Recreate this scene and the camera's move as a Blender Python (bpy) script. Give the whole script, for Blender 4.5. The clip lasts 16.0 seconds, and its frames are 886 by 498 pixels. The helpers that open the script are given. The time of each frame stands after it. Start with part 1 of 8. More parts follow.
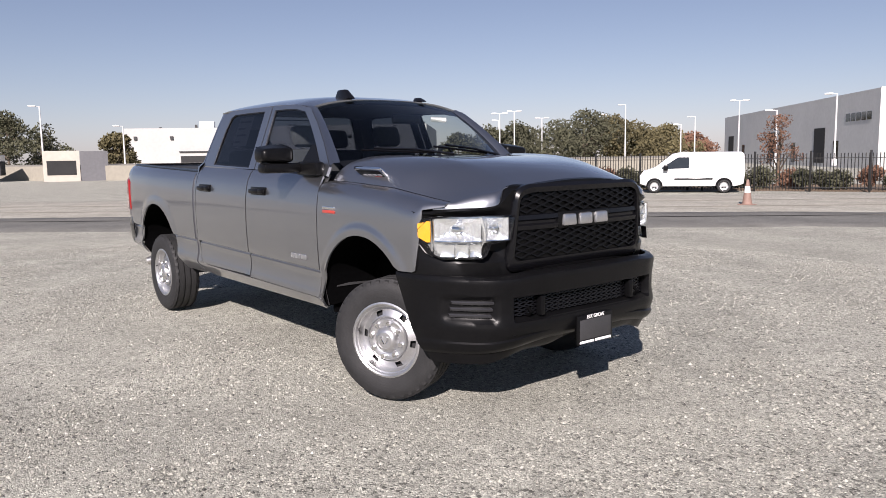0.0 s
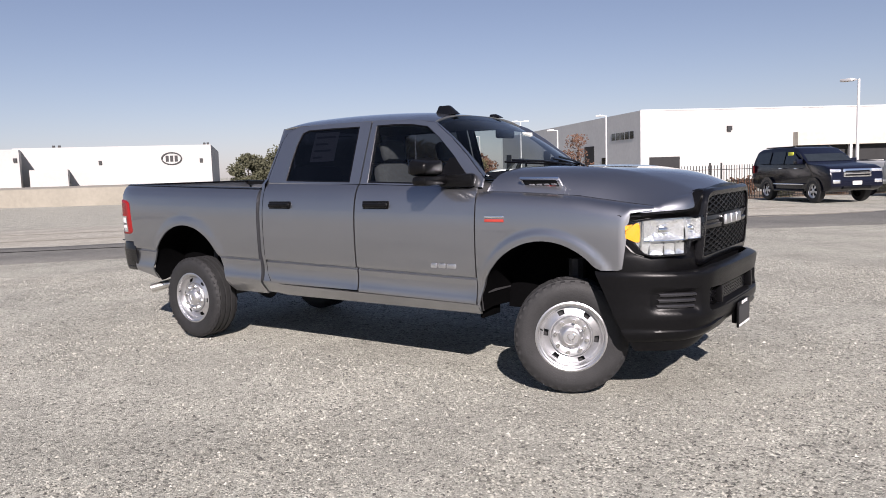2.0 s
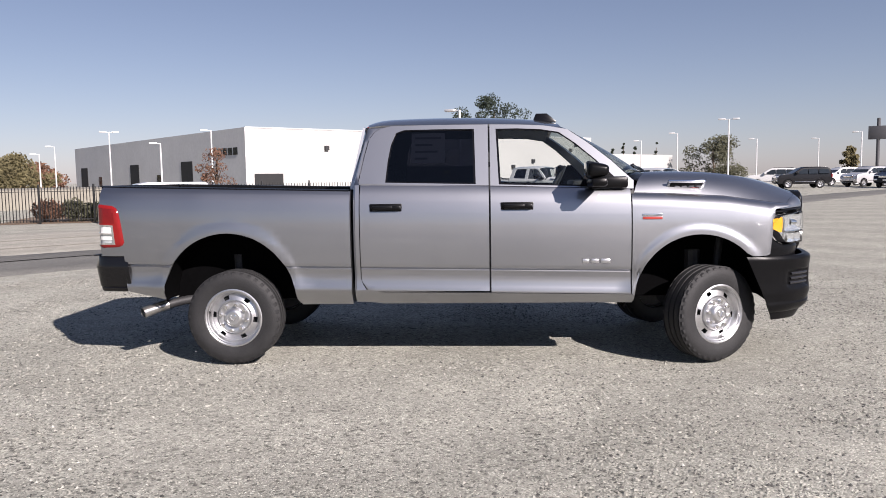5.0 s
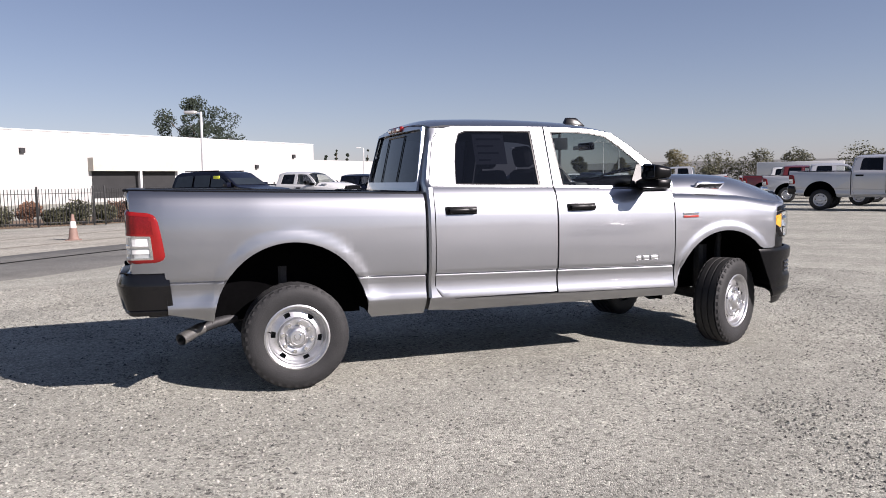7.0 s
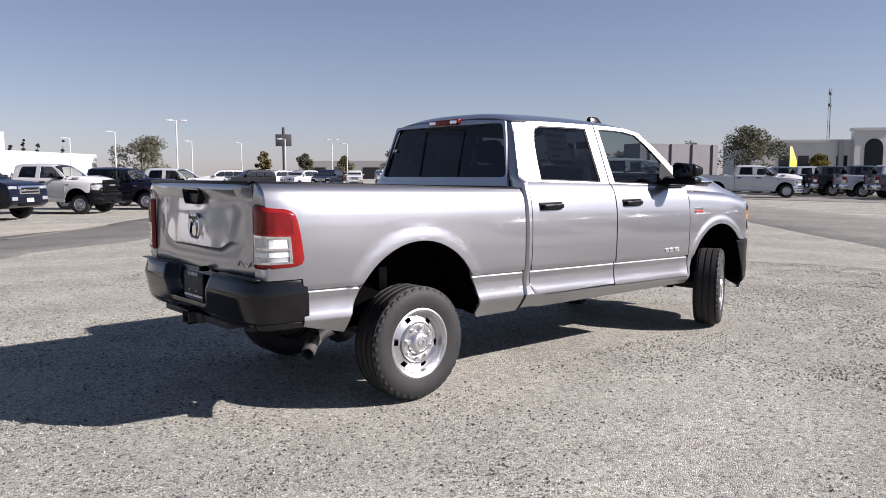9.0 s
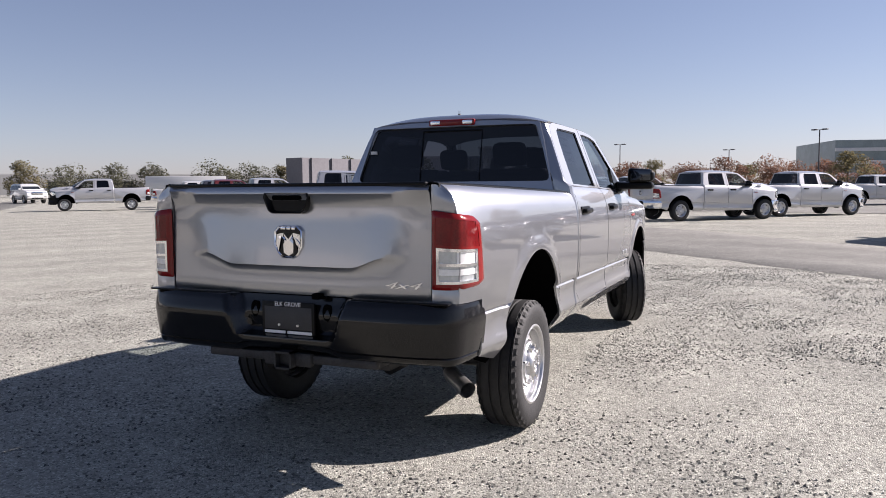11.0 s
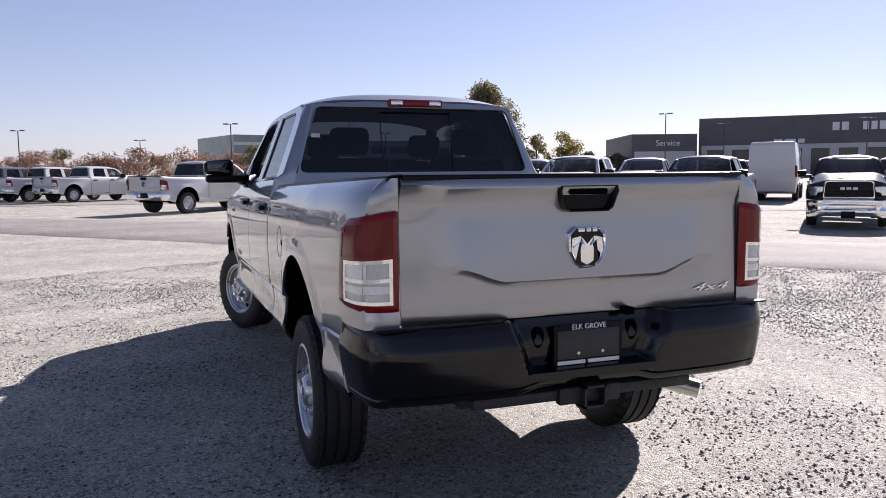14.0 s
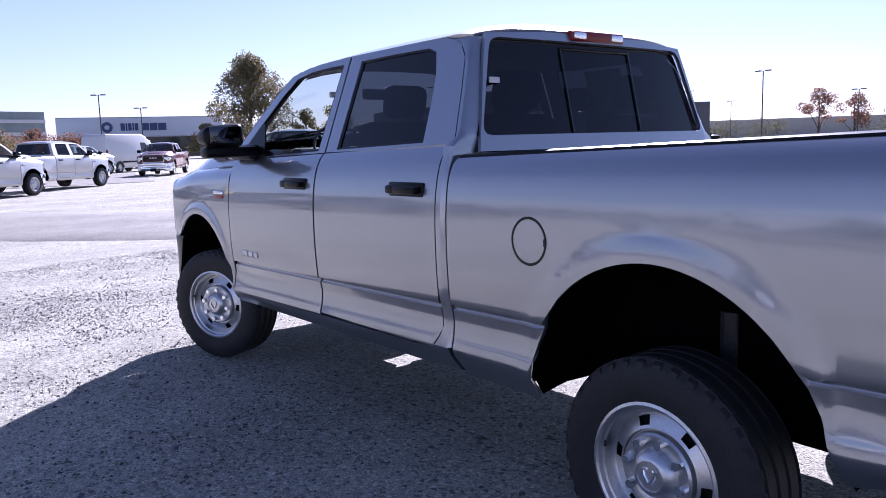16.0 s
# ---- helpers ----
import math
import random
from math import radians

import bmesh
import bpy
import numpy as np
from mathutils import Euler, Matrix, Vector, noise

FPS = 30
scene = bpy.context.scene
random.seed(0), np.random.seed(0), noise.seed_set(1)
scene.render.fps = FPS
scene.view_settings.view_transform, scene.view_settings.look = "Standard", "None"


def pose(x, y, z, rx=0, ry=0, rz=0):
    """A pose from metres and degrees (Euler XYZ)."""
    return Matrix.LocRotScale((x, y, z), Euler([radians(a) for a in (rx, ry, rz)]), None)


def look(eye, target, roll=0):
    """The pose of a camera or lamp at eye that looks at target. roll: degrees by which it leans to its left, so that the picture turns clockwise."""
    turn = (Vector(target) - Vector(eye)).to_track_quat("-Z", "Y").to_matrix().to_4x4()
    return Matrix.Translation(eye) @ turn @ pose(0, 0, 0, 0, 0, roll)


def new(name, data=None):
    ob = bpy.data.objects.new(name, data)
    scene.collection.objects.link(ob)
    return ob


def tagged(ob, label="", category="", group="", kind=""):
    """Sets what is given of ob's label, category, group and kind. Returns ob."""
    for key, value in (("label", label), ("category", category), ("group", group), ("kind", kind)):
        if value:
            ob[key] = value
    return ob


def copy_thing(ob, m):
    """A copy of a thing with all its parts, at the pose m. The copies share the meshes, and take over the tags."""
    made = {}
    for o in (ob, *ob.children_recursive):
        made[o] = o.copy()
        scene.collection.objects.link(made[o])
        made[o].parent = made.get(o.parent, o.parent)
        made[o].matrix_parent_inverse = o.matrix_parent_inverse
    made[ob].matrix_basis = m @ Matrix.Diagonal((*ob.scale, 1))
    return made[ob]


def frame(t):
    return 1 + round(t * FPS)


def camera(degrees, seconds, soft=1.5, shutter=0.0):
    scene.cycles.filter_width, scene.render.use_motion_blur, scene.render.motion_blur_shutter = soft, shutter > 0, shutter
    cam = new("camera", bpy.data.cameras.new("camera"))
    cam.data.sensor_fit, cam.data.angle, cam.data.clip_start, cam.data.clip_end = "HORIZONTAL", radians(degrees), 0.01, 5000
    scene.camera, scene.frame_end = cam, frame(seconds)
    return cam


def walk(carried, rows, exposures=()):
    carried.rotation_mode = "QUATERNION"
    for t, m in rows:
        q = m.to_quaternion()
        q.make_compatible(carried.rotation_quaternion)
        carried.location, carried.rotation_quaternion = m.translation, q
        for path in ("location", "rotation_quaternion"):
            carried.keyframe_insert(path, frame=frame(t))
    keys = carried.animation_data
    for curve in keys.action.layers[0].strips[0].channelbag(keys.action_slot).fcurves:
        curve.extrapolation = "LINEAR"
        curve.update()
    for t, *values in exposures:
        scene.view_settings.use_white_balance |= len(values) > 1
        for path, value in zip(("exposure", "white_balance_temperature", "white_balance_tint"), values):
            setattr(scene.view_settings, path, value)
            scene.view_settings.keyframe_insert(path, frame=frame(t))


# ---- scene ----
cam = camera(60.4, 16.0, soft=0.9)
EXPOSURES = [(0, 0.98, 6250, 20), (4, 0.98, 6250, 20), (9, 1.04, 6150, 20), (11.5, 1.24, 6250, 21), (12.5, 1.36, 6300, 22), (13.5, 1.3, 6250, 23), (14.5, 1.36, 5950, 27), (15.5, 1.56, 5500, 32), (16.0, 1.66, 5350, 33)]
PATH = [
    (0, (7.643, -3.504, 1.497), (6.099, -2.257, 1.253), -0.9),
    (0.5, (7.404, -3.967, 1.514), (5.929, -2.637, 1.276), -1.3),
    (1, (6.963, -4.455, 1.508), (5.586, -3.022, 1.286), -1.4),
    (1.5, (6.561, -4.988, 1.49), (5.294, -3.453, 1.285), -1.6),
    (2, (5.978, -5.442, 1.496), (4.85, -3.803, 1.291), -1.8),
    (2.5, (5.423, -5.913, 1.509), (4.449, -4.179, 1.299), -2.1),
    (3, (4.763, -6.254, 1.512), (3.943, -4.443, 1.297), -2.1),
    (3.5, (4.116, -6.64, 1.517), (3.458, -4.763, 1.301), -1.8),
    (4, (3.395, -6.847, 1.508), (2.913, -4.918, 1.297), -1.3),
    (4.2, (3.098, -6.933, 1.479), (2.691, -4.986, 1.273), -1.1),
    (6.3, (0.161, -6.739, 1.49), (0.574, -4.79, 1.322), -1.0),
    (6.5, (-0.133, -6.662, 1.497), (0.35, -4.729, 1.326), -0.9),
    (7, (-0.778, -6.358, 1.488), (-0.122, -4.478, 1.306), -0.9),
    (7.5, (-1.467, -6.061, 1.479), (-0.642, -4.249, 1.292), -0.7),
    (8, (-2.04, -5.724, 1.476), (-1.056, -3.993, 1.285), -0.5),
    (8.5, (-2.628, -5.237, 1.482), (-1.477, -3.613, 1.286), -0.3),
    (9, (-3.116, -4.794, 1.494), (-1.818, -3.286, 1.298), -0.1),
    (9.2, (-3.286, -4.544, 1.506), (-1.927, -3.09, 1.309), -0.1),
    (11.3, (-4.395, -1.843, 1.428), (-2.517, -1.177, 1.256), -0.5),
    (11.5, (-4.443, -1.598, 1.461), (-2.539, -1.013, 1.279), -0.5),
    (12, (-4.551, -0.936, 1.484), (-2.589, -0.6, 1.293), -0.2),
    (12.5, (-4.438, -0.281, 1.484), (-2.449, -0.203, 1.29), -0.2),
    (13, (-4.318, 0.371, 1.487), (-2.337, 0.182, 1.291), -0.2),
    (13.5, (-4.039, 0.975, 1.474), (-2.1, 0.527, 1.279), -0.6),
    (14, (-3.745, 1.58, 1.461), (-1.878, 0.89, 1.262), -0.5),
    (14.5, (-3.296, 2.033, 1.443), (-1.517, 1.143, 1.238), -0.7),
    (15, (-2.744, 2.454, 1.429), (-1.048, 1.414, 1.217), -0.8),
    (15.5, (-2.12, 2.696, 1.423), (-0.503, 1.543, 1.189), -1.0),
    (16, (-1.412, 2.856, 1.442), (0.15, 1.637, 1.167), -1.7),
]
walk(cam, [(t, look(e, g, r)) for t, e, g, r in PATH], EXPOSURES)

# ---- world, sun, exposure ----
SUN_AZ, SUN_EL = radians(-50), radians(31)
world = bpy.data.worlds.new("sky")
scene.world = world
world.use_nodes = True
wn = world.node_tree.nodes
sky = wn.new("ShaderNodeTexSky")
sky.sky_type, sky.sun_disc = "NISHITA", False
sky.sun_elevation, sky.sun_rotation = SUN_EL, radians(90) - SUN_AZ
sky.dust_density, sky.air_density, sky.ozone_density = 0.2, 1.1, 3.0
# thin haze pales the whole sky a little
grey = wn.new("ShaderNodeRGBToBW")
haze = wn.new("ShaderNodeVectorMath")
haze.operation = "MULTIPLY"
haze.inputs[1].default_value = (0.965, 0.985, 1.27)
pale = wn.new("ShaderNodeMix")
pale.data_type = "RGBA"
pale.inputs[0].default_value = 0.36
# haze scatters light from all round, so the sky varies less with direction than clear air would give
high = wn.new("ShaderNodeTexSky")
high.sky_type, high.sun_disc = "NISHITA", False
high.sun_elevation, high.sun_rotation = radians(62), sky.sun_rotation
high.dust_density, high.air_density, high.ozone_density = 0.4, 1.1, 3.0
even = wn.new("ShaderNodeMix")
even.data_type = "RGBA"
even.inputs[0].default_value = 0.4
wl = world.node_tree.links.new
wl(sky.outputs[0], even.inputs[6])
wl(high.outputs[0], even.inputs[7])
wl(even.outputs[2], grey.inputs[0])
wl(grey.outputs[0], haze.inputs[0])
wl(even.outputs[2], pale.inputs[6])
wl(haze.outputs[0], pale.inputs[7])
wl(pale.outputs[2], wn["Background"].inputs[0])
wn["Background"].inputs[1].default_value = 0.043
sun = new("sun", bpy.data.lights.new("sun", "SUN"))
sun.data.energy, sun.data.angle, sun.data.color = 5.0, radians(0.55), (1.0, 0.925, 0.82)
sun.matrix_world = look((0, 0, 0), (-math.cos(SUN_AZ) * math.cos(SUN_EL), -math.sin(SUN_AZ) * math.cos(SUN_EL), -math.sin(SUN_EL)))
sun.location = (60, -70, 60)


# ---- materials ----
def mat(name, color, rough=0.5, metal=0.0, vary=0.0, vscale=8.0, bump=0.0, bscale=40.0, dark=None, coat=0.0, spec=0.5, per_object=0.0, emit=0.0):
    """A surface with noise of two sizes in its colour, and fine relief."""
    m = bpy.data.materials.new(name)
    m.use_nodes = True
    nt = m.node_tree
    b = nt.nodes["Principled BSDF"]
    b.inputs["Base Color"].default_value = (*color, 1)
    b.inputs["Roughness"].default_value = rough
    b.inputs["Metallic"].default_value = metal
    b.inputs["Coat Weight"].default_value = coat
    b.inputs["Coat Roughness"].default_value = 0.03
    b.inputs["Specular IOR Level"].default_value = spec
    if emit:
        b.inputs["Emission Color"].default_value = (*color, 1)
        b.inputs["Emission Strength"].default_value = emit
    if vary or bump:
        tc = nt.nodes.new("ShaderNodeTexCoord")
    if vary:
        n1 = nt.nodes.new("ShaderNodeTexNoise")
        n1.inputs["Scale"].default_value, n1.inputs["Detail"].default_value = vscale, 6
        n2 = nt.nodes.new("ShaderNodeTexNoise")
        n2.inputs["Scale"].default_value, n2.inputs["Detail"].default_value = vscale * 9, 4
        nt.links.new(tc.outputs["Object"], n1.inputs["Vector"])
        nt.links.new(tc.outputs["Object"], n2.inputs["Vector"])
        add = nt.nodes.new("ShaderNodeMath")
        add.operation = "ADD"
        nt.links.new(n1.outputs["Fac"], add.inputs[0])
        nt.links.new(n2.outputs["Fac"], add.inputs[1])
        ramp = nt.nodes.new("ShaderNodeValToRGB")
        ramp.color_ramp.elements[0].position, ramp.color_ramp.elements[1].position = 0.35, 0.65
        lo = dark or tuple(c * (1 - vary) for c in color)
        hi = tuple(min(1, c * (1 + vary * 0.6)) for c in color)
        ramp.color_ramp.elements[0].color, ramp.color_ramp.elements[1].color = (*lo, 1), (*hi, 1)
        half = nt.nodes.new("ShaderNodeMath")
        half.operation = "MULTIPLY"
        half.inputs[1].default_value = 0.5
        nt.links.new(add.outputs[0], half.inputs[0])
        nt.links.new(half.outputs[0], ramp.inputs[0])
        out = ramp.outputs[0]
        if per_object:
            oi = nt.nodes.new("ShaderNodeObjectInfo")
            hsv = nt.nodes.new("ShaderNodeHueSaturation")
            mr = nt.nodes.new("ShaderNodeMapRange")
            mr.inputs["To Min"].default_value, mr.inputs["To Max"].default_value = 1 - per_object, 1 + per_object
            nt.links.new(oi.outputs["Random"], mr.inputs["Value"])
            nt.links.new(mr.outputs[0], hsv.inputs["Value"])
            nt.links.new(out, hsv.inputs["Color"])
            out = hsv.outputs[0]
        nt.links.new(out, b.inputs["Base Color"])
    if bump:
        n3 = nt.nodes.new("ShaderNodeTexNoise")
        n3.inputs["Scale"].default_value, n3.inputs["Detail"].default_value = bscale, 5
        nt.links.new(tc.outputs["Object"], n3.inputs["Vector"])
        bp = nt.nodes.new("ShaderNodeBump")
        bp.inputs["Strength"].default_value, bp.inputs["Distance"].default_value = bump, 0.02
        nt.links.new(n3.outputs["Fac"], bp.inputs["Height"])
        nt.links.new(bp.outputs[0], b.inputs["Normal"])
    return m


def paint(name, color, metal=0.0, rough=0.35, coat=1.0):
    """Car paint: clear lacquer over a base; metallic paint mixes smooth pigment with coarse flakes."""
    m = mat(name, color, rough, metal, coat=coat)
    nt = m.node_tree
    b = nt.nodes["Principled BSDF"]
    tc = nt.nodes.new("ShaderNodeTexCoord")
    n1 = nt.nodes.new("ShaderNodeTexNoise")
    n1.inputs["Scale"].default_value, n1.inputs["Detail"].default_value = 2.5, 4
    nt.links.new(tc.outputs["Object"], n1.inputs["Vector"])
    mr = nt.nodes.new("ShaderNodeMapRange")
    mr.inputs["To Min"].default_value, mr.inputs["To Max"].default_value = rough - 0.03, rough + 0.03
    nt.links.new(n1.outputs["Fac"], mr.inputs["Value"])
    nt.links.new(mr.outputs[0], b.inputs["Roughness"])
    if metal > 0.5:
        c = nt.nodes.new("ShaderNodeBsdfPrincipled")
        c.inputs["Base Color"].default_value = (*[min(0.9, v * 1.3) for v in color], 1)
        c.inputs["Metallic"].default_value, c.inputs["Roughness"].default_value = 1.0, 0.12
        c.inputs["Coat Weight"].default_value = coat
        mx = nt.nodes.new("ShaderNodeMixShader")
        mx.inputs[0].default_value = 0.3
        nt.links.new(b.outputs[0], mx.inputs[1])
        nt.links.new(c.outputs[0], mx.inputs[2])
        nt.links.new(mx.outputs[0], nt.nodes["Material Output"].inputs[0])
    return m


def glass(name, tint, gloss=0.02):
    m = bpy.data.materials.new(name)
    m.use_nodes = True
    nt = m.node_tree
    nt.nodes.remove(nt.nodes["Principled BSDF"])
    tr = nt.nodes.new("ShaderNodeBsdfTransparent")
    tr.inputs[0].default_value = (*tint, 1)
    gl = nt.nodes.new("ShaderNodeBsdfGlossy")
    gl.inputs["Roughness"].default_value = gloss
    lw = nt.nodes.new("ShaderNodeLayerWeight")
    lw.inputs[0].default_value = 0.5
    pw = nt.nodes.new("ShaderNodeMath")
    pw.operation = "POWER"
    pw.inputs[1].default_value = 5.0
    fr = nt.nodes.new("ShaderNodeMath")
    fr.operation = "MULTIPLY_ADD"
    fr.inputs[1].default_value, fr.inputs[2].default_value = 0.94, 0.045
    nt.links.new(lw.outputs["Facing"], pw.inputs[0])
    nt.links.new(pw.outputs[0], fr.inputs[0])
    mx = nt.nodes.new("ShaderNodeMixShader")
    nt.links.new(fr.outputs[0], mx.inputs[0])
    nt.links.new(tr.outputs[0], mx.inputs[1])
    nt.links.new(gl.outputs[0], mx.inputs[2])
    nt.links.new(mx.outputs[0], nt.nodes["Material Output"].inputs[0])
    return m


def ground_mat(name, base, spread, stone=0.0, scale=30.0, rough=0.9, patch=None, bump=0.4):
    """Loose or sealed ground: stones as voronoi cells of varied tone, with wide patches of dust."""
    m = bpy.data.materials.new(name)
    m.use_nodes = True
    nt = m.node_tree
    L = nt.links.new
    b = nt.nodes["Principled BSDF"]
    b.inputs["Roughness"].default_value = rough
    b.inputs["Specular IOR Level"].default_value = 0.25
    tc = nt.nodes.new("ShaderNodeTexCoord")
    vo = nt.nodes.new("ShaderNodeTexVoronoi")
    vo.inputs["Scale"].default_value = scale
    L(tc.outputs["Object"], vo.inputs["Vector"])
    sep = nt.nodes.new("ShaderNodeSeparateColor")
    L(vo.outputs["Color"], sep.inputs[0])
    ramp = nt.nodes.new("ShaderNodeValToRGB")
    e = ramp.color_ramp.elements
    e[0].position, e[0].color = 0.0, (*[c * (1 - 0.75 * spread) for c in base], 1)
    e[1].position, e[1].color = 1.0, (*[c * (1 + 0.45 * spread) for c in base], 1)
    for q, f in ((0.1, -0.35), (0.28, -0.08), (0.8, 0.05), (0.92, 0.18)):
        k = e.new(q)
        k.color = (*[c * (1 + f * spread) for c in base], 1)
    L(sep.outputs[0], ramp.inputs[0])
    big = nt.nodes.new("ShaderNodeTexNoise")
    big.inputs["Scale"].default_value, big.inputs["Detail"].default_value, big.inputs["Roughness"].default_value = 0.35, 7, 0.6
    L(tc.outputs["Object"], big.inputs["Vector"])
    mr = nt.nodes.new("ShaderNodeMapRange")
    mr.inputs["From Min"].default_value, mr.inputs["From Max"].default_value = 0.38, 0.66
    L(big.outputs["Fac"], mr.inputs["Value"])
    mix = nt.nodes.new("ShaderNodeMix")
    mix.data_type = "RGBA"
    dust = patch or tuple(c * 1.08 for c in base)
    mix.inputs[7].default_value = (*dust, 1)
    sc = nt.nodes.new("ShaderNodeMath")
    sc.operation = "MULTIPLY"
    sc.inputs[1].default_value = 0.55
    L(mr.outputs[0], sc.inputs[0])
    L(sc.outputs[0], mix.inputs[0])
    L(ramp.outputs[0], mix.inputs[6])
    mid = nt.nodes.new("ShaderNodeTexNoise")
    mid.inputs["Scale"].default_value, mid.inputs["Detail"].default_value = 2.2, 8
    L(tc.outputs["Object"], mid.inputs["Vector"])
    mm = nt.nodes.new("ShaderNodeMapRange")
    mm.inputs["To Min"].default_value, mm.inputs["To Max"].default_value = 0.72, 1.26
    L(mid.outputs["Fac"], mm.inputs["Value"])
    mul = nt.nodes.new("ShaderNodeVectorMath")
    mul.operation = "SCALE"
    L(mix.outputs[2], mul.inputs[0])
    L(mm.outputs[0], mul.inputs["Scale"])
    sand = nt.nodes.new("ShaderNodeTexVoronoi")
    sand.inputs["Scale"].default_value = scale * 2.3
    L(tc.outputs["Object"], sand.inputs["Vector"])
    ssep = nt.nodes.new("ShaderNodeSeparateColor")
    L(sand.outputs["Color"], ssep.inputs[0])
    sm = nt.nodes.new("ShaderNodeValToRGB")
    se = sm.color_ramp.elements
    for q, f in ((0.0, 1 - 0.62 * spread), (0.16, 1 - 0.3 * spread), (0.45, 1.0), (0.8, 1 + 0.1 * spread), (1.0, 1 + 0.3 * spread)):
        k = se[0] if q == 0 else se[1] if q == 1 else se.new(q)
        k.color = (f * 0.5, f * 0.5, f * 0.5, 1)
    L(ssep.outputs[1], sm.inputs[0])
    twice = nt.nodes.new("ShaderNodeMath")
    twice.operation = "MULTIPLY"
    twice.inputs[1].default_value = 2.0
    L(sm.outputs[0], twice.inputs[0])
    grain = nt.nodes.new("ShaderNodeVectorMath")
    grain.operation = "SCALE"
    # faint curved bands where wheels have packed the ground
    wave = nt.nodes.new("ShaderNodeTexWave")
    wave.wave_type = "RINGS"
    wave.rings_direction = "Z"
    for nm, val in (("Scale", 0.15), ("Distortion", 5.0), ("Detail", 3.0), ("Detail Scale", 0.6)):
        wave.inputs[nm].default_value = val
    L(tc.outputs["Object"], wave.inputs["Vector"])
    band = nt.nodes.new("ShaderNodeMapRange")
    band.inputs["To Min"].default_value, band.inputs["To Max"].default_value = 0.93, 1.07
    L(wave.outputs["Fac"], band.inputs["Value"])
    packed = nt.nodes.new("ShaderNodeVectorMath")
    packed.operation = "SCALE"
    L(mul.outputs[0], packed.inputs[0])
    L(band.outputs[0], packed.inputs["Scale"])
    L(packed.outputs[0], grain.inputs[0])
    L(twice.outputs[0], grain.inputs["Scale"])
    L(grain.outputs[0], b.inputs["Base Color"])
    fine = nt.nodes.new("ShaderNodeTexNoise")
    fine.inputs["Scale"].default_value, fine.inputs["Detail"].default_value = scale * 2.5, 3
    L(tc.outputs["Object"], fine.inputs["Vector"])
    su = nt.nodes.new("ShaderNodeMath")
    su.operation = "SUBTRACT"
    peb = nt.nodes.new("ShaderNodeMath")
    peb.operation = "MULTIPLY_ADD"
    peb.inputs[1].default_value = -0.6
    L(sand.outputs["Distance"], peb.inputs[0])
    L(fine.outputs["Fac"], peb.inputs[2])
    L(peb.outputs[0], su.inputs[0])
    dim = nt.nodes.new("ShaderNodeMath")
    dim.operation = "MULTIPLY"
    dim.inputs[1].default_value = 0.45
    L(vo.outputs["Distance"], dim.inputs[0])
    L(dim.outputs[0], su.inputs[1])
    bp = nt.nodes.new("ShaderNodeBump")
    bp.inputs["Strength"].default_value, bp.inputs["Distance"].default_value = bump, 0.012
    L(su.outputs[0], bp.inputs["Height"])
    L(bp.outputs[0], b.inputs["Normal"])
    return m


M_GRAVEL = ground_mat("gravel", (0.27, 0.267, 0.231), 1.1, scale=50, patch=(0.285, 0.281, 0.243), bump=0.7)
M_STONES = mat("mixed_stones", (0.42, 0.39, 0.35), 0.85)
_nt = M_STONES.node_tree
_g = _nt.nodes.new("ShaderNodeNewGeometry")
_r = _nt.nodes.new("ShaderNodeValToRGB")
for _p, _c in ((0.0, (0.04, 0.039, 0.036)), (0.22, (0.1, 0.098, 0.088)), (0.45, (0.22, 0.217, 0.19)), (0.85, (0.3, 0.296, 0.256)), (1.0, (0.4, 0.394, 0.35))):
    _e = _r.color_ramp.elements.new(_p) if 0 < _p < 1 else _r.color_ramp.elements[0 if _p == 0 else -1]
    _e.color = (*_c, 1)
_nt.links.new(_g.outputs["Random Per Island"], _r.inputs[0])
_nt.links.new(_r.outputs[0], _nt.nodes["Principled BSDF"].inputs["Base Color"])
M_DIRT = ground_mat("packed_dirt", (0.285, 0.275, 0.238), 0.6, scale=40, patch=(0.245, 0.231, 0.194), bump=0.35)
M_ASPHALT = ground_mat("worn_asphalt", (0.11, 0.109, 0.102), 0.4, scale=60, patch=(0.142, 0.14, 0.127), bump=0.25)
M_LOT = ground_mat("dusty_asphalt", (0.165, 0.162, 0.147), 0.5, scale=45, patch=(0.2, 0.195, 0.173), bump=0.25)
M_RUT = ground_mat("dark_earth", (0.17, 0.155, 0.13), 0.6, scale=30, patch=(0.24, 0.22, 0.18), bump=0.5)
M_SOIL = ground_mat("planting_soil", (0.14, 0.1, 0.07), 0.5, scale=25, patch=(0.2, 0.15, 0.1))
M_PAINT = paint("granite_metallic_paint", (0.317, 0.324, 0.343), 1.0, 0.44)
M_SILVER = paint("silver_paint", (0.5, 0.5, 0.51), 0.4, 0.36)
M_WHITE = paint("white_paint", (0.55, 0.55, 0.545), 0.0, 0.4)
M_BLACK = paint("black_paint", (0.012, 0.012, 0.014), 0.0, 0.3)
M_NAVY = paint("navy_paint", (0.005, 0.006, 0.014), 0.0, 0.2, 0.4)
M_GREY = paint("dark_grey_paint", (0.09, 0.09, 0.1), 0.6, 0.38)
for _m in (M_NAVY, M_BLACK):
    _m.node_tree.nodes["Principled BSDF"].inputs["Specular IOR Level"].default_value = 0.2
    _m.node_tree.nodes["Principled BSDF"].inputs["Coat Weight"].default_value = 0.25
M_RED = paint("maroon_paint", (0.12, 0.015, 0.015), 0.2, 0.35)
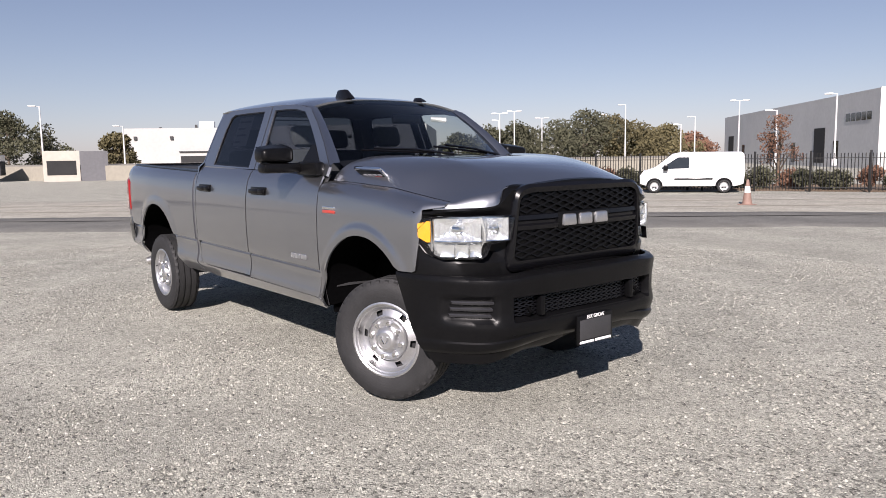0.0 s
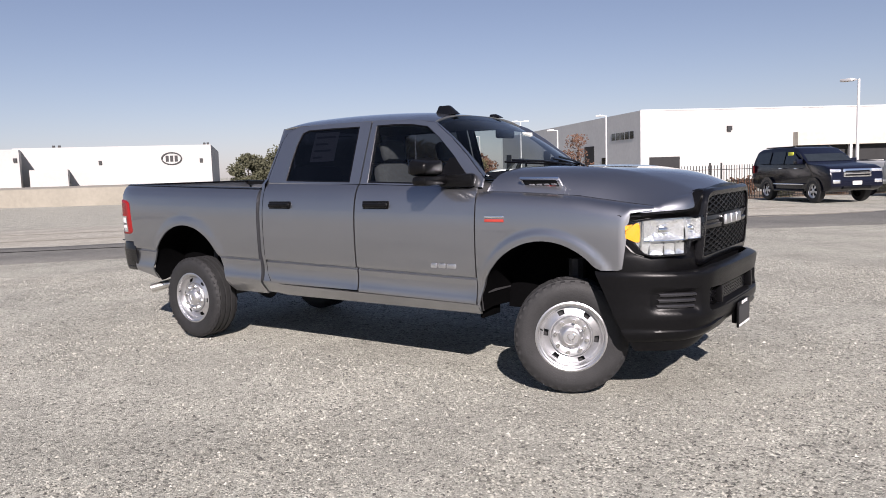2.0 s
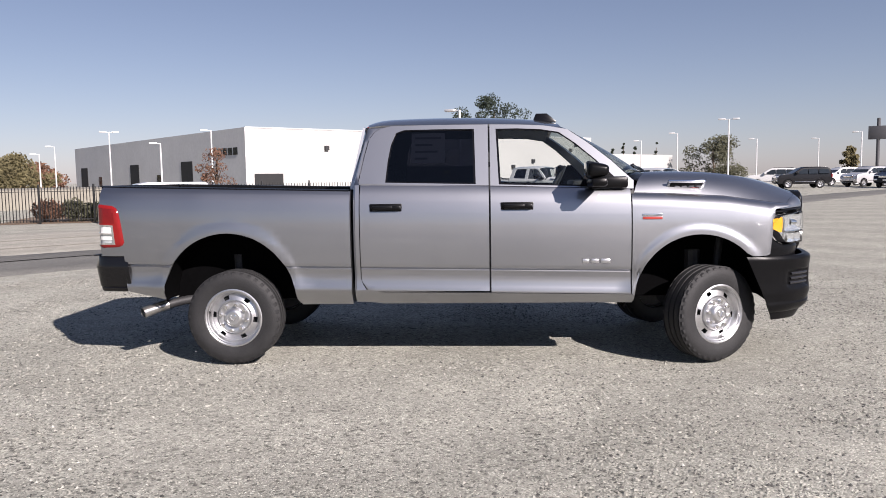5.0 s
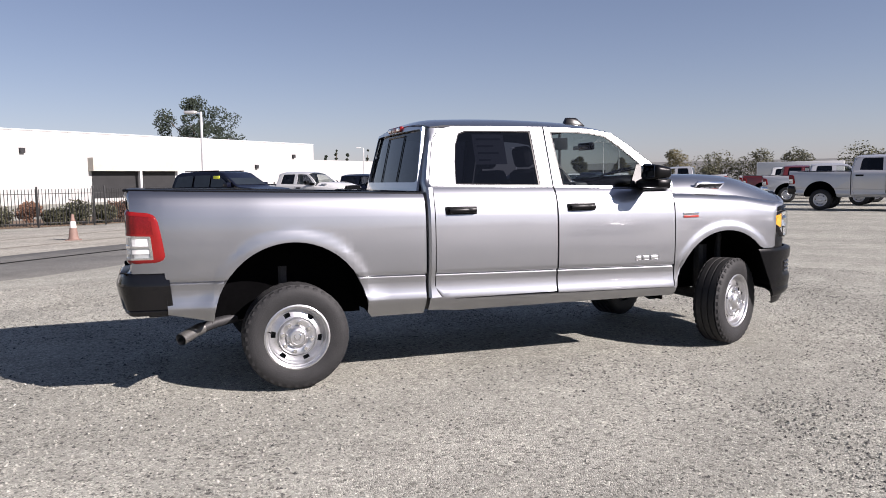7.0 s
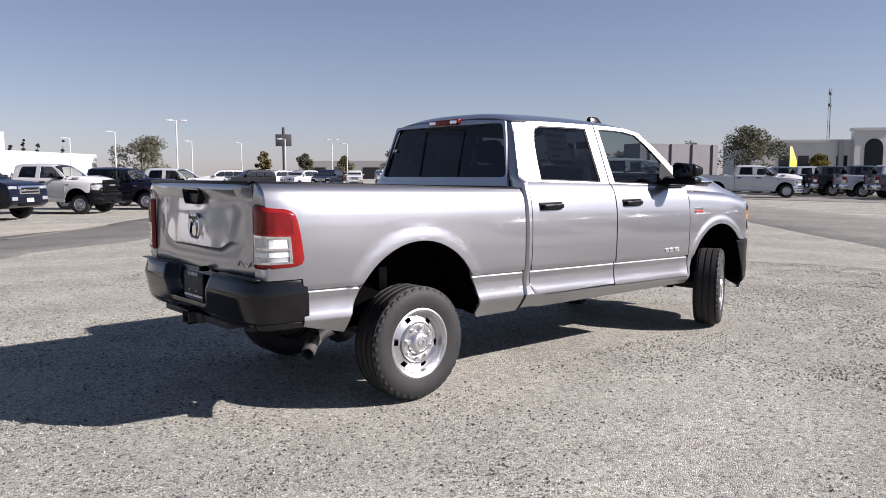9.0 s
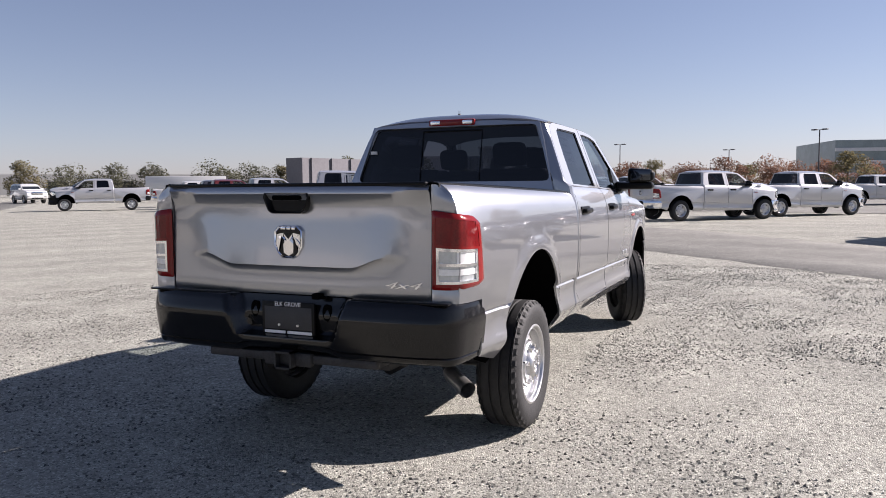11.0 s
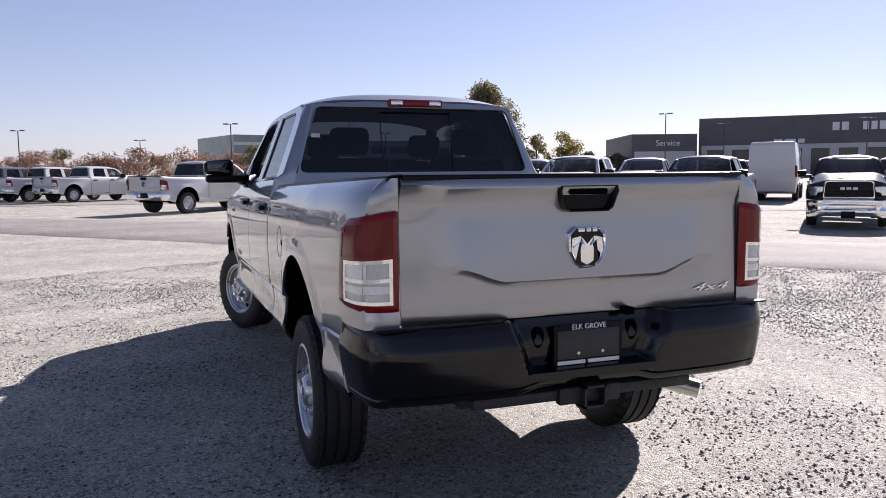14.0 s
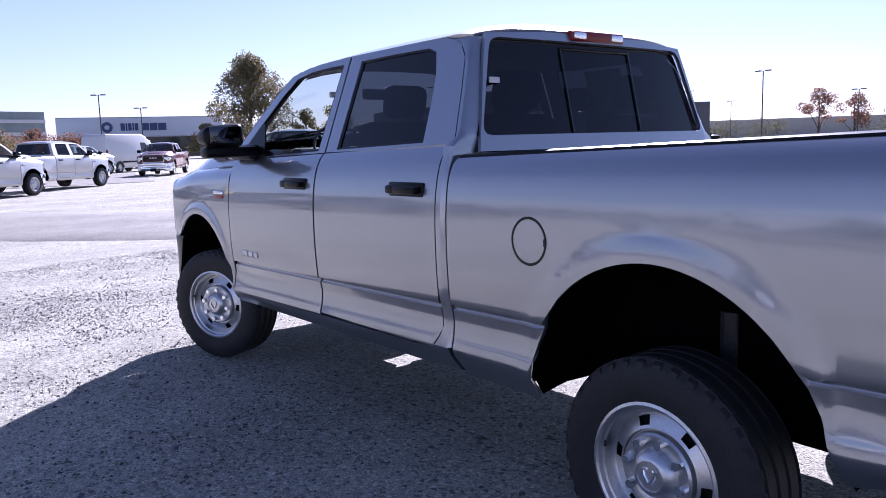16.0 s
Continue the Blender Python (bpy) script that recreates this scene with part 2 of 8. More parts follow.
M_PLASTIC = mat("black_plastic", (0.004, 0.004, 0.0045), 0.32, vary=0.25, vscale=6, bump=0.05, bscale=400, spec=0.15)
M_LOUVRE = mat("glossy_black_louvre", (0.02, 0.02, 0.022), 0.22, vary=0.2, vscale=8)
M_TRIM = mat("satin_black_trim", (0.004, 0.004, 0.005), 0.22, vary=0.2, vscale=5, spec=0.3)
M_STEP = mat("gloss_black_bumper_paint", (0.004, 0.0039, 0.0046), 0.14, vary=0.2, vscale=5, spec=0.42)
M_RUBBER = mat("tyre_rubber", (0.012, 0.012, 0.013), 0.7, vary=0.45, vscale=12, bump=0.15, bscale=120)
M_STEEL = mat("bright_wheel_steel", (0.6, 0.6, 0.61), 0.34, 0.95, vary=0.14, vscale=14)
M_EXHAUST = mat("exhaust_steel", (0.55, 0.54, 0.52), 0.3, 0.9, vary=0.2, vscale=20)
M_CHROME = mat("chrome", (0.85, 0.85, 0.86), 0.07, 1.0)
M_FRAME = mat("frame_steel", (0.03, 0.03, 0.032), 0.6, 0.3, vary=0.5, vscale=10)
M_GLASS = glass("clear_glass", (0.72, 0.76, 0.75))
M_TINT = glass("privacy_glass", (0.075, 0.08, 0.1))
M_SHIELD = glass("windscreen_glass", (0.55, 0.6, 0.59))
M_LENS = glass("lamp_lens", (0.93, 0.95, 0.95), 0.03)
M_REDLENS = mat("red_lens", (0.19, 0.009, 0.009), 0.12, vary=0.12, vscale=30, coat=0.12, spec=0.3)
M_DRED = mat("deep_red_lens", (0.15, 0.006, 0.007), 0.12, vary=0.3, vscale=12, coat=0.12, spec=0.3)
M_AMBER = mat("amber_lens", (0.8, 0.36, 0.02), 0.15, vary=0.2, vscale=30, coat=1.0)
M_CLEARLENS = mat("ribbed_reflector", (0.93, 0.93, 0.93), 0.22, 0.85, vary=0.12, vscale=30)
M_TAILCLEAR = mat("clear_tail_lens", (0.8, 0.8, 0.79), 0.3, 0.2, vary=0.1, vscale=6, coat=0.6)
M_TAILGREY = mat("grey_tail_lens", (0.5, 0.53, 0.54), 0.2, 0.5, vary=0.15, vscale=8, coat=0.6)
M_MIRROR = mat("dimmed_mirror", (0.07, 0.075, 0.085), 0.03, 1.0)
M_SEAT = mat("seat_cloth", (0.045, 0.045, 0.05), 0.85, vary=0.3, vscale=40, bump=0.2, bscale=300)
M_DASH = mat("dash_vinyl", (0.03, 0.03, 0.032), 0.6, vary=0.2, vscale=15)
M_HEAD = mat("grey_headliner", (0.35, 0.35, 0.36), 0.9, vary=0.1)
M_PAPER = mat("paper_label", (0.6, 0.6, 0.58), 0.8, vary=0.1, vscale=20)
M_INK = mat("grey_ink", (0.2, 0.2, 0.22), 0.8)
M_LETTER = mat("white_lettering", (0.75, 0.75, 0.75), 0.5)
M_REDBADGE = mat("red_badge", (0.33, 0.04, 0.03), 0.3, vary=0.2, vscale=30)
M_WALLW = mat("white_stucco", (0.37, 0.366, 0.356), 0.9, vary=0.06, vscale=0.25, bump=0.1, bscale=8)
M_WALLG = mat("grey_stucco", (0.55, 0.55, 0.545), 0.9, vary=0.08, vscale=0.3, bump=0.1, bscale=8)
M_WALLB = mat("beige_block", (0.235, 0.218, 0.18), 0.9, vary=0.12, vscale=0.4, bump=0.15, bscale=10)
M_WALLT = mat("tan_stucco", (0.42, 0.39, 0.34), 0.9, vary=0.1, vscale=0.3)
M_MALL = mat("pale_sandstone_panel", (0.66, 0.64, 0.61), 0.85, vary=0.08, vscale=0.3)
M_HALL = mat("weathered_grey_concrete", (0.17, 0.165, 0.175), 0.9, vary=0.15, vscale=0.3)
M_DARKWALL = mat("charcoal_panel", (0.11, 0.11, 0.118), 0.6, vary=0.15, vscale=0.5)
M_DARK = mat("dark_interior", (0.015, 0.015, 0.016), 0.8, vary=0.3, vscale=1.0)
# darker and duller than bare plastic: the wheel wells' shade is in this colour
M_LINER = mat("shade_darkened_plastic", (0.002, 0.002, 0.0023), 0.9, vary=0.3, vscale=4, spec=0.03)
M_WINDOW = mat("dark_window", (0.02, 0.025, 0.03), 0.08, vary=0.2, vscale=0.6)
M_GREENGL = mat("green_curtain_glass", (0.26, 0.31, 0.31), 0.2, vary=0.2, vscale=0.5)
M_IRON = mat("black_iron", (0.012, 0.012, 0.012), 0.5, vary=0.2)
M_POLE = mat("galvanised_pole", (0.62, 0.62, 0.62), 0.45, 0.3, vary=0.12, vscale=4)
M_DKPOLE = mat("dark_pole", (0.06, 0.06, 0.065), 0.5, vary=0.2)
M_BARK = mat("bark", (0.1, 0.075, 0.055), 0.9, vary=0.4, vscale=4, bump=0.5, bscale=10)
M_LEAF = mat("oak_leaves", (0.1, 0.1, 0.06), 0.85, vary=0.55, vscale=0.8, per_object=0.15)
M_LEAFD = mat("pine_needles", (0.032, 0.045, 0.028), 0.85, vary=0.5, vscale=0.8, per_object=0.1)
M_LEAFY = mat("yellowing_leaves", (0.2, 0.17, 0.035), 0.85, vary=0.5, vscale=0.8, per_object=0.15)
M_LEAFR = mat("rusty_leaves", (0.21, 0.115, 0.075), 0.85, vary=0.5, vscale=1.0, per_object=0.2)
M_LEAFO = mat("olive_autumn_leaves", (0.165, 0.142, 0.07), 0.85, vary=0.5, vscale=0.8, per_object=0.2)
for _m in (M_LEAF, M_LEAFD, M_LEAFY, M_LEAFR, M_LEAFO):
    # light shines through thin leaves
    _nt = _m.node_tree
    _b = _nt.nodes["Principled BSDF"]
    _t = _nt.nodes.new("ShaderNodeBsdfTranslucent")
    _x = _nt.nodes.new("ShaderNodeMixShader")
    _x.inputs[0].default_value = 0.4
    _nt.links.new(_b.inputs["Base Color"].links[0].from_socket, _t.inputs[0])
    _nt.links.new(_b.outputs[0], _x.inputs[1])
    _nt.links.new(_t.outputs[0], _x.inputs[2])
    _nt.links.new(_x.outputs[0], _nt.nodes["Material Output"].inputs[0])
M_ORANGE = mat("faded_orange_rubber", (0.2, 0.125, 0.1), 0.7, vary=0.3, vscale=8)
M_WHITEBAND = mat("white_band", (0.7, 0.68, 0.64), 0.6, vary=0.2, vscale=12)
M_YELLOW = mat("yellow_banner", (0.75, 0.55, 0.04), 0.7, vary=0.15, vscale=3)
M_BLUE = mat("blue_letters", (0.03, 0.05, 0.14), 0.5)
M_AWNING = mat("red_awning", (0.35, 0.05, 0.05), 0.8, vary=0.15, vscale=2)


PANES = (M_GLASS, M_TINT, M_SHIELD, M_LENS)


# ---- helpers for building ----
def thing(name, label, category, group="", kind="", loc=(0, 0, 0), rz=0.0):
    ob = new(name)
    ob.matrix_world = pose(*loc, 0, 0, rz)
    return tagged(ob, label, category, group, kind)


def mesh_of(name, bm, material, smooth=35):
    me = bpy.data.meshes.new(name)
    bmesh.ops.recalc_face_normals(bm, faces=bm.faces)
    bm.to_mesh(me)
    bm.free()
    for m in material if isinstance(material, (list, tuple)) else [material]:
        me.materials.append(m)
    if smooth:
        me.polygons.foreach_set("use_smooth", [True] * len(me.polygons))
        me.set_sharp_from_angle(angle=radians(smooth))
    return me


def outward(me, ref):
    """Turns the faces of an open pane away from a point inside."""
    bm = bmesh.new()
    bm.from_mesh(me)
    for f in bm.faces:
        if f.normal.dot(f.calc_center_median() - Vector(ref)) < 0:
            f.normal_flip()
    bm.to_mesh(me)
    bm.free()


def part(name, bm, material, parent, label="", smooth=35, ref=(2.2, 0, 1.2)):
    ob = new(name, mesh_of(name, bm, material, smooth))
    if material in PANES:
        outward(ob.data, ref)
    ob.parent = parent
    if label:
        tagged(ob, label)
    return ob


def struct(name, bm, material, label, category, smooth=0, kind="structure"):
    return tagged(new(name, mesh_of(name, bm, material, smooth)), label, category, kind=kind)


def box(bm, x0, x1, y0, y1, z0, z1, bev=0.0, m=None, seg=2):
    r = bmesh.ops.create_cube(bm, size=1)
    vs = r["verts"]
    for v in vs:
        v.co = Vector(((x0 + x1) / 2 + v.co.x * (x1 - x0), (y0 + y1) / 2 + v.co.y * (y1 - y0), (z0 + z1) / 2 + v.co.z * (z1 - z0)))
    if bev:
        es = list({e for v in vs for e in v.link_edges})
        r = bmesh.ops.bevel(bm, geom=es, offset=bev, segments=seg, affect="EDGES", profile=0.5)
        vs = list({v for f in r["faces"] for v in f.verts} | {v for v in vs if v.is_valid})
    if m is not None:
        for v in vs:
            v.co = m @ v.co
    return vs


def bx(x0, x1, y0, y1, z0, z1, bev=0.0, m=None):
    bm = bmesh.new()
    box(bm, x0, x1, y0, y1, z0, z1, bev, m)
    return bm


def tube(bm, pts, r, seg=10, r1=None, cap=True):
    """A round bar along points, of radius r, tapering to r1."""
    pts = [Vector(p) for p in pts]
    rings = []
    for i, p in enumerate(pts):
        d = (pts[min(i + 1, len(pts) - 1)] - pts[max(i - 1, 0)]).normalized()
        a = d.orthogonal().normalized() if i == 0 else (a - d * a.dot(d)).normalized()
        b = d.cross(a)
        rr = r if r1 is None else r + (r1 - r) * i / (len(pts) - 1)
        rings.append([bm.verts.new(p + rr * (math.cos(k * math.tau / seg) * a + math.sin(k * math.tau / seg) * b)) for k in range(seg)])
    for q, s in zip(rings, rings[1:]):
        for k in range(seg):
            bm.faces.new((q[k], q[(k + 1) % seg], s[(k + 1) % seg], s[k]))
    if cap:
        bm.faces.new(rings[0][::-1])
        bm.faces.new(rings[-1])
    return bm


def spin(bm, prof, seg=48, axis="Y", skip=None):
    """A surface of revolution round an axis through the origin; prof: (radius, offset along the axis)."""
    rings = []
    for i in range(seg):
        a = i * math.tau / seg
        c, s = math.cos(a), math.sin(a)
        if axis == "Y":
            rings.append([bm.verts.new((r * c, h, r * s)) for r, h in prof])
        else:
            rings.append([bm.verts.new((r * c, r * s, h)) for r, h in prof])
    for i in range(seg):
        q, s = rings[i], rings[(i + 1) % seg]
        for j in range(len(prof) - 1):
            if skip and skip(i, j):
                continue
            if prof[j][0] < 1e-6:
                if prof[j + 1][0] > 1e-6:
                    bm.faces.new((q[j], q[j + 1], s[j + 1]))
            elif prof[j + 1][0] < 1e-6:
                bm.faces.new((q[j], q[j + 1], s[j]))
            else:
                bm.faces.new((q[j], q[j + 1], s[j + 1], s[j]))
    return bm


def grid(bm, rows):
    """Quads between rows of points."""
    vr = [[bm.verts.new(p) for p in row] for row in rows]
    for a, b in zip(vr, vr[1:]):
        for k in range(len(a) - 1):
            bm.faces.new((a[k], a[k + 1], b[k + 1], b[k]))
    return vr


def thicken(bm, d):
    """Gives a sheet the thickness d, inwards."""
    bmesh.ops.recalc_face_normals(bm, faces=bm.faces)
    bmesh.ops.solidify(bm, geom=bm.faces[:], thickness=d)
    return bm


def lerp(a, b, t):
    return a + (b - a) * t


def curve(pts, x):
    """A value by straight lines between (x, y) points."""
    if x <= pts[0][0]:
        return pts[0][1]
    for (x0, y0), (x1, y1) in zip(pts, pts[1:]):
        if x <= x1:
            return lerp(y0, y1, (x - x0) / (x1 - x0))
    return pts[-1][1]


def smooth_curve(pts, x):
    """As curve(), eased through the points."""
    if x <= pts[0][0]:
        return pts[0][1]
    if x >= pts[-1][0]:
        return pts[-1][1]
    n = len(pts)
    for i in range(n - 1):
        (x0, y0), (x1, y1) = pts[i], pts[i + 1]
        if x <= x1:
            s0 = (y1 - pts[i - 1][1]) / (x1 - pts[i - 1][0]) if i else (y1 - y0) / (x1 - x0)
            s1 = (pts[i + 2][1] - y0) / (pts[i + 2][0] - x0) if i + 2 < n else (y1 - y0) / (x1 - x0)
            h, t = x1 - x0, (x - x0) / (x1 - x0)
            return (2 * t**3 - 3 * t**2 + 1) * y0 + (t**3 - 2 * t**2 + t) * h * s0 + (3 * t**2 - 2 * t**3) * y1 + (t**3 - t**2) * h * s1


def mirrored(bm):
    """A copy of the mesh on the other side of the truck's middle."""
    b2 = bm.copy()
    for v in b2.verts:
        v.co.y = -v.co.y
    return b2

# ---- ground ----
def ease(t):
    t = max(0.0, min(1.0, t))
    return t * t * (3 - 2 * t)


def height(x, y):
    """The lie of the land: it falls away beyond the lane to the north and rises a little to the east."""
    n = 0.69 * y - 0.72 * x
    return 0.15 * ease((x - 10) / 10) * (1 - ease((n - 4) / 14)) - 0.42 * ease((n - 18.5) / 8) * (1 - ease((x - 3) / 10))


def sheet(name, corners, up, material, label, category):
    """A level patch of ground, cut into a grid that follows the land."""
    bm = bmesh.new()
    f = bm.faces.new([bm.verts.new((x, y, 0)) for x, y in corners])
    xs, ys = [c[0] for c in corners], [c[1] for c in corners]
    for k in range(1, 14):
        for co, no in (((lerp(min(xs), max(xs), k / 14), 0, 0), (1, 0, 0)), ((0, lerp(min(ys), max(ys), k / 14), 0), (0, 1, 0))):
            bmesh.ops.bisect_plane(bm, geom=bm.faces[:] + bm.edges[:] + bm.verts[:], plane_co=co, plane_no=no)
    for v in bm.verts:
        v.co.z = height(v.co.x, v.co.y) + up
    return struct(name, bm, material, label, category)


def strip(name, line, width, up, material, label, category):
    """A band along a line, with slightly ragged edges."""
    bm = bmesh.new()
    rows = []
    pts = []
    for (x0, y0), (x1, y1) in zip(line, line[1:]):
        n = max(2, int(math.hypot(x1 - x0, y1 - y0) / 0.5))
        pts += [(lerp(x0, x1, i / n), lerp(y0, y1, i / n)) for i in range(n)]
    pts.append(line[-1])
    for i, (x, y) in enumerate(pts):
        a, b = pts[max(i - 1, 0)], pts[min(i + 1, len(pts) - 1)]
        d = Vector((b[0] - a[0], b[1] - a[1])).normalized()
        n = Vector((-d.y, d.x))
        row = []
        for k in (-1, -0.93, -0.5, 0, 0.5, 0.93, 1):
            r = min(1, width / 1.5)
            w = k * (width / 2 + 0.22 * r * noise.noise((x * 0.35, y * 0.35, 1.0 + k)) + 0.1 * r * noise.noise((x * 1.7, y * 1.7, 3.0 + k)))
            px, py = x + n.x * w, y + n.y * w
            row.append((px, py, height(px, py) + up + (0.01 if abs(k) < 0.9 else 0.002 if abs(k) < 1 else -0.06)))
        rows.append(row)
    grid(bm, rows)
    return struct(name, bm, material, label, category, smooth=60)


def ground_sheet():
    """One sheet to the horizon, gently uneven near the truck."""
    bm = bmesh.new()
    edge = [-3000, -800, -250, -110, -75, -60, -52, -46, -40, -36, -32] + [-29 + i * 0.7 for i in range(98)] + [41, 44, 48, 53, 60, 70, 90, 130, 260, 800, 3000]
    rows = []
    for y in edge:
        row = []
        for x in edge:
            k = 1.0 if max(abs(x), abs(y)) < 30 else 0.0
            h = k * (0.012 * noise.noise((x * 0.4, y * 0.4, 0.0)) + 0.006 * noise.noise((x * 1.3, y * 1.3, 5.0)))
            row.append((x, y, height(x, y) + h - 0.012))
        rows.append(row)
    grid(bm, rows)
    return struct("ground", bm, M_GRAVEL, "pale crushed gravel lot with tyre tracks", "ground", smooth=60)


ground_sheet()
strip("road", [(-70, -52), (-14, -1.0), (-9.6, 3.6), (-0.6, 13.0), (4.0, 16.0), (12, 25.5), (24, 40), (60, 80)], 3.9, 0.012, M_ASPHALT, "narrow worn grey asphalt lane", "road")
strip("road_2", [(-30, -44), (9.8, -6.0), (13, -2.6), (18.6, 3.6), (25.0, 11.0), (62, 49)], 4.6, 0.014, M_LOT, "pale dusty asphalt lane through the gravel", "road")
sheet("parking_lot", [(33, -8), (260, -60), (260, 150), (60, 62), (36, 22)], 0.004, M_LOT, "dusty asphalt car park", "pavement")
sheet("parking_lot_2", [(20, -9), (25, -6), (70, -40), (150, -200), (60, -200), (12, -30)], 0.004, M_LOT, "dusty asphalt car park", "pavement")


def along(n, s):
    """A point n metres beyond the lot's corner line and s metres along it."""
    return (-0.724 * n + 0.69 * s, 0.694 * n + 0.72 * s)


strip("dirt_band", [along(14.6, -70), along(14.6, -20), along(14.4, 17)], 10.0, 0.004, M_DIRT, "pale packed dirt beside the asphalt lane", "ground")
for k, (n, w) in enumerate(((10.2, 0.34), (13.5, 0.26), (16.1, 0.22))):
    strip("dirt_rut" + ("" if k == 0 else "_%d" % (k + 1)), [along(n, -70), along(n - 0.1, -20), along(n - 0.4, 4), along(n - 0.3, 16)], w, 0.012, M_RUT, "thin dark rut along the packed dirt", "ground")


# ---- buildings ----
def facade_box(bm, a, b, depth, z0, z1):
    """A block with its front from a to b and its depth to the left of that line."""
    a, b = Vector(a), Vector(b)
    d = (b - a).normalized()
    n = Vector((-d.y, d.x)) * depth
    lo = [bm.verts.new((p.x, p.y, z0)) for p in (a, b, b + n, a + n)]
    hi = [bm.verts.new((p.x, p.y, z1)) for p in (a, b, b + n, a + n)]
    bm.faces.new(lo[::-1])
    bm.faces.new(hi)
    for k in range(4):
        bm.faces.new((lo[k], lo[(k + 1) % 4], hi[(k + 1) % 4], hi[k]))


class Wall:
    """Places panels on a wall that runs from a towards b; s is metres along it, and out is how far a panel stands proud."""

    def __init__(self, a, b):
        self.a = Vector((*a, 0))
        self.d = (Vector((*b, 0)) - self.a).normalized()
        self.n = Vector((self.d.y, -self.d.x, 0))
        self.m = Matrix(((self.d.x, self.n.x, 0, a[0]), (self.d.y, self.n.y, 0, a[1]), (0, 0, 1, 0), (0, 0, 0, 1)))

    def panel(self, name, s0, s1, z0, z1, material, parent, out=0.04, deep=0.1, label="", bev=0.0):
        bm = bx(s0, s1, -deep, out, z0, z1, bev)
        bm.transform(self.m)
        return part(name, bm, material, parent, label, smooth=0)


def block(parent, name, a, b, depth, z1, material, z0=-0.8, label=""):
    bm = bmesh.new()
    facade_box(bm, a, b, depth, z0, z1)
    return part(name, bm, material, parent, label, smooth=0)


def warehouse():
    """White-fronted warehouse with a grey side wall, parallel to the lane."""
    t = thing("warehouse", "large white warehouse with a grey side wall and a loading dock", "building")
    c, e = (-22.5, 73.5), (19.5, 111.5)
    block(t, "wall", c, e, 60, 7.08, M_WALLW)
    w = Wall(c, e)
    w.panel("parapet", 0, 56.6, 7.08, 7.2, M_WALLG, t, 0.05, 0.3)
    w.panel("window", 0.9, 4.3, 0.0, 2.2, M_DARK, t, 0.03, label="dark garage opening")
    w.panel("light", 9.6, 10.1, 4.8, 5.3, M_FRAME, t, 0.3, label="dark wall light")
    w.panel("light", 43.5, 44, 3.4, 3.9, M_FRAME, t, 0.3, label="dark wall light")
    w.panel("light", 51.5, 52.0, 5.0, 5.5, M_FRAME, t, 0.3, label="dark wall light")
    w.panel("light", 39.5, 40, 2.6, 3.1, M_FRAME, t, 0.3, label="dark wall light")
    dock = w.panel("loading_dock", 17.3, 29.7, 3.0, 4.45, M_WALLT, t, 0.9, label="grey dock canopy fascia")
    w.panel("opening", 17.7, 29.3, 0.0, 3.05, M_DARK, t, 0.03, label="dark open loading dock")
    w.panel("post", 23.4, 23.7, 0.0, 3.0, M_POLE, t, 0.9, -0.6)
    side = Wall((-64.7, 117.8), c)
    side.panel("side_wall", 0, 61.2, -0.8, 7.14, M_WALLG, t, 0.06, 0.05, "grey stucco side wall")
    for s in (3, 26, 44):
        side.panel("roller_door", s, s + 3.4, 0, 3.9, M_DARK, t, 0.1, label="dark roller door")
    for s in (12.0, 36.0, 50.0):
        side.panel("side_door", s, s + 1.4, 0, 2.4, M_WINDOW, t, 0.1)
    for i in range(5):
        side.panel("window", 53.2 + i * 1.3, 54.2 + i * 1.3, 4.3, 5.1, M_WINDOW, t, 0.1)
    low = block(t, "annex", (19.5, 111.5), (36, 128), 40, 4.8, M_WALLW, label="lower white annex")
    return t


